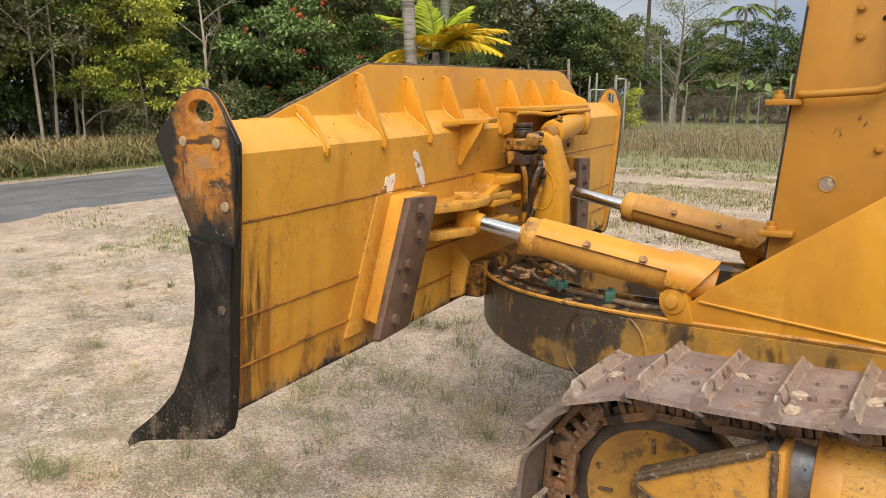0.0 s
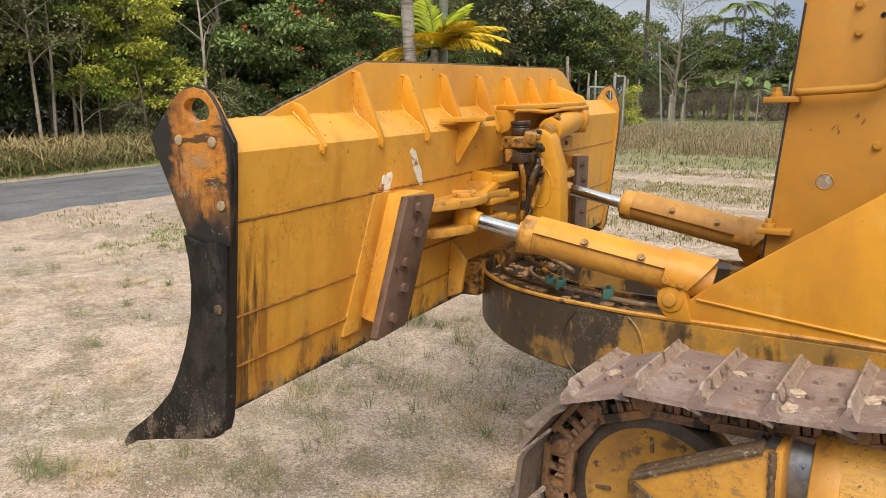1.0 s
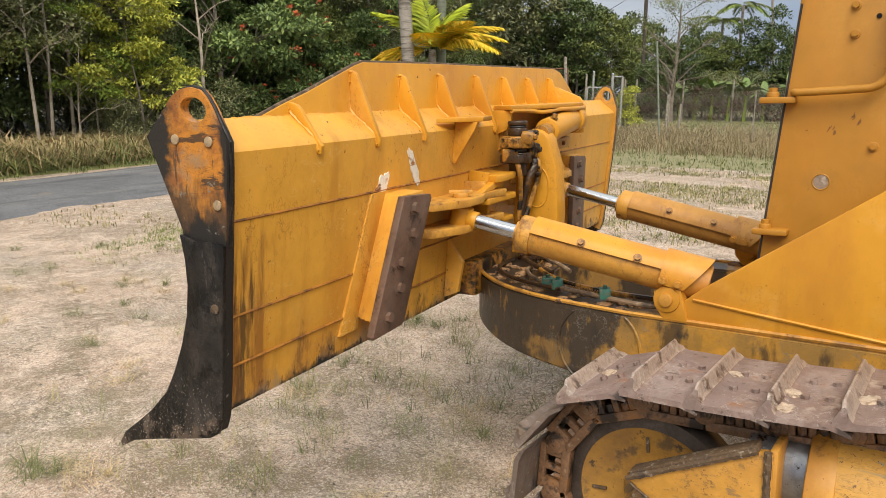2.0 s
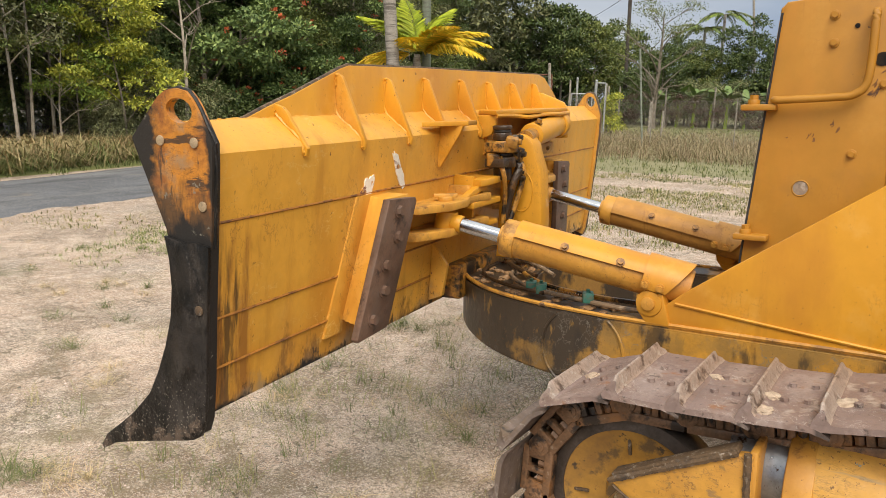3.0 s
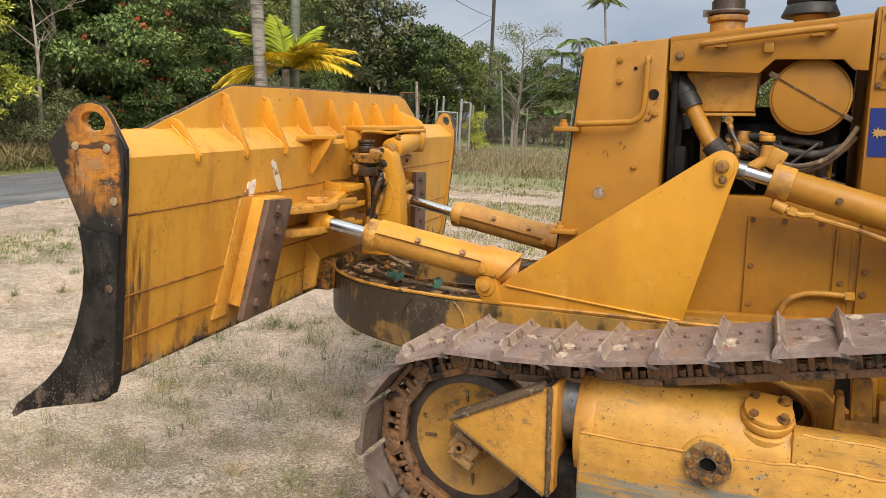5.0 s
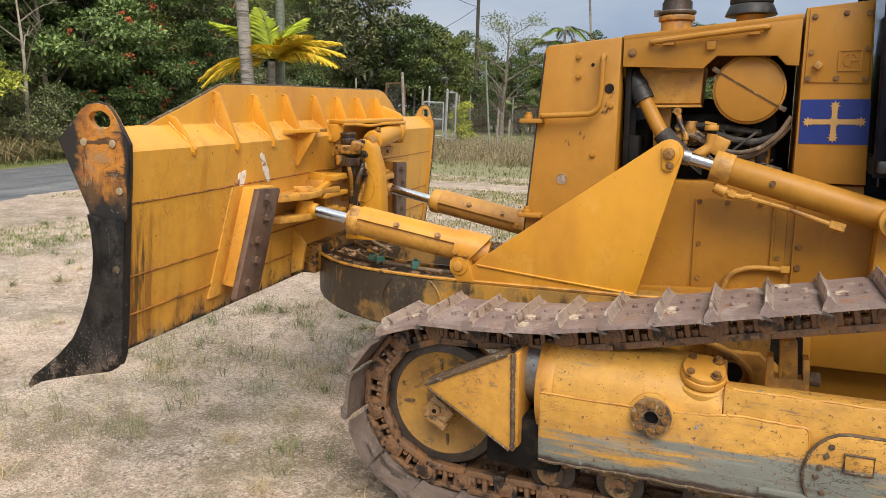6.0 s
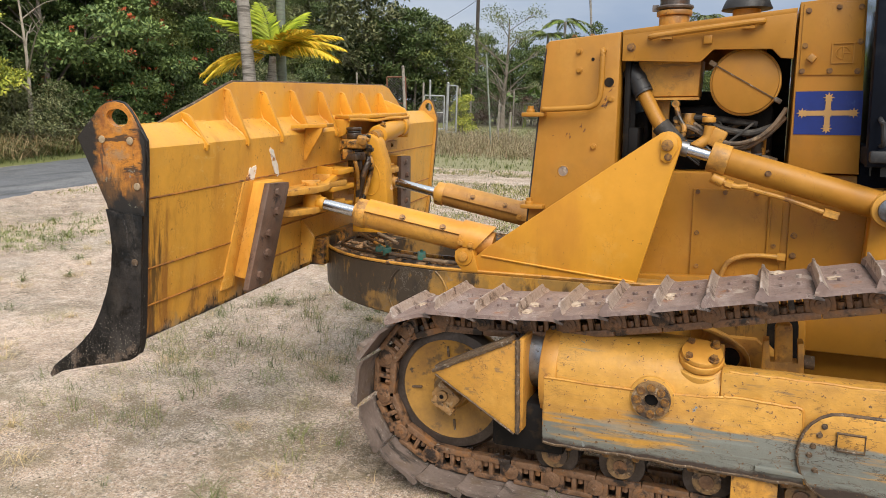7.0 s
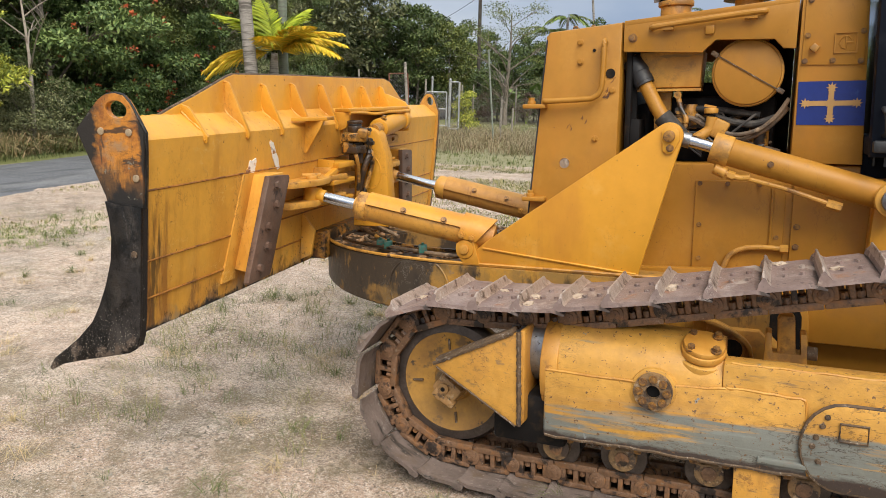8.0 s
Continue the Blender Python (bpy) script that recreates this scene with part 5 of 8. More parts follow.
for y in (0.70, 2 * MID - 0.70):
    bm = B()
    prism(bm, [(1.28, 0.48), (1.40, 0.60), (1.28, 0.72), (1.1, 0.72), (1.1, 0.48)], "y", y - 0.06, y + 0.10, bevel=0.01)
    part("trunnion", bm, m_paint_worn, push)
# hoses and clamps over the nose
for nm_, pts_, r_, mt_ in (("hydraulic_line", [(-0.94, 1.12, 0.962), (-0.90, 1.0, 0.965), (-0.80, 0.88, 0.965), (-0.68, 0.80, 0.962), (-0.50, 0.765, 0.955), (-0.30, 0.75, 0.945), (-0.15, 0.76, 0.940)], 0.010, m_tan_hose),
                          ("hydraulic_line", [(-1.10, 1.22, 0.962), (-1.06, 1.02, 0.966), (-0.95, 0.88, 0.966), (-0.80, 0.80, 0.962), (-0.62, 0.775, 0.955)], 0.009, m_grease),
                          ("hydraulic_hose", [(-0.93, 1.22, 0.965), (-0.86, 1.05, 0.972), (-0.74, 0.92, 0.972), (-0.60, 0.85, 0.965), (-0.40, 0.82, 0.957), (-0.12, 0.83, 0.952)], 0.011, m_greasy),
                          ("hydraulic_hose", [(-1.02, 1.25, 0.965), (-0.98, 1.12, 0.995), (-0.88, 1.05, 0.980), (-0.78, 1.02, 0.966)], 0.012, m_grease),
                          ("hydraulic_hose", [(-0.95, 1.30, 0.97), (-0.90, 1.18, 1.0), (-0.80, 1.12, 0.985), (-0.72, 1.08, 0.966)], 0.011, m_tan_hose)):
    bm = B()
    tube(bm, smooth_path(pts_, 6), r_, 8)
    part(nm_, bm, mt_, push)
# coiled guard on the hose
bm = B()
tube(bm, [(-0.60 + 0.0018 * k, 0.795 - 0.00012 * k + 0.013 * math.cos(k * 0.9), 0.958 - 0.00006 * k + 0.013 * math.sin(k * 0.9)) for k in range(100)], 0.0035, 5)
part("coil_guard", bm, m_bolt, push)
for p in ((-0.70, 0.815, 0.97), (-0.645, 0.80, 0.97), (-0.42, 0.77, 0.965)):
    bm = B()
    box(bm, p, (0.045, 0.06, 0.042), (0, 0, 25), bevel=0.005)
    hexbolt(bm, (p[0], p[1], p[2] + 0.02), (0, 0, 1), 0.008, 0.01)
    part("hose_clamp", bm, m_green_clip, push, "green hose clamp")
# lift plates
for y0, y1, s in ((0.695, 0.735, -1), (2 * MID - 0.735, 2 * MID - 0.695, 1)):
    bm = B()
    out = [(-0.02, 1.045)]
    for k in range(9):
        a = radians(122 - k * 15.5)
        out.append((0.85 + 0.062 * math.cos(a), 1.575 + 0.062 * math.sin(a)))
    out += [(0.735, 0.92), (0.60, 0.90), (-0.02, 0.905), (-0.10, 0.92), (-0.12, 0.96)]
    prism(bm, out, "y", y0, y1, bevel=0.003)
    lift_plate = part("lift_plate", bm, m_paint, push, "large smooth yellow triangular lift plate")
    yo = y0 if s < 0 else y1
    bm = B()
    prism(bm, [(0.82, 1.60), (0.85, 1.628), (0.895, 1.60), (0.90, 1.56), (0.87, 1.50), (0.845, 1.495), (0.825, 1.51)], "y", yo, yo + s * 0.014, bevel=0.003)
    part("pin_plate", bm, m_paint, push)
    bm = B()
    cyl(bm, (0.853, yo + s * 0.005, 1.575), (0.853, yo + s * 0.03, 1.575), 0.026, 20, bevel=0.004)
    hexbolt(bm, (0.858, yo + s * 0.014, 1.522), (0, s, 0), 0.012, 0.008)
    part("lift_pin", bm, m_bolt, push)
    bm = B()
    tube(bm, [(-0.045, yo + s * 0.003, 1.004), (0.16, yo + s * 0.003, 0.982), (0.358, yo + s * 0.003, 0.962), (0.725, yo + s * 0.003, 0.927)], 0.006, 6)
    part("weld_bead", bm, m_paint, push)
    bm = B()
    cyl(bm, (-0.140, yo - s * 0.05, 0.995), (-0.140, yo + s * 0.02, 0.995), 0.050, 24, bevel=0.006)
    prism(bm, [(-0.188, 0.965), (-0.15, 0.918), (-0.06, 0.915), (-0.09, 1.035), (-0.14, 1.045), (-0.190, 1.02)], "y", yo - s * 0.04, yo + s * 0.012, bevel=0.004)
    part("pin_lug", bm, m_paint, push)
    bm = B()
    cyl(bm, (-0.140, yo + s * 0.01, 0.995), (-0.140, yo + s * 0.032, 0.995), 0.026, 20, bevel=0.004)
    part("pin_head", bm, m_paint_worn, push)

# lift cylinders reach from the main frame to the lift plates
for y, s in ((0.79, -1), (2 * MID - 0.79, 1)):
    pin = Vector((0.853, y, 1.575))
    base = Vector((1.76, y, 1.315))
    d = (base - pin).normalized()
    q = pin + d * (Vector((1.03, y, 1.525)) - Vector((0.853, y, 1.575))).length
    bm = B()
    cyl(bm, q + 0.03 * d, base - 0.03 * d, 0.062, 32, bevel=0.006)
    lift_cyl = part("lift_cylinder", bm, m_paint_body, dozer, "yellow lift cylinder with a polished rod")
    bm = B()
    cyl(bm, q, q + 0.085 * d, 0.070, 32, bevel=0.006)
    part("gland", bm, m_paint_worn, lift_cyl)
    bm = B()
    cyl(bm, pin + 0.03 * d, q + 0.01 * d, 0.027, 24)
    part("piston_rod", bm, m_chrome, lift_cyl, "chrome piston rod")
    bm = B()
    cyl(bm, (pin.x, y - 0.035, pin.z), (pin.x, y + 0.035, pin.z), 0.045, 24, bevel=0.004)
    cyl(bm, pin + 0.03 * d, pin + 0.085 * d, 0.036, 20)
    part("rod_eye", bm, m_steel, lift_cyl)
    bm = B()
    cyl(bm, base - Vector((0, 0.09, 0)), base + Vector((0, 0.09, 0)), 0.075, 28, bevel=0.008)
    part("trunnion_cap", bm, m_paint_worn, lift_cyl)
    bm = B()
    cyl(bm, base + Vector((0, s * 0.089, 0)), base + Vector((0, s * 0.11, 0)), 0.052, 28, bevel=0.006)
    cyl(bm, base + Vector((0, s * 0.10, 0)), base + Vector((0, s * 0.125, 0)), 0.025, 6)
    part("trunnion_nut", bm, m_steel, lift_cyl)
    bm = B()
    prism(bm, [(1.69, 1.02), (1.90, 1.02), (1.86, 1.27), (1.70, 1.27)], "y", y - s * 0.03, y - s * 0.145, bevel=0.01)
    part("trunnion_bracket", bm, m_paint, lift_cyl)
    below = Vector((d.z, 0, -d.x))
    bm = B()
    a0 = q + 0.05 * d + below * 0.075 + Vector((0, s * 0.02, 0))
    tube(bm, smooth_path([q + 0.045 * d + below * 0.05, a0, a0 + 0.03 * d + below * 0.015, a0 + 0.10 * d + below * 0.022, a0 + 0.15 * d + below * 0.005], 5), 0.014, 10)
    tube(bm, [a0 + 0.12 * d + below * 0.015, a0 + 0.30 * d + below * 0.01, a0 + 0.52 * d + below * 0.02], 0.0105, 8)
    cyl(bm, a0 - 0.01 * d + below * 0.01, a0 + 0.045 * d + below * 0.02, 0.026, 12, bevel=0.004)
    cyl(bm, a0 + 0.055 * d + below * 0.02, a0 + 0.085 * d + below * 0.022, 0.021, 6)
    cyl(bm, a0 + 0.48 * d + below * 0.02, a0 + 0.54 * d + below * 0.02, 0.021, 6)
    part("hydraulic_line", bm, m_paint_worn, lift_cyl)
    bm = B()
    hexbolt(bm, q + 0.26 * d + Vector((0, s * 0.061, 0)), (0, s, 0), 0.010, 0.010)
    part("bleed_screw", bm, m_bolt, lift_cyl)

# angle cylinders
BLADE_AT = Matrix.Translation((-0.975, -0.63, -0.012)) @ Matrix.Rotation(math.atan2(0.106, 0.9944), 4, "Z") @ Matrix.Rotation(0.024, 4, "X")
for rear, front, mat_c, s in ((Vector((-0.045, 0.785, 1.050)), BLADE_AT @ Vector((0.115, 1.24, 1.243)), m_paint, -1),
                              (Vector((-0.045, 2 * MID - 0.785, 1.050)), BLADE_AT @ Vector((0.115, 2.36, 1.243)), m_paint_faded, 1)):
    d = (front - rear).normalized()
    side_v = Vector((0, 0, 1)).cross(d).normalized()
    up_v = d.cross(side_v)
    ln = (front - rear).length
    bm = B()
    cyl(bm, rear - 0.03 * d, rear + 0.70 * d, 0.070, 32, bevel=0.006)
    ang = part("angle_cylinder", bm, m_paint_worn if s < 0 else mat_c, dozer, "yellow hydraulic angle cylinder under a bolted cover")
    bm = B()
    cyl(bm, rear + 0.665 * d, rear + 0.725 * d, 0.077, 32, bevel=0.008)
    cyl(bm, rear + 0.725 * d, rear + 0.74 * d, 0.045, 24)
    part("gland", bm, m_paint_worn, ang)
    bm = B()
    cyl(bm, rear + 0.72 * d, front - 0.04 * d, 0.030, 28)
    part("piston_rod", bm, m_chrome, ang, "chrome piston rod")
    bm = B()
    cyl(bm, front - 0.075 * d, front - 0.03 * d, 0.037, 24, bevel=0.004)
    cyl(bm, front - 0.045 * up_v, front + 0.045 * up_v, 0.046, 24, bevel=0.006)
    part("rod_eye", bm, mat_c, ang)
    for a0, a1, r, nm in ((0.12, 0.665, 0.085, "cover"), (-0.025, 0.145, 0.097, "rear_cover")):
        bm = B()
        rows_ = []
        turns = 18
        for w, rad in ((a0, r), (a1, r), (a1, r - 0.007), (a0, r - 0.007)):
            row = []
            for k in range(turns + 1):
                a = radians(20 + 155 * k / turns) if nm == "cover" else radians(-16 + 210 * k / turns)
                cut = 0.0
                if nm == "rear_cover" and w == a0:
                    cut = 0.06 * (1 - math.sin(a))
                row.append(bm.verts.new(rear + (w + cut) * d + rad * (math.cos(a) * side_v * -s + math.sin(a) * up_v)))
            rows_.append(row)
        for i in range(4):
            p, q = rows_[i], rows_[(i + 1) % 4]
            for k in range(turns):
                bm.faces.new((p[k], p[k + 1], q[k + 1], q[k]))
        for k in (0, turns):
            bm.faces.new([rows_[i][k] for i in range(4)])
        bmesh.ops.recalc_face_normals(bm, faces=bm.faces[:])
        cov = part(nm, bm, mat_c, ang)
        for w in ((0.24, 0.46) if nm == "cover" else (0.075, 0.130)):
            for sd in (-1, 1):
                a = radians(30 if nm == "cover" else -4)
                nrm = math.cos(a) * side_v * sd + math.sin(a) * up_v
                bm = B()
                cyl(bm, rear + w * d + (r - 0.002) * nrm, rear + w * d + (r + 0.002) * nrm, 0.017, 16)
                hexbolt(bm, rear + w * d + (r + 0.001) * nrm, nrm, 0.012, 0.012)
                part("cover_bolt", bm, m_bolt if nm == "cover" else m_paint_worn, ang)

# ---- blade: x backward, y along it, z up ----
W = 3.70
BL = BLADE_AT


def back(w):
    return -0.045 + (w - 0.82) * 0.114


bm = B()
prism(bm, [(-0.05, 0.825), (back(1.2), 1.2), (back(1.60), 1.60), (back(1.61) - 0.012, 1.618), (-0.055, 1.69), (-0.12, 1.69), (-0.205, 1.66), (-0.145, 1.45), (-0.105, 1.30), (-0.105, 1.12), (-0.135, 0.98), (-0.19, 0.86)], "y", 0.012, W - 0.012)
blade = part("blade", bm, m_blade, dozer, "wide yellow dozer blade with scraped, rusty lower edge", BL)
bm = B()
prism(bm, [(-0.17, 0.90), (-0.20, 0.89), (-0.262, 0.775), (-0.245, 0.765), (-0.075, 0.812), (-0.056, 0.826), (-0.17, 0.83)], "y", 0.03, W - 0.03)
part("cutting_edge", bm, m_black_iron, blade)
for w in (1.405, 1.12, 0.965):
    bm = B()
    tube(bm, [(back(w), 0.02, w), (back(w), W - 0.02, w)], 0.0045, 6)
    part("weld_seam", bm, m_seam, blade)
TOP = [(0.15, 1.655), (0.25, 1.686), (0.37, 1.726), (0.497, 1.763), (0.78, 1.857), (0.83, 1.869), (1.41, 1.877), (2.01, 1.879), (2.80, 1.884), (2.91, 1.865), (3.05, 1.79), (3.13, 1.742), (3.28, 1.69), (3.42, 1.655)]
bm = B()
prism(bm, TOP, "x", -0.085, -0.063, bevel=0.003)
sp = part("spill_guard", bm, m_paint, blade)
bm = B()
tube(bm, [(-0.074, y, z + 0.001) for y, z in TOP], 0.0075, 6)
part("guard_rim", bm, m_edge, sp)
rib_rng = random.Random(15)
for u in (0.41, 0.745, 1.075, 1.385, 1.735, 2.05, 2.365, 2.695):
    toe = [(0.03, 1.61), (back(1.6) - 0.002, 1.60), (back(1.575) - 0.004, 1.568), (back(1.575) + 0.012, 1.568), (back(1.59) + 0.016, 1.592)]
    if u < 0.6:
        # the outermost rib meets the slanting guard and has a rounded shoulder
        prof = [(-0.064, 1.733), (-0.064, 1.685)] + toe + [(-0.005, 1.685), (-0.018, 1.708), (-0.035, 1.724)]
        top = 1.72
    else:
        top = 1.826 + rib_rng.uniform(-0.006, 0.006)
        prof = [(-0.064, top), (-0.064, 1.685)] + toe + [(-0.031, top - 0.010), (-0.036, top - 0.002), (-0.044, top + 0.003)]
    bm = B()
    prism(bm, prof, "y", u - 0.009, u + 0.009, bevel=0.002)
    rib = part("stiffener_rib", bm, m_paint, blade)
    line = smooth_path([(-0.061, u - 0.010, top - 0.008), (-0.061, u - 0.010, 1.70), (0.024, u - 0.010, 1.625), (back(1.58) + 0.004, u - 0.010, 1.572)], 8)
    bm = B()
    tube(bm, [p + Vector((rib_rng.uniform(-0.002, 0.002), 0, rib_rng.uniform(-0.002, 0.002))) for p in line], [rib_rng.uniform(0.003, 0.0075) for _ in line], 6)
    part("rib_weld", bm, m_paint, rib)
    if u > 0.6:
        bm = B()
        bmesh.ops.create_icosphere(bm, subdivisions=2, radius=0.010, matrix=Matrix.Translation((-0.056, u - 0.002, top + 0.002)) @ Matrix.Diagonal((1, 1.2, 0.7, 1)))
        part("weld_blob", bm, m_paint, rib)
# lumpy welds
weld_rng = random.Random(6)
bm = B()
tube(bm, [(-0.060 + weld_rng.uniform(-0.003, 0.003), 0.14 + 0.02 * k, 1.688 + weld_rng.uniform(-0.003, 0.003)) for k in range(166)], [weld_rng.uniform(0.003, 0.007) for k in range(166)], 5)
part("guard_weld", bm, m_blade, sp)
bm = B()
tube(bm, [(back(w) + 0.002 + weld_rng.uniform(-0.002, 0.002), 0.016, w) for w in np.linspace(0.83, 1.60, 40)], [weld_rng.uniform(0.004, 0.009) for k in range(40)], 5)
part("corner_weld", bm, m_seam, blade)
# end plates
END = [(-0.240, 1.645), (-0.185, 1.70), (-0.125, 1.757), (-0.094, 1.774), (-0.054, 1.780), (-0.016, 1.771), (0.004, 1.750), (0.022, 1.722), (0.046, 1.672), (0.067, 1.630), (0.062, 1.56), (0.053, 1.478), (0.036, 1.34), (0.016, 1.187), (-0.014, 0.93), (-0.032, 0.82), (-0.05, 0.775),
       (-0.11, 0.80), (-0.20, 0.88), (-0.155, 1.0), (-0.12, 1.16), (-0.113, 1.28), (-0.132, 1.385), (-0.186, 1.515)]
BIT = [(-0.130, 1.368), (-0.10, 1.362), (-0.05, 1.35), (-0.01, 1.355), (0.038, 1.345), (0.030, 1.27), (0.013, 1.15), (-0.012, 0.93), (-0.026, 0.83), (-0.036, 0.800), (-0.050, 0.770), (-0.081, 0.752), (-0.12, 0.742), (-0.33, 0.697), (-0.43, 0.672), (-0.492, 0.640), (-0.500, 0.652), (-0.47, 0.695), (-0.395, 0.748), (-0.33, 0.797), (-0.252, 0.872), (-0.208, 0.945), (-0.165, 1.035), (-0.132, 1.13), (-0.118, 1.22), (-0.119, 1.30)]
for u0, u1, o, nm in ((-0.018, 0.012, -1, "near"), (W - 0.012, W + 0.018, 1, "far")):
    bm = B()
    hole = [(-0.046 + 0.048 * math.cos(2 * math.pi * k / 24) + 0.008 * math.sin(2 * math.pi * k / 24), 1.719 + 0.033 * math.sin(2 * math.pi * k / 24) - 0.010 * math.cos(2 * math.pi * k / 24)) for k in range(24)]
    plan = END
    if o > 0:
        # the far plate has a slimmer lug
        plan = [(0.05 + (a - 0.05) * 0.62, b) if b > 1.5 else (a, b) for a, b in END]
        hole = [(0.05 + (a - 0.05) * 0.62, b) for a, b in hole]
    plate_hole(bm, plan, (-0.08 if o < 0 else -0.03, 1.715), 0.04, "y", u0, u1, shape=hole)
    ep = part("end_plate", bm, m_endplate if o < 0 else m_paint_worn, blade, "burnt orange and black end plate with a lifting eye" if o < 0 else "yellow end plate with a lifting eye")
    bm = B()
    uo = u0 if o < 0 else u1
    prism(bm, BIT, "y", uo, uo + o * 0.014, bevel=0.003)
    part("end_bit", bm, m_black_iron, ep, "blackened, curved end bit")
    bm = B()
    rim = [plan[k] for k in (22, 23, 0, 1, 2, 3, 4, 5, 6, 7, 8, 9, 10, 11, 12)]
    tube(bm, [(a, (u0 + u1) / 2, b) for a, b in rim], 0.0065 if o < 0 else 0.011, 8)
    part("plate_rim", bm, m_black_iron if o < 0 else m_edge, ep)
    for a, b in ((-0.123, 1.638), (0.005, 1.632), (0.019, 1.458), (-0.012, 1.161)):
        bm = B()
        low = 0.014 if b < 1.33 else 0.0
        cyl(bm, (a, uo + o * low, b), (a, uo + o * (low + 0.006), b), 0.0145, 16, bevel=0.002)
        part("plate_bolt", bm, m_bolt_pale if b > 1.4 else m_edge, ep)


# slanted wear pads
def wear_pad(c, lean, mirror):
    """A stepped yellow standoff and a brown bolted plate on the back of the blade."""
    def shear(bm):
        for v in bm.verts:
            v.co.y += lean * (v.co.z - 1.13)
    bm = B()
    x0 = back(1.13)
    prism(bm, [(x0 - 0.02, c - 0.035), (x0 + 0.030, c - 0.035), (x0 + 0.030, c - 0.050), (x0 + 0.058, c - 0.050), (x0 + 0.058, c - 0.062), (x0 + 0.082, c - 0.062), (x0 + 0.082, c - 0.070), (x0 + 0.103, c - 0.070),
               (x0 + 0.103, c + 0.085), (x0 + 0.058, c + 0.085), (x0 + 0.058, c + 0.095), (x0 - 0.02, c + 0.095)], "z", 0.945, 1.392, bevel=0.004)
    prism(bm, [(x0 - 0.02, c - 0.125), (x0 + 0.006, c - 0.125), (x0 + 0.008, c - 0.120), (x0 + 0.008, c - 0.02), (x0 - 0.02, c - 0.02)], "z", 0.90, 1.40)
    for v in bm.verts:
        v.co.x += (v.co.z - 1.13) * 0.114
    shear(bm)
    base = part("pad_base", bm, m_blade, blade)
    bm = B()
    prism(bm, [(c - 0.10, 0.905), (c - 0.09, 0.893), (c + 0.095, 0.900), (c + 0.105, 0.915), (c + 0.105, 1.365), (c + 0.09, 1.380), (c - 0.10, 1.392)], "x", back(1.13) + 0.103, back(1.13) + 0.134, bevel=0.004)
    for v in bm.verts:
        v.co.x += (v.co.z - 1.13) * 0.114
    shear(bm)
    part("wear_plate", bm, m_wearpad, base, "dark brown bolted wear plate")
    for k in range(5):
        z = 1.345 - 0.096 * k
        bm = B()
        hexbolt(bm, (back(z) + 0.134, c - 0.022 + (0.0, 0.034, -0.006, 0.022, -0.012)[k] + lean * (z - 1.13), z), (1, 0, 0), 0.019, 0.016)
        part("pad_bolt", bm, m_wearpad, base)


wear_pad(0.755, 0.32, False)
wear_pad(2.72, -0.25, True)
# peeled patches
bare_rng = random.Random(8)
for cu, cw, ru, rw, tilt in ((0.790, 1.425, 0.040, 0.055, 0.30), (1.010, 1.468, 0.030, 0.088, -0.55)):
    pts = []
    off_ = bare_rng.uniform(0, 50)
    for k in range(40):
        a = 2 * math.pi * k / 40
        q_ = Vector((math.cos(a) * 1.3 + off_, math.sin(a) * 1.3, 0.0))
        f = 0.86 + 0.42 * noise.noise(q_) + 0.22 * noise.noise(q_ * 3.1)
        pts.append((cu + ru * f * math.cos(a) + tilt * rw * f * math.sin(a), cw + rw * f * math.sin(a)))
    bm = B()
    prism(bm, pts, "x", back(cw) - 0.03, back(cw) + 0.0035)
    for v in bm.verts:
        v.co.x += (v.co.z - cw) * 0.114
    part("bare_patch", bm, m_primer, blade, "peeled paint patch showing white primer")

# shelf with its gusset
bm = B()
prism(bm, [(0.03, 1.20), (0.03, 1.60), (0.14, 1.50), (0.165, 1.36)], "z", 1.632, 1.652, bevel=0.003)
prism(bm, [(back(1.63), 1.632), (0.155, 1.632), (0.14, 1.60), (back(1.47) + 0.012, 1.455), (back(1.47), 1.46)], "y", 1.33, 1.348, bevel=0.002)
part("shelf_bracket", bm, m_paint, blade)
# clevis plates for the angle cylinders
for u, o in ((1.24, 1), (2.36, -1)):
    bm = B()
    for w in (1.310, 1.20):
        x0 = back(w)
        prism(bm, [(x0, u - 0.24), (x0 + 0.10, u - 0.22), (x0 + 0.17, u - 0.07), (x0 + 0.175, u + 0.07), (x0 + 0.14, u + 0.16), (x0 + 0.16, u + 0.34), (x0, u + 0.38)] if o > 0 else
              [(x0, u + 0.24), (x0 + 0.10, u + 0.22), (x0 + 0.17, u + 0.07), (x0 + 0.175, u - 0.07), (x0 + 0.14, u - 0.16), (x0 + 0.16, u - 0.34), (x0, u - 0.38)], "z", w - 0.016, w + 0.016, bevel=0.004)
    prism(bm, [(back(1.3), 1.32), (back(1.3) + 0.13, 1.32), (back(1.3) + 0.10, 1.365), (back(1.37), 1.365)], "y", u + o * 0.22, u + o * 0.25, bevel=0.003)
    cl = part("clevis", bm, m_paint_worn, blade)
    bm = B()
    cyl(bm, (0.115, u, 1.320), (0.115, u, 1.345), 0.033, 20, bevel=0.004)
    box(bm, (0.115, u, 1.348), (0.10, 0.025, 0.016), (0, 0, 30), bevel=0.003)
    cyl(bm, (0.115, u, 1.17), (0.115, u, 1.34), 0.026, 16)
    part("clevis_pin", bm, m_paint_worn, cl)
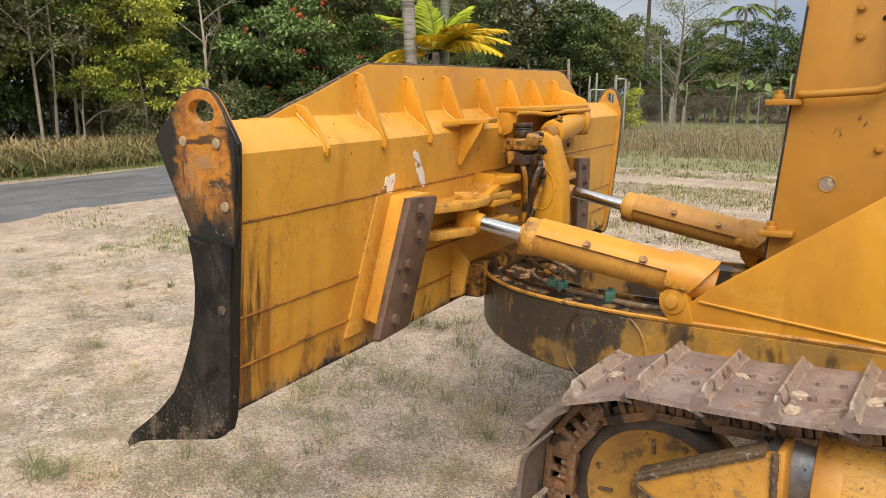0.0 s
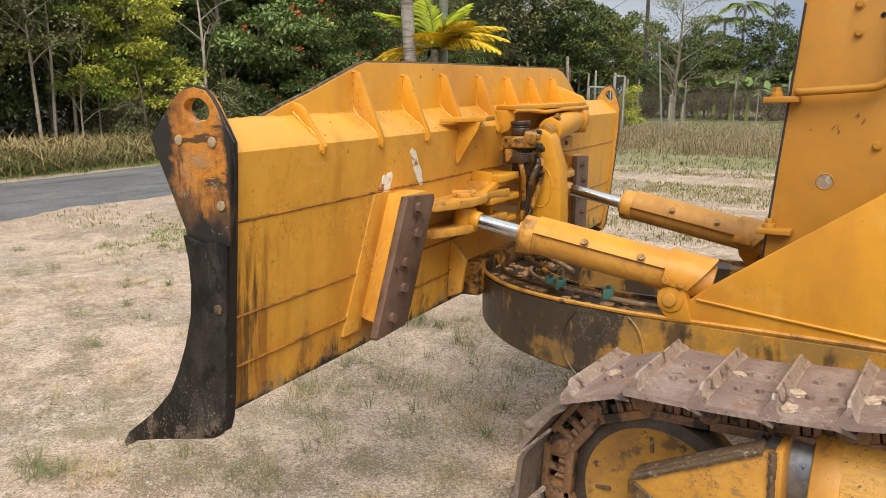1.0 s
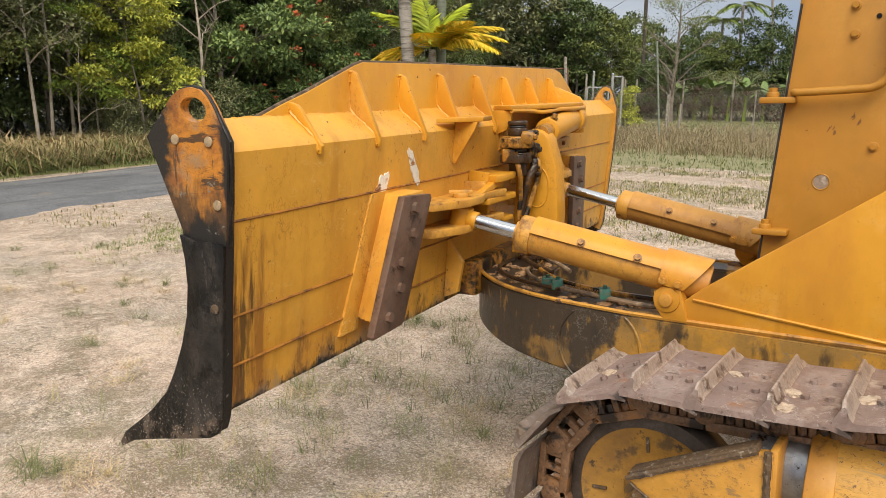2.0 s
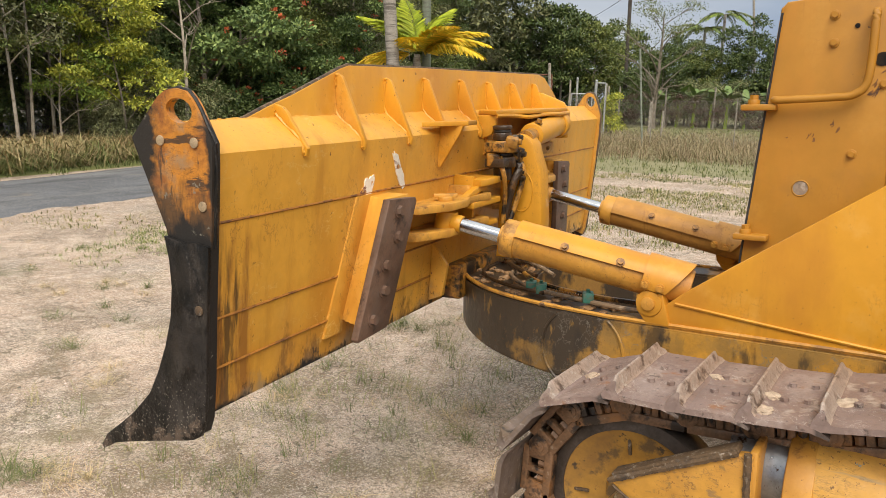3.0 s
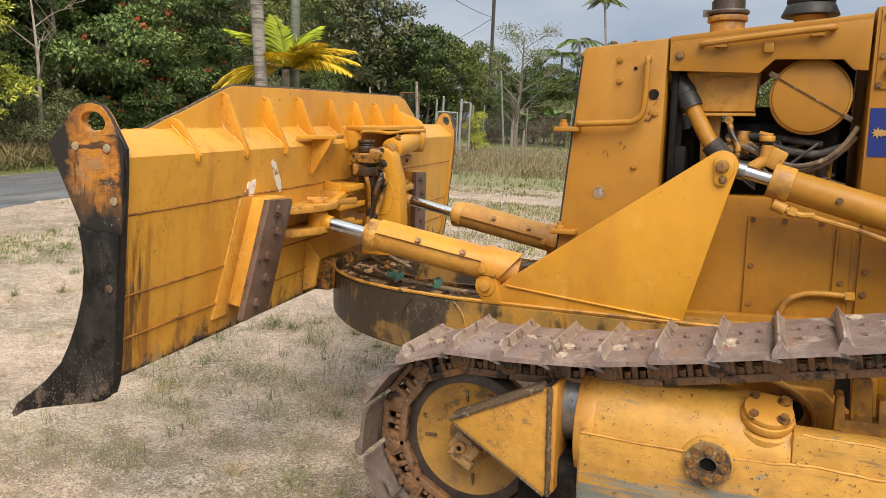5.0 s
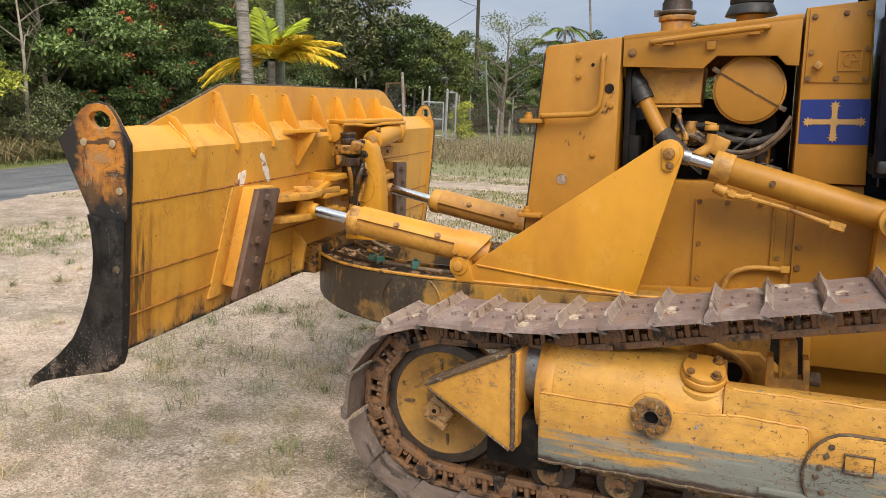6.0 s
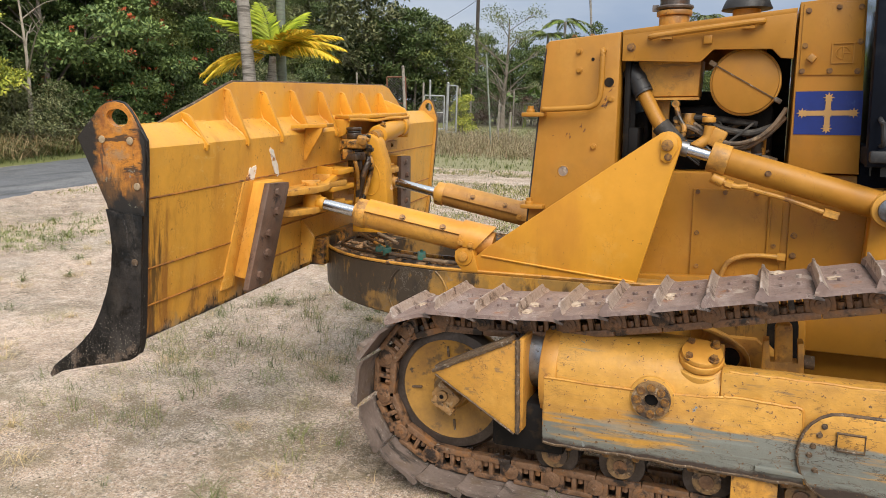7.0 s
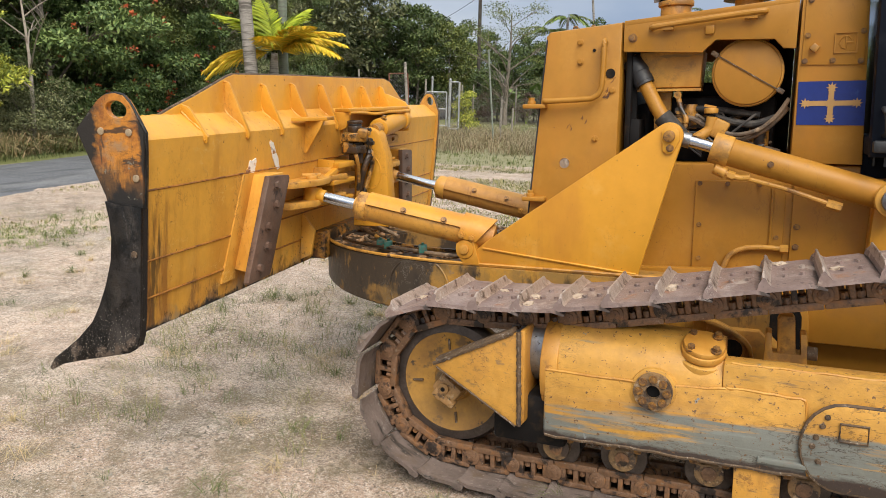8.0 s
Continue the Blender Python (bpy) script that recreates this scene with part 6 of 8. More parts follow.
for name_, pts_, z0, z1 in (("step_block", [(0.02, 1.53), (0.160, 1.49), (0.172, 1.52), (0.165, 1.70), (0.02, 1.73)], 1.358, 1.390),
                            ("step_plate", [(0.02, 1.40), (0.16, 1.42), (0.165, 1.70), (0.02, 1.72)], 1.268, 1.296),
                            ("step_plate", [(0.02, 1.30), (0.13, 1.33), (0.15, 1.70), (0.02, 1.72)], 1.165, 1.190)):
    bm = B()
    prism(bm, pts_, "z", z0, z1, bevel=0.005)
    part(name_, bm, m_paint, blade)
bm = B()
prism(bm, [(1.34, 1.318), (1.50, 1.362), (1.60, 1.362), (1.60, 1.335), (1.52, 1.335), (1.42, 1.312)], "x", 0.115, 0.150, bevel=0.004)
prism(bm, [(0.02, 1.165), (0.11, 1.18), (0.12, 1.40), (0.02, 1.41)], "y", 1.50, 1.53, bevel=0.004)
part("brace", bm, m_paint, blade)
# swivel
for z0, z1, r, mat_s in ((1.640, 1.660, 0.047, m_grease), (1.628, 1.640, 0.042, m_rubber), (1.590, 1.628, 0.045, m_grease), (1.535, 1.590, 0.078, m_greasy), (1.515, 1.535, 0.045, m_grease), (1.465, 1.515, 0.066, m_grease), (1.405, 1.465, 0.044, m_grease)):
    bm = B()
    cyl(bm, (0.15, 1.76, z0 - 0.04), (0.15, 1.76, z1 - 0.04), r, 24, bevel=0.006)
    if z0 in (1.535, 1.465):
        box(bm, (0.15, 1.72, (z0 + z1) / 2 - 0.04), (0.10, 0.12, z1 - z0 - 0.01), bevel=0.006)
    part("swivel_joint", bm, mat_s, blade)
for c, sz, rot in (((0.205, 1.745, 1.545), (0.06, 0.09, 0.05), (8, 12, 20)), ((0.20, 1.80, 1.485), (0.07, 0.05, 0.07), (-10, 8, -15)), ((0.13, 1.69, 1.47), (0.06, 0.07, 0.06), (15, 0, 30)), ((0.205, 1.79, 1.562), (0.035, 0.08, 0.026), (0, 20, 10))):
    bm = B()
    box(bm, c, sz, rot, bevel=0.010)
    hexbolt(bm, (c[0] + sz[0] * 0.5, c[1], c[2]), (1, 0, 0), 0.013, 0.014)
    part("swivel_yoke", bm, m_greasy, blade)
bm = B()
tube(bm, smooth_path([(0.18, 1.80, 1.46), (0.215, 1.81, 1.42), (0.20, 1.78, 1.36), (0.18, 1.77, 1.28), (0.16, 1.76, 1.18)], 6), 0.020, 10)
for z in (1.44, 1.41):
    box(bm, (0.21, 1.83, z - 0.03), (0.05, 0.06, 0.018), (20, 10, 20), bevel=0.003)
part("hydraulic_hose", bm, m_grease, blade)
bm = B()
tube(bm, smooth_path([(0.18, 1.83, 1.48), (0.23, 1.82, 1.42), (0.22, 1.83, 1.34), (0.19, 1.80, 1.22), (0.16, 1.76, 1.08)], 6), 0.014, 8)
tube(bm, smooth_path([(0.15, 1.70, 1.48), (0.19, 1.68, 1.40), (0.18, 1.72, 1.30), (0.16, 1.74, 1.16)], 6), 0.012, 8)
part("hydraulic_hose", bm, m_greasy, blade)
# tilt tower
bm = B()
out = []
for k in range(9):
    a = radians(180 - k * 22.5)
    out.append((0.185 + 0.085 * math.cos(a), 1.492 + 0.085 * math.sin(a)))
out += [(0.30, 1.40), (0.31, 1.15), (0.29, 0.96), (0.06, 0.96), (0.08, 1.25)]
prism(bm, out, "y", 1.87, 1.99, bevel=0.018)
tower = part("tilt_tower", bm, m_paint, blade, "thick yellow upright with a rounded top")
bm = B()
tube(bm, [(0.20 + 0.062 * math.cos(2 * math.pi * k / 28), 1.87, 1.30 + 0.10 * math.sin(2 * math.pi * k / 28)) for k in range(29)], 0.004, 6)
part("weld_ring", bm, m_paint, tower)
# tilt cylinder in its pocket
TILT_A, TILT_B = Vector((0.195, 2.02, 1.560)), Vector((0.135, 2.58, 1.600))
tilt_d = (TILT_B - TILT_A).normalized()
bm = B()
cyl(bm, TILT_A, TILT_B, 0.062, 32, bevel=0.008)
tc = part("tilt_cylinder", bm, m_paint, blade, "short yellow tilt cylinder under a shelf")
bm = B()
cyl(bm, TILT_B - 0.06 * tilt_d, TILT_B + 0.03 * tilt_d, 0.074, 32, bevel=0.008)
cyl(bm, TILT_B + Vector((0, 0.06, -0.08)), TILT_B + Vector((0, 0.06, 0.07)), 0.045, 20, bevel=0.006)
part("cylinder_head", bm, m_paint, tc)
bm = B()
cyl(bm, TILT_A - 0.12 * tilt_d, TILT_A + 0.01 * tilt_d, 0.040, 20)
part("rod_end", bm, m_greasy, tc)
bm = B()
hexbolt(bm, TILT_A + 0.03 * tilt_d + Vector((0.03, 0, 0.062)), (0.35, 0, 1), 0.014, 0.016)
part("port_plug", bm, m_greasy, tc)
bm = B()
prism(bm, [(-0.03, 1.88), (-0.03, 2.72), (0.12, 2.72), (0.165, 2.66), (0.178, 2.50), (0.172, 2.26), (0.183, 2.16), (0.172, 2.05), (0.140, 1.98), (0.134, 1.82), (0.125, 1.745), (0.09, 1.765), (0.04, 1.80)], "z", 1.668, 1.690, bevel=0.004)
canopy = part("cylinder_canopy", bm, m_paint, blade)
bm = B()
prism(bm, [(0.0, 1.668), (0.118, 1.668), (0.108, 1.62), (0.085, 1.575), (0.035, 1.555)], "y", 1.775, 1.797, bevel=0.005)
part("canopy_end", bm, m_paint, canopy)
bm = B()
prism(bm, [(-0.06, 1.78), (0.0, 1.775), (0.13, 1.72), (0.165, 1.67), (0.16, 1.60), (0.10, 1.53), (0.0, 1.52)], "y", 2.69, 2.72, bevel=0.006)
part("canopy_end", bm, m_paint, canopy)
bm = B()
tube(bm, smooth_path([(0.122, 1.755, 1.664), (0.132, 1.85, 1.664), (0.140, 1.98, 1.658), (0.170, 2.05, 1.652), (0.172, 2.26, 1.660), (0.190, 2.48, 1.660), (0.180, 2.64, 1.662)], 5), 0.010, 8)
part("canopy_lip", bm, m_paint, canopy)
bm = B()
prism(bm, [(0.012, 1.668), (0.050, 1.668), (0.058, 1.50), (0.012, 1.46)], "y", 1.80, 2.68)
part("pocket_wall", bm, m_paint_worn, blade)
bm = B()
box(bm, (0.085, 2.42, 1.47), (0.04, 0.38, 0.06), bevel=0.005)
keeper = part("keeper_plate", bm, m_paint_worn, blade)
for u in (2.28, 2.36, 2.50):
    bm = B()
    hexbolt(bm, (0.106, u, 1.47), (1, 0, 0), 0.010, 0.008)
    part("keeper_bolt", bm, m_bolt, keeper)
bm = B()
box(bm, (-0.03, 1.80, 0.90), (0.13, 0.55, 0.17), bevel=0.02)
part("ball_mount", bm, m_greasy, blade)
for u in (1.36, 2.44):
    bm = B()
    prism(bm, [(back(1.1), 1.12), (0.06, 1.02), (0.03, 0.88), (-0.04, 0.85)], "y", u - 0.012, u + 0.012, bevel=0.003)
    part("gusset", bm, m_blade, blade)

# ---- ground ----
m_ground = layered("sandy_soil", (0.43, 0.305, 0.222), 0.95, [
    dict(colour=(0.62, 0.46, 0.36), scale=0.42, lo=0.48, hi=0.60, amount=0.85),
    dict(colour=(0.31, 0.262, 0.222), scale=0.75, lo=0.51, hi=0.61, amount=0.8),
    dict(colour=(0.25, 0.170, 0.110), scale=1.1, lo=0.51, hi=0.58, amount=0.85),
    dict(colour=(0.20, 0.185, 0.090), scale=0.8, lo=0.54, hi=0.66, amount=0.6),
    dict(colour=(0.66, 0.52, 0.42), scale=2.6, lo=0.55, hi=0.62, amount=0.7),
    dict(colour=(0.23, 0.165, 0.112), scale=4.3, lo=0.52, hi=0.60, amount=0.7),
    dict(colour=(0.60, 0.47, 0.37), scale=7.5, lo=0.53, hi=0.59, amount=0.75),
    dict(colour=(0.17, 0.120, 0.082), scale=16, lo=0.55, hi=0.61, amount=0.7, where=1.6),
    dict(colour=(0.62, 0.51, 0.42), scale=50, lo=0.53, hi=0.57, amount=0.75), dict(colour=(0.20, 0.150, 0.115), scale=58, lo=0.535, hi=0.57, amount=0.8), dict(colour=(0.12, 0.092, 0.07), scale=62, lo=0.56, hi=0.60, amount=0.8, where=0.7),
    dict(colour=(0.70, 0.61, 0.52), scale=85, lo=0.60, hi=0.64, amount=0.9), dict(colour=(0.09, 0.072, 0.058), scale=95, lo=0.59, hi=0.63, amount=0.8),
    dict(colour=(0.15, 0.118, 0.094), scale=72, lo=0.52, hi=0.555, amount=0.75, where=1.1),
    dict(colour=(0.075, 0.058, 0.045), scale=150, lo=0.57, hi=0.60, amount=0.75, detail=3.0), dict(colour=(0.78, 0.70, 0.61), scale=165, lo=0.59, hi=0.62, amount=0.8, detail=3.0),
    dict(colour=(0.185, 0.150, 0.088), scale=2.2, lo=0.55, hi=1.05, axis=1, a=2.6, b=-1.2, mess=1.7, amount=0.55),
    dict(colour=(0.10, 0.082, 0.055), scale=24, lo=0.54, hi=0.60, amount=0.7, where=1.9),
    dict(colour=(0.17, 0.175, 0.065), scale=0.9, lo=0.50, hi=0.66, axis=1, a=14.6, b=17.5, mess=0.8, amount=0.75),
    dict(colour=(0.165, 0.18, 0.055), scale=0.5, lo=0.45, hi=0.6, axis=0, a=-13.6, b=-14.4, mess=0.25),
    dict(colour=(0.045, 0.034, 0.022), scale=1.5, lo=0.40, hi=0.7, axis=0, a=-15.8, b=-17.6, mess=0.5)],
    bump=1.0, bump_scale=46, vary=0.16, vary_scale=1.3)


def rise(x, y):
    """The soil under the machine lies a little higher towards its rear."""
    k = max(0.0, min(1.0, (x + 0.6) / 1.2))
    near = max(0.0, 1.0 - math.hypot(max(0.0, abs(x - 1.4) - 2.2), max(0.0, abs(y - 1.0) - 1.6)) / 3.0)
    return 0.034 * max(0.0, x) * k * near + 0.02 * near * k


def ground_z(x, y):
    r = math.hypot(x, y)
    f = 1.0 if r < 12 else max(0.0, 1 - (r - 12) / 10)
    return rise(x, y) + f * (0.020 * noise.noise(Vector((x * 0.7, y * 0.7, 0))) + 0.009 * noise.noise(Vector((x * 3.1, y * 3.1, 4))) + 0.004 * noise.noise(Vector((x * 9, y * 9, 8)))) - f * 0.004


def steps(lo, hi, fine_lo, fine_hi, fine, grow):
    out, s = [fine_lo], fine
    v = fine_lo
    while v < fine_hi:
        v += fine
        out.append(v)
    while v < hi:
        s *= grow
        v += s
        out.append(min(v, hi))
    v, s = fine_lo, fine
    while v > lo:
        s *= grow
        v -= s
        out.insert(0, max(v, lo))
    return out


gx = steps(-600, 600, -9.0, 4.0, 0.07, 1.25)
gy = steps(-600, 600, -3.5, 9.0, 0.07, 1.25)
gv = [(x, y, ground_z(x, y)) for y in gy for x in gx]
nx = len(gx)
gf = [(j * nx + i, j * nx + i + 1, (j + 1) * nx + i + 1, (j + 1) * nx + i) for j in range(len(gy) - 1) for i in range(nx - 1)]
me = bpy.data.meshes.new("ground")
me.from_pydata(gv, [], gf)
me.materials.append(m_ground)
me.polygons.foreach_set("use_smooth", [True] * len(me.polygons))
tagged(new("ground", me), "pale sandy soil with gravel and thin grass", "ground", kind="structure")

m_road = layered("worn_asphalt", (0.125, 0.129, 0.142), 0.85, [
    dict(colour=(0.20, 0.20, 0.205), scale=0.8, lo=0.5, hi=0.66, stretch=(1, 0.25, 1)), dict(colour=(0.26, 0.25, 0.23), scale=42, lo=0.56, hi=0.64, amount=0.8), dict(colour=(0.045, 0.045, 0.048), scale=30, lo=0.55, hi=0.63, amount=0.8), dict(colour=(0.055, 0.055, 0.06), scale=1.6, lo=0.52, hi=0.64, stretch=(1.5, 0.3, 1), amount=0.6),
    dict(colour=(0.24, 0.20, 0.16), scale=1.2, lo=0.62, hi=0.75, amount=0.7)], bump=0.5, bump_scale=80, vary=0.15, vary_scale=1.5)


ROAD_Y = [-60, 2, 6, 8, 12, 16, 20, 28, 38, 60, 80]
ROAD_NEAR = [-9.3, -9.5, -9.6, -9.75, -10.5, -11.05, -11.6, -12.4, -13.6, -19.0, -26.0]
ROAD_FAR = [-13.2, -13.4, -13.5, -13.65, -14.15, -14.75, -15.4, -16.4, -17.6, -23.0, -30.0]


def road_mid(y):
    return 0.5 * float(np.interp(y, ROAD_Y, ROAD_NEAR) + np.interp(y, ROAD_Y, ROAD_FAR))


def half_width(y, near=False):
    w = 0.5 * float(np.interp(y, ROAD_Y, ROAD_NEAR) - np.interp(y, ROAD_Y, ROAD_FAR))
    rough = 1.0 if near else 0.35
    return w + rough * (0.20 * noise.noise(Vector((y * 0.9, 0, 0))) + 0.12 * noise.noise(Vector((y * 3.1, 5, 0))))


rv, rf = [], []
ys = [-60 + 0.25 * i for i in range(540)]
for y in ys:
    c = road_mid(y)
    wl_, wr_ = half_width(y), half_width(y, True)
    for k in range(7):
        t = k / 6
        rv.append((c - wl_ + (wl_ + wr_) * t, y, (-0.004 if k in (0, 6) else 0.035 + 0.02 * math.sin(math.pi * t))))
for j in range(len(ys) - 1):
    for k in range(6):
        a = j * 7 + k
        rf.append((a, a + 1, a + 8, a + 7))
me = bpy.data.meshes.new("road")
me.from_pydata(rv, [], rf)
me.materials.append(m_road)
me.polygons.foreach_set("use_smooth", [True] * len(me.polygons))
tagged(new("road", me), "narrow grey asphalt road along the trees", "road", kind="structure")

# ---- plants ----
def foliage(name, col, island=0.48, rough=0.55, vary=0.12):
    m = layered(name, col, rough, [], bump=0.0, vary=vary, vary_scale=0.5, island=island)
    bsdf = m.node_tree.nodes["Principled BSDF"]
    bsdf.inputs["Specular IOR Level"].default_value = 0.3
    bsdf.inputs["Transmission Weight"].default_value = 0.0
    return m


m_leaf_dark = foliage("dark_green_leaves", (0.080, 0.115, 0.034))
m_leaf_tulip = foliage("glossy_green_leaves", (0.15, 0.22, 0.068))
m_leaf_mid = foliage("mid_green_leaves", (0.135, 0.165, 0.042))
m_leaf_grey = foliage("grey_green_leaves", (0.120, 0.130, 0.056))
m_leaf_yellow = foliage("yellow_green_leaves", (0.35, 0.38, 0.055))
m_leaf_bright = foliage("bright_green_leaves", (0.16, 0.23, 0.035))
m_flower = foliage("orange_flowers", (0.46, 0.115, 0.045), 0.3)
m_leaf_pale = foliage("pale_grey_green_leaves", (0.20, 0.215, 0.10))
m_frond = foliage("yellowing_palm_leaflets", (0.72, 0.53, 0.04), 0.35)
m_frond_green = foliage("yellow_green_palm_leaflets", (0.42, 0.50, 0.04), 0.3)
m_bark = layered("grey_bark", (0.20, 0.17, 0.135), 0.85, [dict(colour=(0.09, 0.075, 0.06), scale=7, lo=0.5, hi=0.65), dict(colour=(0.33, 0.31, 0.27), scale=12, lo=0.6, hi=0.7)], bump=0.5, bump_scale=30, vary=0.2, vary_scale=4)
m_bark_pale = layered("pale_bark", (0.38, 0.33, 0.27), 0.85, [dict(colour=(0.20, 0.16, 0.12), scale=8, lo=0.5, hi=0.66)], bump=0.4, bump_scale=30, vary=0.15, vary_scale=4)
m_palm_bark = layered("ringed_palm_bark", (0.31, 0.285, 0.255), 0.85, [
    dict(colour=(0.12, 0.105, 0.09), scale=5, lo=0.5, hi=0.62, stretch=(0.3, 0.3, 3.0)), dict(colour=(0.45, 0.44, 0.40), scale=16, lo=0.66, hi=0.70), dict(colour=(0.16, 0.12, 0.09), scale=3, lo=0.55, hi=0.7)], bump=0.4, bump_scale=25, vary=0.15, vary_scale=3)
m_palm_green = layered("grey_green_palm_bark", (0.21, 0.235, 0.19), 0.7, [dict(colour=(0.13, 0.13, 0.11), scale=5, lo=0.5, hi=0.66, stretch=(0.4, 0.4, 3.0))], bump=0.2, vary=0.12, vary_scale=3)
m_grass_dry = foliage("dry_grass", (0.50, 0.39, 0.21), 0.4, 0.8)
m_grass_green = foliage("green_grass", (0.135, 0.160, 0.052), 0.4, 0.7)
m_grass_mix = foliage("half_dry_grass", (0.28, 0.26, 0.11), 0.5, 0.8)
m_grass_verge = foliage("fresh_green_grass", (0.20, 0.235, 0.070), 0.4, 0.6)
m_grass_field = foliage("straw_brown_grass", (0.27, 0.225, 0.125), 0.5, 0.85)
m_grass_brown = foliage("brown_dead_grass", (0.225, 0.16, 0.10), 0.4, 0.85)


def mesh_arrays(name, verts, faces, material):
    """verts: (n, k, 3); faces: index tuples within each group of k."""
    n, k, _ = verts.shape
    me = bpy.data.meshes.new(name)
    me.vertices.add(n * k)
    me.vertices.foreach_set("co", verts.reshape(-1).astype(np.float32))
    size = len(faces[0])
    idx = (np.arange(n)[:, None, None] * k + np.array(faces)[None]).reshape(-1)
    me.loops.add(len(idx))
    me.loops.foreach_set("vertex_index", idx.astype(np.int32))
    nf = n * len(faces)
    me.polygons.add(nf)
    me.polygons.foreach_set("loop_start", (np.arange(nf) * size).astype(np.int32))
    me.polygons.foreach_set("loop_total", np.full(nf, size, dtype=np.int32))
    me.update(calc_edges=True)
    me.validate()
    me.materials.append(material)
    return me


def unit(a):
    return a / np.maximum(np.linalg.norm(a, axis=-1, keepdims=True), 1e-9)


def leaves(name, centres, radii, count, size, material, rng, droop=0.3, aspect=0.45, shell=0.7, dome=0.8, flat=0.7):
    """Small folded leaves in clumps: centres (m, 3), radii (m,)."""
    centres, radii = np.array(centres, float), np.array(radii, float)
    pick = rng.choice(len(centres), count, p=radii ** 2 / (radii ** 2).sum())
    d = unit(rng.normal(size=(count, 3)))
    d[:, 2] = np.where(rng.random(count) < dome, np.abs(d[:, 2]), d[:, 2])
    r = radii[pick] * (shell + (1 - shell) * rng.random(count)) * np.where(rng.random(count) < 0.25, 0.6, 1.0)
    pos = centres[pick] + d * r[:, None] * np.array([1, 1, flat])
    way = unit(d * 0.8 + rng.normal(size=(count, 3)) * 0.8 + np.array([0, 0, -droop]))
    side = unit(np.cross(way, d + rng.normal(size=(count, 3)) * 0.5 + np.array([0, 0, 0.8])))
    up = np.cross(side, way)
    s = size * (0.6 + 0.8 * rng.random(count))[:, None]
    v = np.stack([pos, pos + way * s * 0.5 + side * s * aspect * 0.5 + up * s * 0.08, pos + way * s, pos + way * s * 0.5 - side * s * aspect * 0.5 + up * s * 0.08], axis=1)
    return mesh_arrays(name, v, [(0, 1, 2), (0, 2, 3)], material)


def woody(name, height, spread, rng, material, base_r=0.12, limbs=7, bare=0.25, lean=0.3, twigs=3):
    """A tapered trunk with limbs; returns the mesh and the limb ends."""
    bm = B()
    lx, ly = rng.uniform(-lean, lean, 2)
    trunk = [(lx * t + 0.10 * math.sin(5 * t + lx * 9), ly * t + 0.10 * math.cos(4 * t + ly * 7) - 0.1, height * 0.9 * t - 0.1) for t in np.linspace(0, 1, 9)]
    tube(bm, trunk, [base_r * (1.25 if i == 0 else 1 - 0.82 * i / 8) for i in range(9)], 8)
    ends = [Vector(trunk[-1])]
    for k in range(limbs):
        t = bare + (1 - bare) * (k + rng.random()) / limbs
        i = min(7, int(t * 8))
        p = Vector(trunk[i]).lerp(Vector(trunk[i + 1]), t * 8 - i)
        a = k * 2.4 + rng.uniform(-0.5, 0.5)
        ln = spread * (1.05 - 0.55 * t) * rng.uniform(0.7, 1.2)
        q = p + Vector((math.cos(a) * ln * 0.5, math.sin(a) * ln * 0.5, ln * 0.35))
        e = p + Vector((math.cos(a) * ln, math.sin(a) * ln, ln * rng.uniform(0.3, 0.75)))
        r0 = base_r * (1 - 0.75 * t) * 0.6
        tube(bm, smooth_path([p, q, e], 3), [r0 * (1 - 0.14 * j) for j in range(7)], 6)
        ends += [q, e]
        for j in range(twigs):
            b = a + rng.uniform(-1.2, 1.2)
            s0 = q.lerp(e, rng.uniform(0.1, 0.9))
            e2 = s0 + Vector((math.cos(b), math.sin(b), rng.uniform(0.1, 0.8))) * ln * 0.45
            tube(bm, [s0, s0.lerp(e2, 0.5) + Vector((0, 0, 0.05)), e2], [r0 * 0.4, r0 * 0.3, r0 * 0.15], 5)
            ends.append(e2)
    return mesh_of(name, bm, material), ends


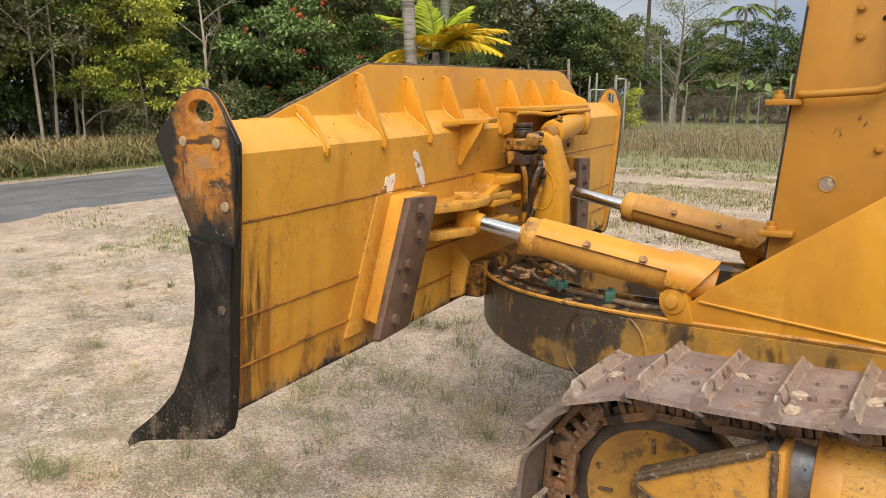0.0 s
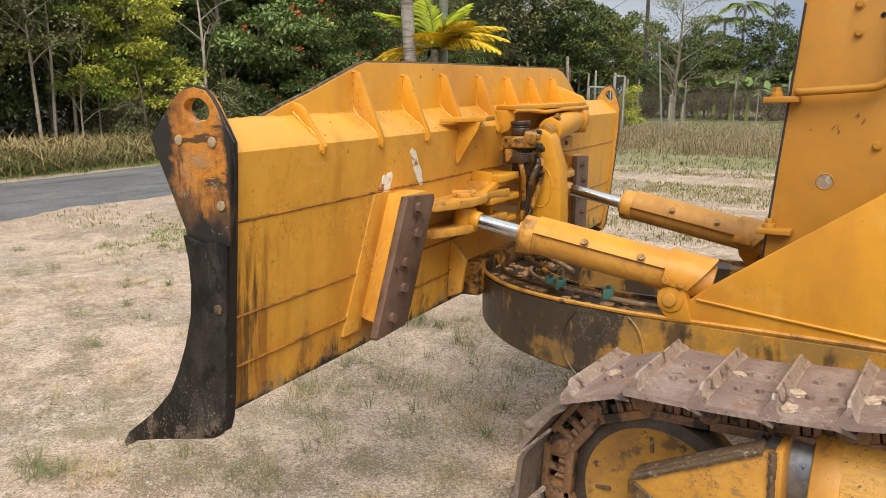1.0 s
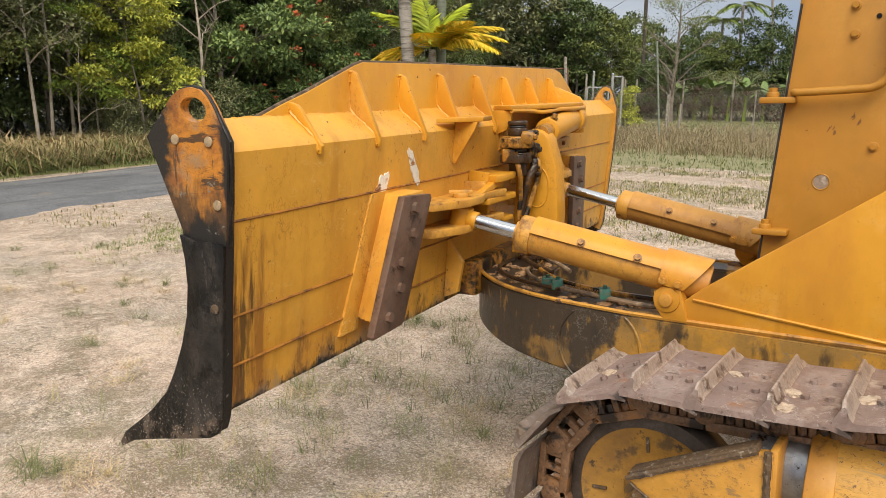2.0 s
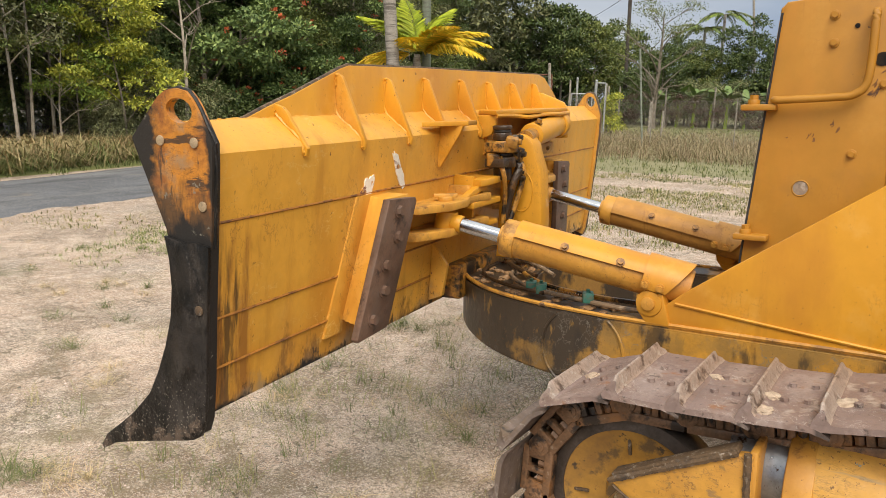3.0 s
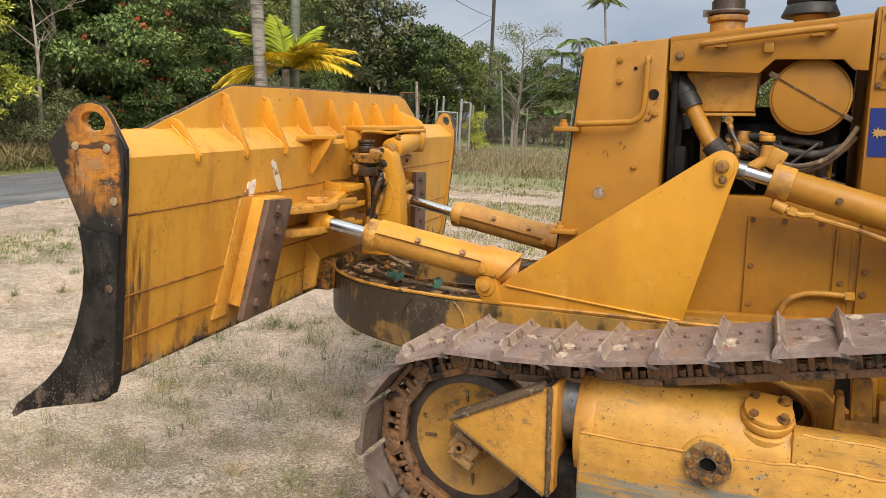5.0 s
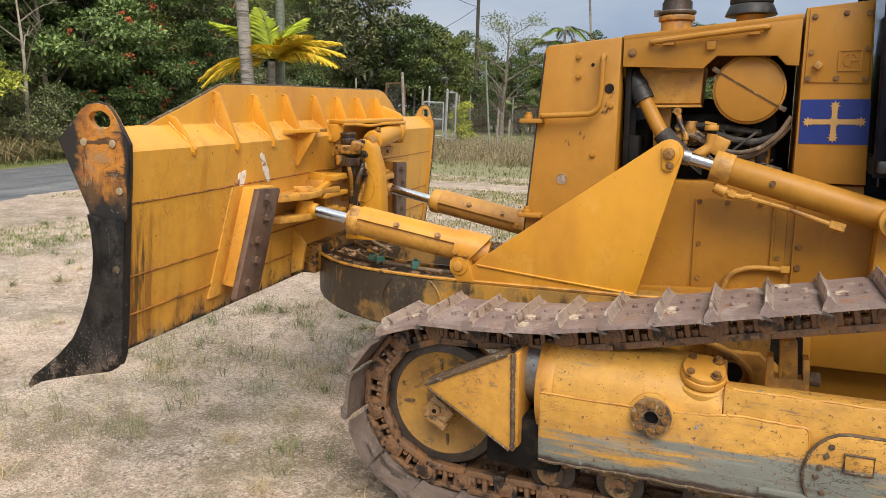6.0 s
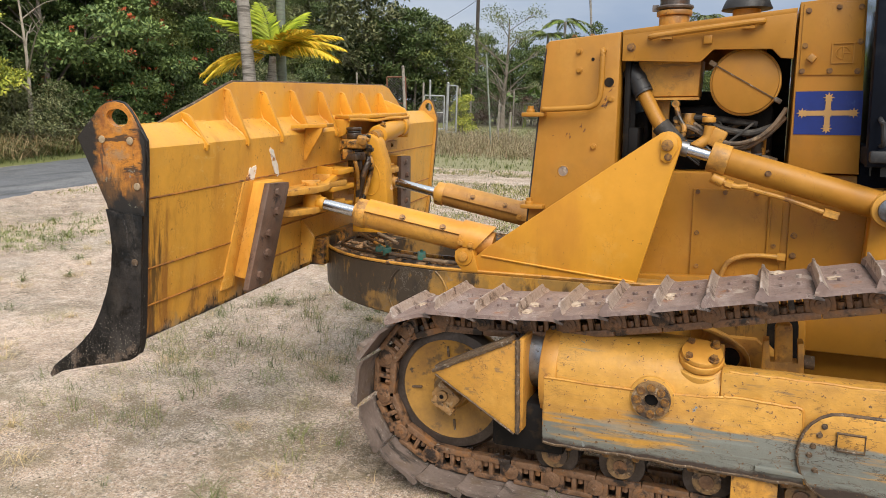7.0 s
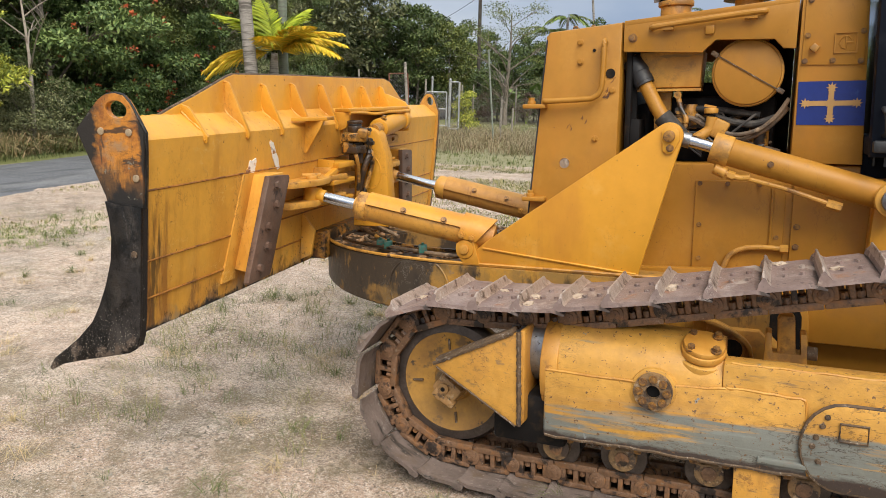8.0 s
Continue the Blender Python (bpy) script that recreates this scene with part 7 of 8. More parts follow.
def make_tree(name, label, height, spread, count, size, leaf_mat, seed, bark=None, base_r=0.12, limbs=8, bare=0.2, clump=0.62, extra=(), low=0, twigs=3, flowers=0, droop=0.3, category="tree", flat=0.7):
    rng = np.random.default_rng(seed)
    me, ends = woody(name + "_trunk", height, spread, rng, bark or m_bark, base_r, limbs, bare, twigs=twigs)
    ob = tagged(new(name), label, category, {"tree": "trees of the roadside wood", "shrub": "roadside shrubs"}.get(category, ""))
    t = new("trunk", me)
    t.parent = ob
    c = [tuple(e) for e in ends]
    rr = [clump * rng.uniform(0.6, 1.25) for _ in c]
    for k in range(low):
        a, d = rng.uniform(0, 6.28), spread * rng.uniform(0.3, 1.0)
        c.append((d * math.cos(a), d * math.sin(a), height * rng.uniform(0.08, 0.45)))
        rr.append(clump * rng.uniform(0.7, 1.3))
    if count:
        crown = new("crown", leaves(name + "_crown", c, rr, count, size, leaf_mat, rng, droop, flat=flat))
        crown.parent = ob
    if flowers:
        sel = []
        for i in rng.choice(len(c), 110):
            x, y, z = c[i]
            k = max(0.3, math.hypot(x, y))
            sel.append((x + x / k * rr[i] * rng.uniform(0.7, 1.1) + rng.uniform(-0.3, 0.3), y + y / k * rr[i] * rng.uniform(0.7, 1.1) + rng.uniform(-0.3, 0.3), z + rr[i] * rng.uniform(0.2, 0.7)))
        fl = new("blossom", leaves(name + "_blossom", sel, [0.09] * len(sel), flowers, 0.085, m_flower, rng, -0.5, 0.8, 0.3))
        fl.parent = ob
    return ob


def place(x, y, s=1.0, turn=0.0, sz=None):
    return pose(x, y, 0.0, 0, 0, turn) @ Matrix.Diagonal((s, s, sz or s, 1))


wood_rng = random.Random(21)
flamboyant = make_tree("tulip_tree", "broad dark green tree with orange flower clusters at the roadside", 7.6, 3.1, 34000, 0.15, m_leaf_tulip, 1, clump=0.60, low=24, flowers=1500, limbs=12, bare=0.06, twigs=2, flat=0.55)
forest_a = make_tree("forest_tree", "tall dark green forest tree", 10.0, 3.0, 21000, 0.13, m_leaf_dark, 2, clump=0.66, low=10, limbs=13, base_r=0.13, twigs=2, flat=0.6)
forest_b = make_tree("forest_tree", "tall grey-green forest tree", 10.5, 2.8, 20000, 0.11, m_leaf_grey, 3, clump=0.66, low=10, limbs=13, base_r=0.12, twigs=5)
forest_c = make_tree("forest_tree", "mid-green leafy forest tree", 9.0, 3.0, 21000, 0.125, m_leaf_mid, 4, clump=0.64, low=10, limbs=13, twigs=2, flat=0.6)
far_a = make_tree("forest_tree", "dense dark tree deep in the wood", 10.0, 3.2, 6500, 0.30, m_leaf_dark, 22, clump=1.0, low=14, limbs=12, base_r=0.15)
far_b = make_tree("forest_tree", "dense grey-green tree deep in the wood", 10.0, 3.0, 6500, 0.28, m_leaf_grey, 23, clump=0.95, low=14, limbs=12, base_r=0.14)
far_c = make_tree("forest_tree", "dense mid-green tree deep in the wood", 9.5, 3.2, 6500, 0.30, m_leaf_mid, 24, clump=1.0, low=14, limbs=12)
slim = make_tree("slim_tree", "slim pale-stemmed tree with thin foliage", 8.5, 1.7, 5200, 0.10, m_leaf_grey, 5, bark=m_bark_pale, base_r=0.048, limbs=13, bare=0.28, clump=0.42, twigs=4)
bright = make_tree("yellow_leaved_tree", "small tree with yellow-green leaves at the forest edge", 4.6, 1.4, 7000, 0.11, m_leaf_yellow, 6, base_r=0.04, limbs=11, bare=0.22, clump=0.33, twigs=2, flat=0.5)
bright_b = make_tree("yellow_leaved_tree", "small tree with bright green leaves at the forest edge", 4.8, 1.8, 6000, 0.11, m_leaf_bright, 7, base_r=0.04, limbs=11, bare=0.25, clump=0.4)
shrub = make_tree("shrub", "dense grey-green roadside shrub", 2.3, 1.3, 6500, 0.08, m_leaf_pale, 8, base_r=0.04, limbs=9, bare=0.02, clump=0.5, low=8, category="shrub")
shrub_b = make_tree("shrub", "dense dark green roadside shrub", 2.6, 1.4, 5200, 0.13, m_leaf_dark, 9, base_r=0.04, limbs=9, bare=0.02, clump=0.55, low=9, category="shrub")
bare = make_tree("bare_tree", "pale leafless tree with crooked limbs", 6.5, 2.6, 0, 0.1, m_leaf_mid, 10, bark=m_bark_pale, base_r=0.075, limbs=8, bare=0.25, twigs=5)


def edge(y):
    return road_mid(y) - 4.2


# the masters stand in the wood themselves
flamboyant.matrix_basis = place(-18.0, 16.3, 1.0, 40)
forest_a.matrix_basis = place(-20.5, 4.0, 1.05, 0)
forest_b.matrix_basis = place(-19.2, 27.0, 1.0, 0)
forest_c.matrix_basis = place(-20.5, 11.0, 1.0, 0)
far_a.matrix_basis = place(-24.0, 7.5, 1.0, 0)
far_b.matrix_basis = place(-24.0, 15.0, 1.0, 0)
far_c.matrix_basis = place(-23.5, 20.5, 1.0, 0)
slim.matrix_basis = place(-16.9, 9.2, 1.0, 20)
bright.matrix_basis = place(-16.2, 11.7, 0.95, 0)
bright_b.matrix_basis = place(-17.0, 11.0, 0.75, 0)
shrub.matrix_basis = place(-17.0, 13.4, 1.0, 0)
shrub_b.matrix_basis = place(-17.6, 14.6, 1.0, 0)
bare.matrix_basis = place(-16.0, 13.7, 0.95, 200)
copy_thing(flamboyant, place(-18.4, 20.4, 1.0, 130))
copy_thing(flamboyant, place(-18.3, 18.4, 0.8, 250, 0.75))
copy_thing(flamboyant, place(-19.4, 23.6, 0.95, 300))
copy_thing(slim, place(-17.1, 9.7, 0.95, 170))
copy_thing(slim, place(-17.3, 7.4, 1.0, 80))
copy_thing(slim, place(-17.8, 11.0, 1.05, 280))
copy_thing(slim, place(-17.4, 5.6, 1.1, 10))
copy_thing(bright, place(-17.0, 12.3, 1.0, 110))
copy_thing(bright_b, place(-16.4, 4.0, 1.05, 60))
copy_thing(bare, place(-16.8, 10.3, 0.5, 40))
for x, y, s, ob in ((-16.3, 13.6, 0.75, shrub), (-16.5, 15.0, 0.8, shrub), (-16.4, 11.4, 0.6, shrub), (-17.0, 21.8, 1.1, shrub_b), (-17.6, 24.5, 0.9, shrub), (-16.6, 17.2, 0.55, shrub_b), (-17.8, 26.5, 1.2, shrub), (-17.9, 29.0, 1.1, shrub_b), (-18.4, 32.0, 1.2, shrub),
                    (-19.2, 35.5, 1.2, shrub_b), (-17.3, 12.2, 0.7, shrub), (-17.3, 6.4, 0.8, shrub), (-16.9, 1.5, 1.0, shrub_b), (-17.0, -2.5, 1.1, shrub)):
    copy_thing(ob, place(x, y, s, wood_rng.uniform(0, 360)))
for x, y, s in ((-19.0, 6.6, 0.75), (-18.9, 8.9, 0.7), (-19.2, 2.2, 0.8), (-18.7, 13.2, 0.7), (-19.4, 17.2, 0.85), (-20.4, 22.0, 0.9), (-18.6, -0.8, 0.8), (-18.8, 10.9, 0.62)):
    copy_thing(wood_rng.choice((forest_a, forest_b, forest_c)), place(x, y, s, wood_rng.uniform(0, 360)))
for i in range(22):
    y = -6 + 2.0 * i
    copy_thing(wood_rng.choice((shrub, shrub_b)), place(edge(y) - 3.4 + wood_rng.uniform(-0.7, 0.7), y, wood_rng.uniform(1.0, 1.5), wood_rng.uniform(0, 360)))
for row, gap, hh in ((2.8, 3.6, 0.82), (6.2, 3.6, 1.0), (10.5, 4.4, 1.15), (16.0, 5.5, 1.3)):
    y = -16.0 + row
    while y < 66:
        x = edge(y) - row + wood_rng.uniform(-0.8, 0.8)
        if not (row < 4 and 5 < y < 24):
            ob = wood_rng.choice((forest_a, forest_b, forest_c) if row < 4 else (far_a, far_b, far_c))
            s = hh * wood_rng.uniform(0.85, 1.15)
            copy_thing(ob, place(x, y, s * 0.95, wood_rng.uniform(0, 360), s * wood_rng.uniform(0.9, 1.1)))
        y += gap * wood_rng.uniform(0.75, 1.2)
# tall trees where the road bends away
for x, y, s in ((-26.0, 44.0, 1.25), (-25.5, 49.0, 1.3), (-28.0, 54.0, 1.35), (-23.5, 55.5, 1.15), (-31.0, 47.0, 1.3), (-21.8, 57.0, 0.98), (-19.5, 56.0, 0.86), (-17.2, 57.0, 0.80)):
    copy_thing(wood_rng.choice((far_a, far_b, far_c)), place(x, y, s, wood_rng.uniform(0, 360)))
# wood behind the fenced yard
for x, y, s in ((-33, 64, 1.0), (-29, 67, 0.95), (-25.5, 62, 0.92), (-22.5, 60, 0.80), (-20.5, 58, 0.74), (-18.0, 61, 0.78), (-15.5, 59, 0.66), (-13.3, 61, 0.60), (-11.0, 58, 0.62), (-8.2, 57, 0.66), (-5.6, 57, 0.74), (-3.0, 58, 0.66),
                (-2.5, 66, 0.66), (0, 64, 0.70), (3, 67, 0.70), (6, 64, 0.75), (9.5, 68, 0.72), (13, 66, 0.75), (17, 69, 0.8), (21, 66, 0.8), (26, 68, 0.85), (-24, 72, 1.05), (-19, 74, 0.95), (-14, 75, 0.8), (31, 66, 0.9), (37, 64, 0.9), (43, 60, 0.95)):
    ob = wood_rng.choice((far_a, far_c, far_c, far_a) if -12 < x < 8 else (far_a, far_b, far_c, far_b))
    copy_thing(ob, place(x, y, s, wood_rng.uniform(0, 360), s * wood_rng.uniform(0.92, 1.05)))
for i in range(14):
    x = -13.0 + 1.5 * i + wood_rng.uniform(-0.4, 0.4)
    copy_thing(wood_rng.choice((far_a, far_c)), place(x, 55.0 + wood_rng.uniform(-1.0, 1.5), wood_rng.uniform(0.42, 0.58), wood_rng.uniform(0, 360)))
for i in range(26):
    x = -13.5 + 1.35 * i + wood_rng.uniform(-0.4, 0.4)
    copy_thing(wood_rng.choice((shrub, shrub_b, shrub)), place(x, 53.5 + wood_rng.uniform(-1.5, 1.5), wood_rng.uniform(0.8, 1.4), wood_rng.uniform(0, 360)))
# thin, half-bare tree behind the fence
sparse = make_tree("sparse_tree", "pale open tree with few leaves behind the fence", 7.6, 3.4, 4200, 0.11, m_leaf_mid, 14, bark=m_bark, base_r=0.17, limbs=9, bare=0.35, clump=0.7, twigs=5)
sparse.matrix_basis = place(-10.0, 46.5, 1.05, 120)
twig_rng = random.Random(12)
bm = B()
for k in range(16):
    a, el, ln = twig_rng.uniform(0, 6.28), twig_rng.uniform(0.2, 1.2), twig_rng.uniform(1.6, 3.2)
    z0 = twig_rng.uniform(1.3, 2.4)
    d = Vector((math.cos(a) * math.cos(el), math.sin(a) * math.cos(el), math.sin(el)))
    tube(bm, [Vector((0, 0, z0)), Vector((0, 0, z0)) + d * ln * 0.5 + Vector((0, 0, 0.08)), Vector((0, 0, z0)) + d * ln], [0.04, 0.026, 0.010], 5)
tw = new("twigs", mesh_of("sparse_tree_twigs", bm, m_bark))
tw.parent = sparse
bushy = make_tree("shrub", "upright yellow-green shrub beside the gate", 1.9, 0.40, 4200, 0.10, m_leaf_yellow, 15, base_r=0.03, limbs=9, bare=0.02, clump=0.34, low=8, category="shrub")
bushy.matrix_basis = place(-10.3, 37.4, 1.12, 0)


# palms
def frond(length, rng, droop, material_main, leaflet=0.34, n=46):
    """One feather leaf along x, drooping, as arrays of leaflets."""
    t = np.repeat(np.linspace(0.12, 1.0, n), 2)
    sgn = np.tile([1.0, -1.0], n)
    cx = length * t
    cz = length * (0.42 * t - droop * t ** 2.0)
    base = np.stack([cx, np.zeros_like(cx), cz], 1)
    dx = np.stack([np.full_like(t, length), np.zeros_like(t), length * (0.42 - 2 * droop * t)], 1)
    dx = unit(dx)
    ln = leaflet * (0.35 + np.sin(np.pi * np.clip(t, 0, 1) ** 0.8) * 0.9) * (0.8 + 0.4 * rng.random(len(t)))
    way = unit(dx * 0.75 + np.stack([np.zeros_like(t), sgn * (0.75 + 0.2 * rng.random(len(t))), -0.45 + 0.7 * rng.random(len(t)) - 0.3], 1))
    wid = np.cross(way, np.array([0, 0, 1.0]))
    wid = unit(wid) * 0.027
    tip = base + way * ln[:, None] + np.array([0, 0, -0.10]) * ln[:, None]
    mid = base + way * ln[:, None] * 0.5
    return np.stack([base, mid + wid, tip, mid - wid], 1)


def crown_of(parent, top, count, length, rng, mats, leaflet, lift=0.2):
    for k in range(count):
        a = 2 * math.pi * k / count + rng.uniform(-0.2, 0.2)
        dr = rng.uniform(0.45, 0.95)
        arr = frond(length * rng.uniform(0.85, 1.1), rng, dr, None, leaflet)
        me = mesh_arrays("frond", arr, [(0, 1, 2), (0, 2, 3)], mats[k % len(mats)])
        ob = new("frond", me)
        ob.parent = parent
        ob.matrix_basis = Matrix.Translation(top) @ Matrix.Rotation(a, 4, "Z") @ Matrix.Rotation(-rng.uniform(-0.1, lift), 4, "Y")


def palm(name, label, height, r, mat_t, x, y, lean, crown, seed, rings=True):
    rng = np.random.default_rng(seed)
    bm = B()
    n = int(height / 0.11)
    pts, rad = [], []
    for i in range(n + 1):
        t = i / n
        pts.append((lean[0] * t, lean[1] * t, height * t - 0.05))
        rad.append(r * (1.25 - 0.3 * min(1, t * 4) - 0.12 * t) * (1.035 if rings and i % 2 else 1.0))
    tube(bm, pts, rad, 16)
    ob = tagged(new(name), label, "palm", "tall palms")
    ob.matrix_basis = place(x, y)
    t = new("trunk", mesh_of(name + "_trunk", bm, mat_t))
    t.parent = ob
    crown_of(ob, Vector((lean[0], lean[1], height - 0.1)), crown[0], crown[1], rng, crown[2], crown[3])
    return ob


palm("royal_palm", "tall palm with a grey ringed trunk", 8.6, 0.215, m_palm_bark, -11.72, 18.2, (-0.62, 0.0), (11, 2.6, (m_frond_green, m_leaf_bright), 0.5), 31)
palm("royal_palm", "tall palm with a smooth grey-green trunk", 9.2, 0.165, m_palm_green, -11.95, 20.4, (-0.05, 0.0), (11, 2.6, (m_leaf_bright, m_frond_green), 0.5), 32)
young = tagged(new("young_palm"), "short palm with yellowing fronds", "palm")
young.matrix_basis = place(-11.85, 19.5)
bm = B()
tube(bm, [(0.03, 0, -0.05), (0.02, 0, 0.8), (0.0, 0, 1.9), (0.02, 0, 2.6), (0.05, 0, 3.05)], [0.23, 0.20, 0.17, 0.14, 0.10], 14)
t = new("trunk", mesh_of("young_palm_trunk", bm, m_palm_bark))
t.parent = young
yrng = np.random.default_rng(5)
for a, tilt, ln, dr, mt in ((188, 12, 2.3, 0.85, m_frond), (200, 4, 2.1, 0.80, m_frond), (168, 44, 2.4, 0.62, m_frond_green), (150, 58, 2.3, 0.60, m_frond_green), (5, 30, 2.3, 0.80, m_frond), (350, 20, 2.4, 0.78, m_frond), (22, 38, 2.2, 0.74, m_frond), (140, 66, 2.2, 0.55, m_frond_green), (60, 62, 2.0, 0.6, m_frond_green),
                            (330, 40, 2.2, 0.75, m_frond), (215, 50, 2.1, 0.7, m_frond_green), (100, 40, 2.1, 0.7, m_frond_green), (290, 30, 2.1, 0.8, m_frond)):
    arr = frond(ln, yrng, dr, None, 0.56, 130)
    ob = new("frond", mesh_arrays("frond", arr, [(0, 1, 2), (0, 2, 3)], mt))
    ob.parent = young
    ob.matrix_basis = Matrix.Translation((0.05, 0, 2.92)) @ Matrix.Rotation(radians(a), 4, "Z") @ Matrix.Rotation(-radians(tilt), 4, "Y")
bm = B()
for k in range(60):
    a, d = yrng.uniform(0, 6.28), yrng.uniform(0.17, 0.24)
    z1, z0 = yrng.uniform(1.2, 2.5), yrng.uniform(0.0, 1.0)
    tube(bm, [(d * math.cos(a), d * math.sin(a), z1), (d * 1.1 * math.cos(a + 0.1), d * 1.1 * math.sin(a + 0.1), (z0 + z1) / 2), (d * 1.05 * math.cos(a + 0.2), d * 1.05 * math.sin(a + 0.2), z0)], 0.008, 4)
t = new("dry_vine", mesh_of("dry_vine", bm, m_bark))
t.parent = young
# far palms and broad-leaved plants behind the fence
palm("slender_palm", "thin far palm with a bare stem", 13.0, 0.12, m_palm_bark, -6.2, 70.0, (-1.3, 0.0), (9, 2.0, (m_leaf_mid,), 0.45), 33, False)
palm("slender_palm", "thin far palm with a bare stem", 10.5, 0.13, m_palm_bark, 2.9, 78.0, (0.2, 0.0), (10, 2.4, (m_leaf_mid,), 0.45), 34, False)
palm("slender_palm", "thin far palm with a bare stem", 8.6, 0.13, m_palm_bark, -8.6, 63.0, (0.1, 0.0), (10, 2.4, (m_leaf_mid, m_leaf_bright), 0.45), 35, False)
palm("slender_palm", "thin far palm with a bare stem", 7.6, 0.13, m_palm_bark, -10.2, 63.5, (0.2, 0.0), (10, 2.4, (m_leaf_mid, m_leaf_bright), 0.45), 36, False)


m_banana = layered("banana_leaf", (0.13, 0.20, 0.045), 0.5, [dict(colour=(0.24, 0.26, 0.06), scale=3, lo=0.55, hi=0.7), dict(colour=(0.07, 0.12, 0.03), scale=2, lo=0.5, hi=0.65)], bump=0.1, vary=0.2, vary_scale=2, shift=True)


def banana(x, y, s, seed):
    rng = np.random.default_rng(seed)
    ob = tagged(new("banana_plant"), "broad-leaved banana plant behind the fence", "plant", "banana plants behind the fence")
    ob.matrix_basis = place(x, y, s)
    bm = B()
    tube(bm, [(0, 0, -0.05), (0.03, 0, 0.9), (0.05, 0, 1.8)], [0.13, 0.10, 0.06], 10)
    t = new("stem", mesh_of("banana_stem", bm, m_leaf_bright))
    t.parent = ob
    for k in range(9):
        bm = B()
        ln, wd, dr = rng.uniform(1.1, 1.7), rng.uniform(0.20, 0.28), rng.uniform(0.3, 0.9)
        rows_ = []
        for i in range(9):
            u = i / 8
            wv = wd * math.sin(math.pi * min(1, u * 0.9 + 0.08)) ** 0.6
            z = ln * (0.75 * u - dr * u * u)
            rows_.append([bm.verts.new((ln * u, -wv, z + 0.05 + 0.02 * (i % 2))), bm.verts.new((ln * u, 0, z)), bm.verts.new((ln * u, wv, z + 0.05 - 0.02 * (i % 2)))])
        for p, q in zip(rows_, rows_[1:]):
            for j in range(2):
                bm.faces.new((p[j], p[j + 1], q[j + 1], q[j]))
        lf = new("leaf", mesh_of("banana_leaf", bm, m_banana))
        lf.parent = ob
        lf.matrix_basis = Matrix.Translation((0.05, 0, 1.75)) @ Matrix.Rotation(k * 2.4, 4, "Z") @ Matrix.Rotation(-rng.uniform(0.0, 0.7), 4, "Y")


for x, y, s, sd in ((-9.3, 50.5, 0.95, 1), (-8.2, 50.2, 1.0, 2), (-7.2, 50.5, 0.9, 3), (-6.2, 50.6, 1.0, 4), (-5.1, 50.8, 0.85, 5), (-3.6, 50.5, 1.0, 6), (-10.3, 50.6, 0.85, 7)):
    banana(x, y, s, sd)


# ---- grass, litter and stones ----
def blades(name, label, pts, height, width, material, seed, bend=0.5, lie=0.0):
    """Bent grass blades at pts (n, 3) as one sheet of stuff."""
    rng = np.random.default_rng(seed)
    n = len(pts)
    a = rng.uniform(0, 2 * np.pi, n)
    d = np.stack([np.cos(a), np.sin(a), np.zeros(n)], 1)
    side = np.stack([-np.sin(a), np.cos(a), np.zeros(n)], 1)
    h = height * (0.45 + 0.85 * rng.random(n))[:, None]
    b = bend * (0.3 + rng.random(n))[:, None]
    z = np.array([0, 0, 1.0]) * (1 - lie)
    w = width * (0.6 + 0.8 * rng.random(n))[:, None]
    p1 = pts + h * (0.55 * z + 0.30 * b * d + lie * 0.6 * d)
    p2 = pts + h * ((1.0 - 0.35 * b) * z + 1.0 * b * d + lie * d)
    v = np.stack([pts - side * w, pts + side * w, p1 + side * w * 0.8, p1 - side * w * 0.8, p2], 1)
    me = mesh_arrays(name, v, [(0, 1, 2), (0, 2, 3), (3, 2, 4)], material)
    return tagged(new(name, me), label, "grass", kind="stuff")


def scatter(n, x0, x1, y0, y1, seed, keep=None, spread=0.0, tuft=1):
    rng = np.random.default_rng(seed)
    xs, ys_ = rng.uniform(x0, x1, n), rng.uniform(y0, y1, n)
    if keep is not None:
        k = np.array([keep(x, y) for x, y in zip(xs, ys_)]) > rng.random(n)
        xs, ys_ = xs[k], ys_[k]
    if tuft > 1:
        m = len(xs)
        s = spread * (0.4 + rng.random(m))
        xs = np.repeat(xs, tuft) + rng.normal(size=m * tuft) * np.repeat(s, tuft)
        ys_ = np.repeat(ys_, tuft) + rng.normal(size=m * tuft) * np.repeat(s, tuft)
    zs = np.array([ground_z(x, y) for x, y in zip(xs, ys_)])
    return np.stack([xs, ys_, zs - 0.004], 1)


def patchy(scale, lo, hi, off):
    def f(x, y):
        v = noise.noise(Vector((x * scale + off, y * scale, off))) * 0.5 + 0.5
        return max(0.0, min(1.0, (v - lo) / (hi - lo)))
    return f


def off_road(x, y):
    return 1.0 if abs(x - road_mid(y)) > 2.2 else 0.0


def verge(x, y):
    d = edge(y) + 1.3 - x
    return 1.0 if 0 < d < 2.8 else 0.0


def verge_low(x, y):
    d = (road_mid(y) - 2.0) - x
    return 1.0 if 0 < d < 2.4 else 0.0


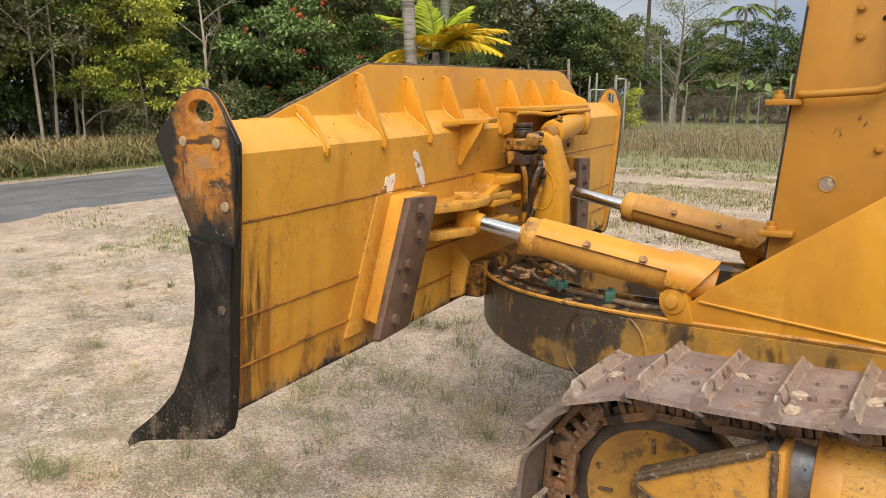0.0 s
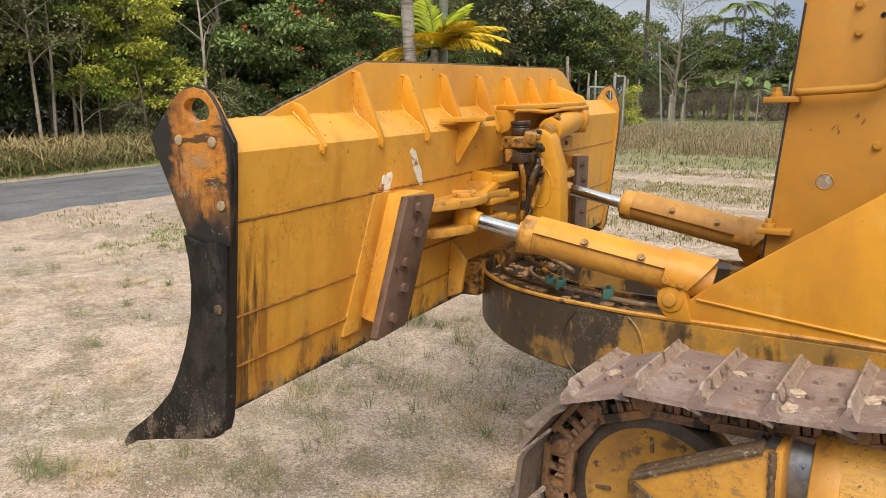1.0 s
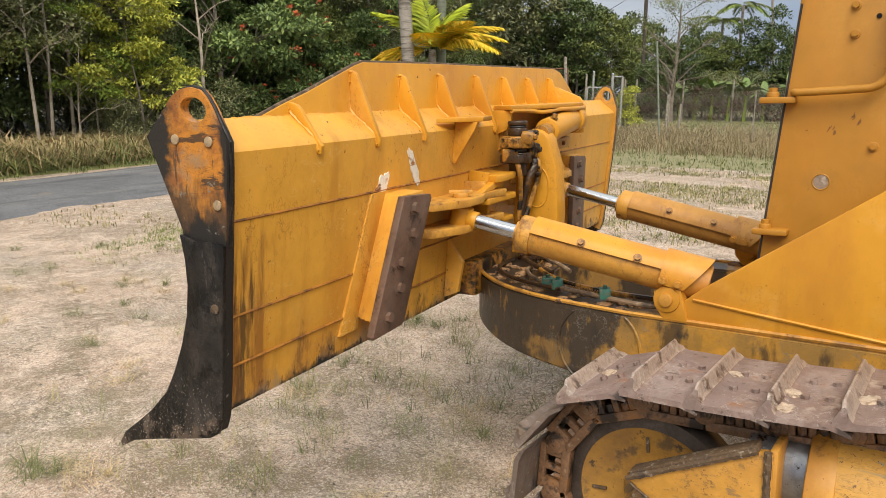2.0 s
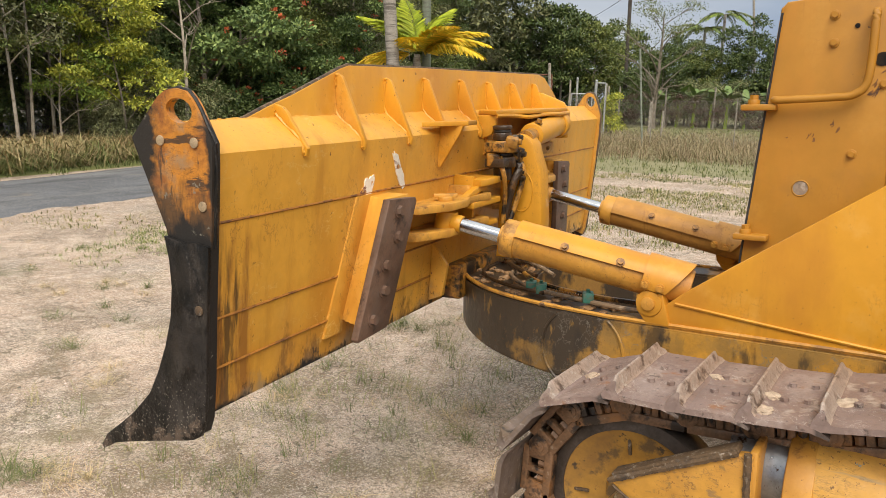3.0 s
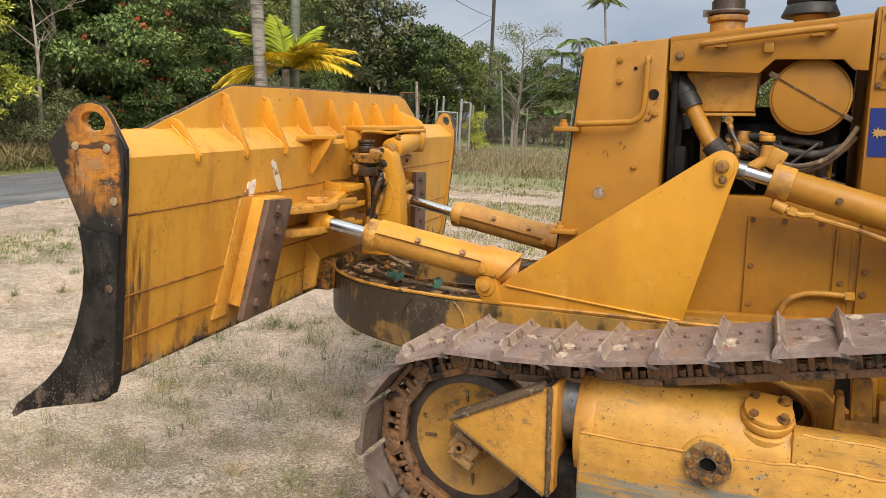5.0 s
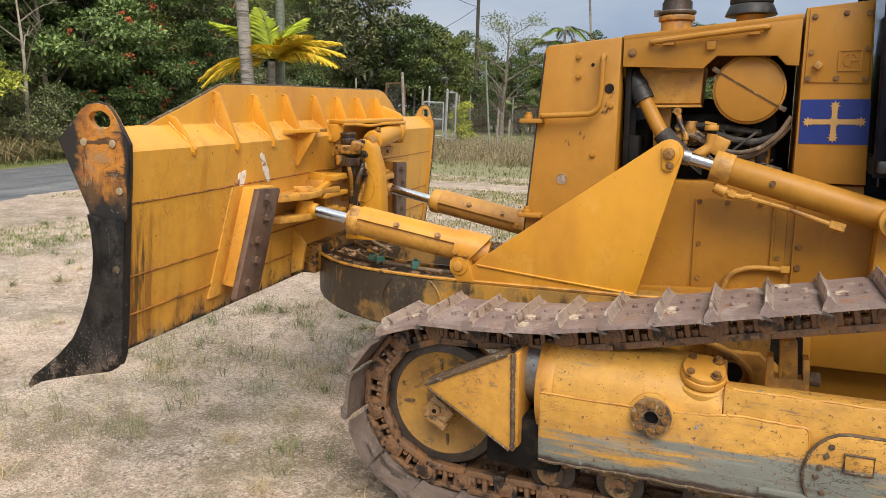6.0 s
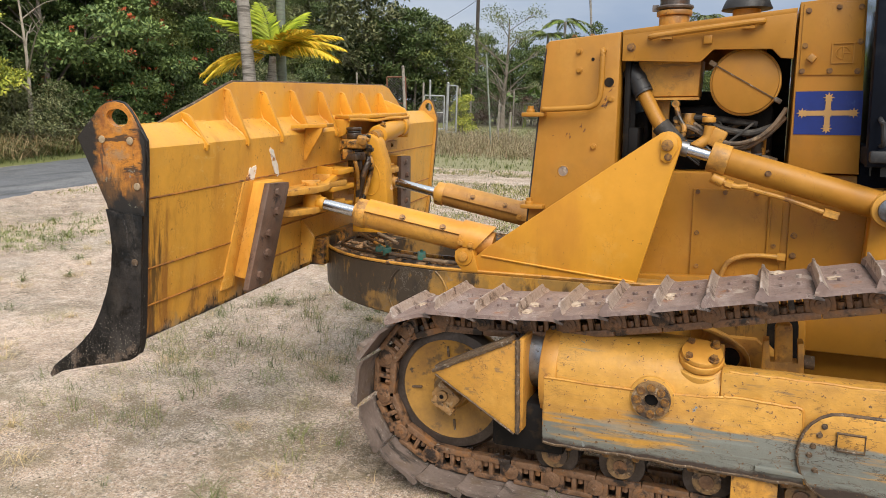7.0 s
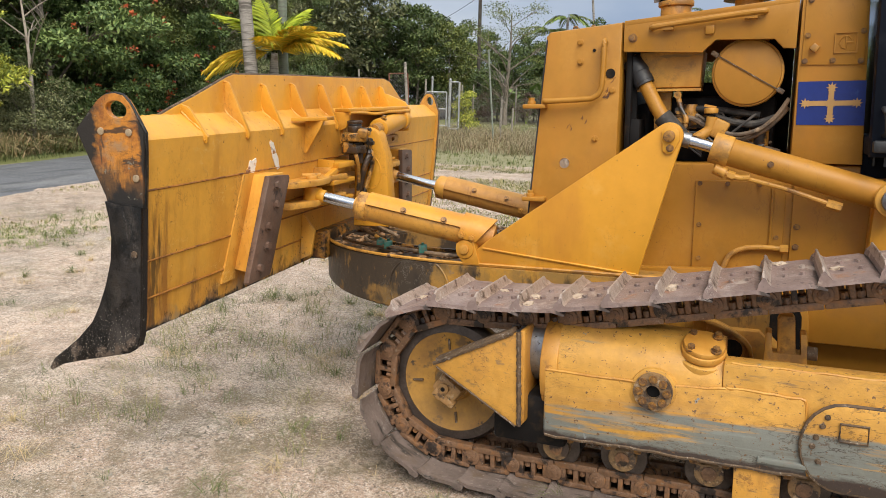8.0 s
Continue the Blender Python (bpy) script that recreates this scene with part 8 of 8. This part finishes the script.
blades("tall_grass", "tall dry grass along the forest edge", scatter(5200, -20.5, -14.5, -12, 46, 41, verge, 0.16, 9), 0.90, 0.011, m_grass_dry, 1, 1.9)
blades("tall_grass", "tall half-green grass along the forest edge", scatter(4200, -20.5, -14.3, -12, 46, 42, verge, 0.16, 9), 0.85, 0.011, m_grass_mix, 2, 1.9)
blades("tall_grass", "arching green grass along the forest edge", scatter(3600, -20.5, -14.0, -12, 46, 54, verge, 0.18, 9), 0.75, 0.012, m_grass_verge, 14, 2.2)
blades("verge_grass", "short green verge grass beside the road", scatter(4500, -19, -13.4, -12, 46, 43, verge_low, 0.07, 6), 0.13, 0.008, m_grass_green, 3, 0.6)


def field(x, y):
    f = max(0.0, min(1.0, (y - 19.5) / 1.5)) * (1.0 if y < 31 else 0.25)
    return f * (0.55 + 0.45 * patchy(0.35, 0.35, 0.6, 3)(x, y)) * (1.0 if x > -9.0 - (y - 17) * 0.25 else 0.0)


blades("field_grass", "tall dry seed grass in the yard", scatter(9500, -14, 14, 16, 40, 44, field, 0.16, 8), 0.52, 0.0042, m_grass_field, 4, 1.5)
blades("field_grass", "brown dead grass in the yard", scatter(5200, -14, 14, 16, 40, 45, field, 0.15, 8), 0.44, 0.0042, m_grass_brown, 5, 1.5)
blades("field_grass", "green grass in the yard", scatter(9000, -12, 14, 12.5, 48, 46, lambda x, y: 0.95 if 15.6 < y < 20.5 or y > 30 else (0.1 if 12.8 < y < 15.6 else 0.3), 0.10, 7), 0.11, 0.007, m_grass_green, 6, 1.0)
near_patch = patchy(0.55, 0.52, 0.72, 7)
small_patch = patchy(1.7, 0.50, 0.70, 11)


def lot(x, y):
    return off_road(x, y) * (0.15 + 0.85 * near_patch(x, y) * small_patch(x, y))


def under(x, y):
    d = math.hypot((x + 1.9) / 1.3, (y - 1.6) / 1.9)
    return max(0.0, 1.0 - d) * 0.9 + 0.12 * small_patch(x, y)


blades("lot_grass", "sparse green grass tufts on the bare ground", scatter(1300, -9.8, 6, -2.5, 12.5, 47, lambda x, y: lot(x, y) * 0.8, 0.030, 11), 0.050, 0.0013, m_grass_green, 7, 1.5)
blades("lot_grass", "sparse dry grass tufts on the bare ground", scatter(2300, -9.8, 6, -2.5, 12.5, 48, lot, 0.035, 11), 0.050, 0.0013, m_grass_dry, 8, 1.6)
blades("lot_grass", "thin green grass in front of the machine", scatter(700, -4.2, 0.2, -1.0, 4.5, 49, under, 0.05, 16), 0.12, 0.0013, m_grass_green, 9, 1.6)
blades("lot_grass", "thin half-dry grass in front of the machine", scatter(700, -4.2, 0.2, -1.0, 4.5, 50, under, 0.06, 16), 0.13, 0.0012, m_grass_mix, 10, 1.7)


def turf_band(x, y):
    """Grass round a bare sandy patch and along a wheel track."""
    bare_ = math.hypot((x + 1.6) / 1.5, (y - 9.4) / 1.3)
    k = 0.0 if 12.9 < y < 14.6 else min(1.0, max(0.0, bare_ - 0.7) * 2.0)
    return k * (0.25 + 0.75 * patchy(0.8, 0.36, 0.55, 31)(x, y))




def strip(x, y):
    """A worn green strip beside the road."""
    d = math.hypot((x + 6.6 + 0.25 * (y - 4.2)) / 0.8, (y - 4.4) / 2.0)
    return max(0.0, 1.0 - d) * (0.35 + 0.65 * small_patch(x, y))


blades("ground_turf", "low green grass in a worn strip near the road", scatter(5200, -8.5, -4.8, 2.2, 6.8, 59, strip, 0.06, 10), 0.055, 0.0026, m_grass_verge, 19, 1.2)
tuft_spots = patchy(0.9, 0.40, 0.62, 23)
blades("grass_tufts", "green grass tufts rooted in the sand", scatter(330, -7.5, 3.0, -1.8, 7.0, 55, tuft_spots, 0.030, 46), 0.105, 0.0014, m_grass_green, 15, 2.3)
blades("grass_tufts", "straw-coloured grass tufts rooted in the sand", scatter(300, -7.5, 3.0, -1.8, 7.0, 56, tuft_spots, 0.035, 40), 0.085, 0.0014, m_grass_dry, 16, 2.6)
blades("straw_litter", "dry straw and leaf litter on the soil", scatter(15000, -7.5, 4.5, -2.2, 7.5, 51, lambda x, y: 0.04 + 0.9 * small_patch(x, y)), 0.085, 0.0026, m_grass_dry, 11, 0.2, 0.93)
blades("straw_litter", "brown litter on the soil", scatter(15000, -7.5, 4.5, -2.2, 7.5, 52, lambda x, y: 0.05 + 0.9 * near_patch(x, y)), 0.07, 0.0030, m_grass_brown, 12, 0.2, 0.93)
blades("ground_turf", "short green and dry turf in broken patches", scatter(4200, -5.5, 4.5, 7.0, 15.5, 57, turf_band, 0.14, 8), 0.065, 0.0032, m_grass_green, 17, 0.9)
blades("ground_turf", "straw-coloured turf in broken patches", scatter(3600, -5.5, 4.5, 7.0, 15.5, 58, turf_band, 0.10, 9), 0.070, 0.0055, m_grass_mix, 18, 0.9)
blades("ground_turf", "worn patchy turf", scatter(5000, -10, 8, 4.0, 16, 53, lambda x, y: off_road(x, y) * near_patch(x, y), 0.09, 8), 0.06, 0.006, m_grass_mix, 13, 0.7)


def stones(name, label, pts, size, material, seed):
    rng = np.random.default_rng(seed)
    n = len(pts)
    ico = np.array([(0, 0, 1), (0.9, 0, 0.2), (-0.3, 0.85, 0.25), (-0.5, -0.75, 0.2), (0.5, 0.4, -0.6), (-0.6, 0.2, -0.6), (0.2, -0.7, -0.6)])
    s = size * (0.4 + 1.1 * rng.random(n) ** 2)
    v = pts[:, None, :] + ico[None] * s[:, None, None] * (0.7 + 0.6 * rng.random((n, 7, 1))) * np.array([1, 1, 0.6])
    me = mesh_arrays(name, v, [(0, 1, 2), (0, 2, 3), (0, 3, 1), (1, 4, 2), (2, 5, 3), (3, 6, 1), (4, 5, 2), (5, 6, 3), (6, 4, 1)], material)
    return tagged(new(name, me), label, "gravel", kind="stuff")


m_stone = layered("pale_gravel", (0.33, 0.285, 0.24), 0.9, [], bump=0.2, vary=0.2, vary_scale=8, island=0.85)
stones("gravel", "fine grey and buff gravel on the soil", scatter(64000, -5.0, 3.6, -2.4, 3.5, 61, lambda x, y: 0.10 + 0.90 * patchy(0.8, 0.48, 0.66, 19)(x, y)), 0.0090, m_stone, 1)
stones("gravel", "grey gravel nearest the machine", scatter(60000, -2.6, 1.6, -1.9, 1.6, 64, lambda x, y: 0.15 + 0.85 * patchy(0.9, 0.46, 0.64, 29)(x, y)), 0.0088, m_stone, 4)
stones("gravel", "coarser scattered gravel", scatter(24000, -9.4, 5, -2.4, 9, 62, lambda x, y: 0.12 + 0.88 * patchy(0.7, 0.46, 0.66, 37)(x, y)), 0.0125, m_stone, 2)
stones("gravel", "gravel along the road edge", scatter(9000, -10.6, -9.6, -3, 18, 63), 0.014, m_stone, 3)

# ---- gates, fence and poles ----
m_galv = layered("galvanised_pipe", (0.42, 0.43, 0.43), 0.5, [dict(colour=(0.24, 0.20, 0.16), scale=6, lo=0.55, hi=0.7)], metal=0.5, bump=0.1, vary=0.15)
m_rusty = layered("rusty_gate_steel", (0.20, 0.085, 0.05), 0.8, [dict(colour=(0.10, 0.05, 0.03), scale=5, lo=0.5, hi=0.65)], bump=0.2, vary=0.2)
m_wire = layered("dull_wire", (0.20, 0.19, 0.18), 0.6, [], metal=0.4, bump=0.0, vary=0.1)
m_post = layered("weathered_post", (0.30, 0.27, 0.23), 0.85, [dict(colour=(0.15, 0.13, 0.11), scale=6, lo=0.5, hi=0.65)], bump=0.3, vary=0.2)
m_pole = layered("dark_power_pole", (0.06, 0.05, 0.042), 0.85, [], bump=0.3, vary=0.2)
m_vine = foliage("dry_vine_leaves", (0.095, 0.062, 0.042), 0.4)


def mesh_panel(w, h, step=0.14, r=0.0045):
    """Chain-link wires: two sets of slanting wires in the x-z plane."""
    bm = B()
    k = -h
    while k < w:
        for sgn in (1, -1):
            x0, x1 = (k, k + h) if sgn > 0 else (k + h, k)
            z0, z1 = 0.0, h
            if x0 < 0:
                z0, x0 = (-x0 / (x1 - x0)) * h, 0.0
            if x0 > w:
                z0, x0 = ((w - x0) / (x1 - x0)) * h, w
            if x1 > w:
                z1, x1 = z0 + (h - z0) * (w - x0) / (x1 - x0) if x1 != x0 else z1, w
            if x1 < 0:
                z1, x1 = z0 + (h - z0) * (0 - x0) / (x1 - x0) if x1 != x0 else z1, 0.0
            if abs(x1 - x0) > 0.05:
                tube(bm, [(x0, 0.004 * sgn, z0), (x1, 0.004 * sgn, z1)], r, 3, False)
        k += step
    return bm


def gate(name, label, x, y, turn, w, h, z0, mat_g, bars=1, lean=0.0, mesh=True):
    ob = tagged(new(name), label, "gate", "gates at the road")
    ob.matrix_basis = pose(x, y, 0, 0, lean, turn)
    for a, b in (((0, 0, z0), (0, 0, z0 + h)), ((w, 0, z0), (w, 0, z0 + h)), ((0, 0, z0), (w, 0, z0)), ((0, 0, z0 + h), (w, 0, z0 + h))):
        bm = B()
        cyl(bm, a, b, 0.036, 10)
        part("gate_rail", bm, mat_g, ob)
    for k in range(bars):
        z = z0 + h * (k + 1) / (bars + 1)
        bm = B()
        cyl(bm, (0, 0, z), (w, 0, z), 0.03, 8)
        part("gate_bar", bm, mat_g, ob)
    if mesh:
        bm = mesh_panel(w, h)
        bmesh.ops.translate(bm, verts=bm.verts[:], vec=(0, 0, z0))
        part("wire_mesh", bm, m_wire, ob)
    return ob


def post(name, label, x, y, h, r, mat_p, lean=(0.0, 0.0), category="post"):
    bm = B()
    tube(bm, [(0, 0, -0.1), (lean[0] * 0.5, lean[1] * 0.5, h * 0.5), (lean[0], lean[1], h)], r, 10)
    bmesh.ops.create_uvsphere(bm, u_segments=8, v_segments=5, radius=r * 1.1, matrix=Matrix.Translation((lean[0], lean[1], h)))
    ob = new(name, mesh_of(name, bm, mat_p))
    ob.matrix_basis = place(x, y)
    return tagged(ob, label, category, {"gate_post": "posts round the gates", "fence_post": "posts of the fence"}.get(name, ""))


gate("metal_gate", "open galvanised wire gate with a loose rail", -13.75, 31.0, 25, 1.45, 1.65, 0.12, m_galv, 1)
gate("metal_gate", "rusty red steel gate frame", -13.0, 33.2, 10, 0.95, 2.6, 0.25, m_rusty, 1, -2)
gate("metal_gate", "tall galvanised gate leaf", -11.55, 34.6, 5, 1.05, 1.7, 0.30, m_galv, 1)
gate("metal_gate", "narrow galvanised gate leaf", -10.75, 36.0, -5, 0.55, 2.45, 0.1, m_galv, 0)
for x, y, h, r, mt, ln in ((-13.75, 31.0, 2.95, 0.045, m_post, (-0.05, 0)), (-12.05, 33.2, 3.35, 0.075, m_post, (-0.2, 0)), (-11.6, 34.5, 2.6, 0.05, m_post, (0.02, 0)), (-11.35, 34.9, 2.75, 0.055, m_galv, (0, 0)), (-10.75, 36.0, 2.65, 0.075, m_galv, (0.05, 0)),
                           (-10.25, 36.1, 2.5, 0.05, m_post, (0.05, 0)), (-10.6, 38.0, 2.4, 0.05, m_post, (0, 0)), (-8.15, 37.0, 1.6, 0.06, m_post, (0.05, 0)), (-7.3, 36.0, 1.2, 0.05, m_post, (0.04, 0))):
    post("gate_post" if h > 2 else "fence_post", "weathered grey post beside the gates" if mt is m_post else "round galvanised steel gate post", x, y, h, r, mt, ln)
bm = B()
tube(bm, [(-13.3, 30.6, 1.9), (-12.55, 30.2, 0.05)], 0.04, 8)
tagged(new("loose_rail", mesh_of("loose_rail", bm, m_galv)), "fallen galvanised rail leaning on the gate", "rail")
post("thin_pole", "thin leaning grey-green pole in the grass", -5.95, 26.2, 3.55, 0.036, m_palm_green, (-0.32, 0.0), "pole")
pole = post("power_pole", "dark timber power pole", -13.3, 52.0, 11.5, 0.13, m_pole, (-0.05, 0), "pole")
for k, (e, sag) in enumerate((((-10.2, 12.0, 9.2), 0.9), ((-38.0, 95.0, 10.5), 1.2))):
    a, b = Vector((-13.35, 52.0, 9.0)), Vector(e)
    bm = B()
    tube(bm, [a.lerp(b, t) - Vector((0, 0, sag * 4 * t * (1 - t))) for t in np.linspace(0, 1, 17)], 0.018, 5)
    part("power_line", bm, m_pole, pole, basis=Matrix.Translation((13.3, -52.0, 0)))

# vine-grown wire fence across the yard
FENCE_Y = 48.0
for i in range(12):
    x = -12.6 + 3.0 * i
    post("fence_post", "fence post in dry vines", x, FENCE_Y, 2.6, 0.05, m_post, (0.0, 0))
    if i < 11:
        ob = tagged(new("wire_fence"), "chain-link fence overgrown with dry vines", "fence", "panels of the vine-grown fence")
        ob.matrix_basis = place(x, FENCE_Y)
        bm = mesh_panel(3.0, 2.35, 0.22, 0.003)
        part("wire_mesh", bm, m_wire, ob)
        vr = np.random.default_rng(70 + i)
        cs = [(vr.uniform(0, 3), vr.uniform(-0.25, 0.3), vr.uniform(0.1, 2.1)) for _ in range(16)]
        v = new("dry_vine", leaves("dry_vine", cs, [0.38] * 16, 2600, 0.10, m_vine, vr, 0.4))
        v.parent = ob
        bm = B()
        for k in range(26):
            px, pz = vr.uniform(0, 3), vr.uniform(0, 0.4)
            tube(bm, smooth_path([(px, vr.uniform(-0.2, 0.2), pz), (px + vr.uniform(-0.4, 0.4), vr.uniform(-0.2, 0.2), pz + 0.9), (px + vr.uniform(-0.8, 0.8), vr.uniform(-0.2, 0.2), pz + vr.uniform(1.2, 2.0))], 3), 0.012, 4)
        part("vine_stem", bm, m_bark, ob)

# low chain-link fence in front of the yard
for i in range(5):
    x = -9.0 + 3.05 * i
    y = 27.5 - 0.1 * i
    ob = tagged(new("wire_fence"), "sagging chain-link fence in dry grass", "fence", "panels of the yard fence")
    ob.matrix_basis = place(x, y)
    part("wire_mesh", mesh_panel(3.0, 1.75, 0.16, 0.0028), m_wire, ob)
    for z in (0.05, 1.75):
        bm = B()
        tube(bm, [(0, 0, z), (1.5, 0, z - 0.03), (3.0, 0, z)], 0.004, 4)
        part("line_wire", bm, m_wire, ob)
    bm = B()
    tube(bm, [(0, 0.03, -0.1), (0, 0.03, 1.85)], 0.022, 8)
    part("post", bm, m_post, ob)
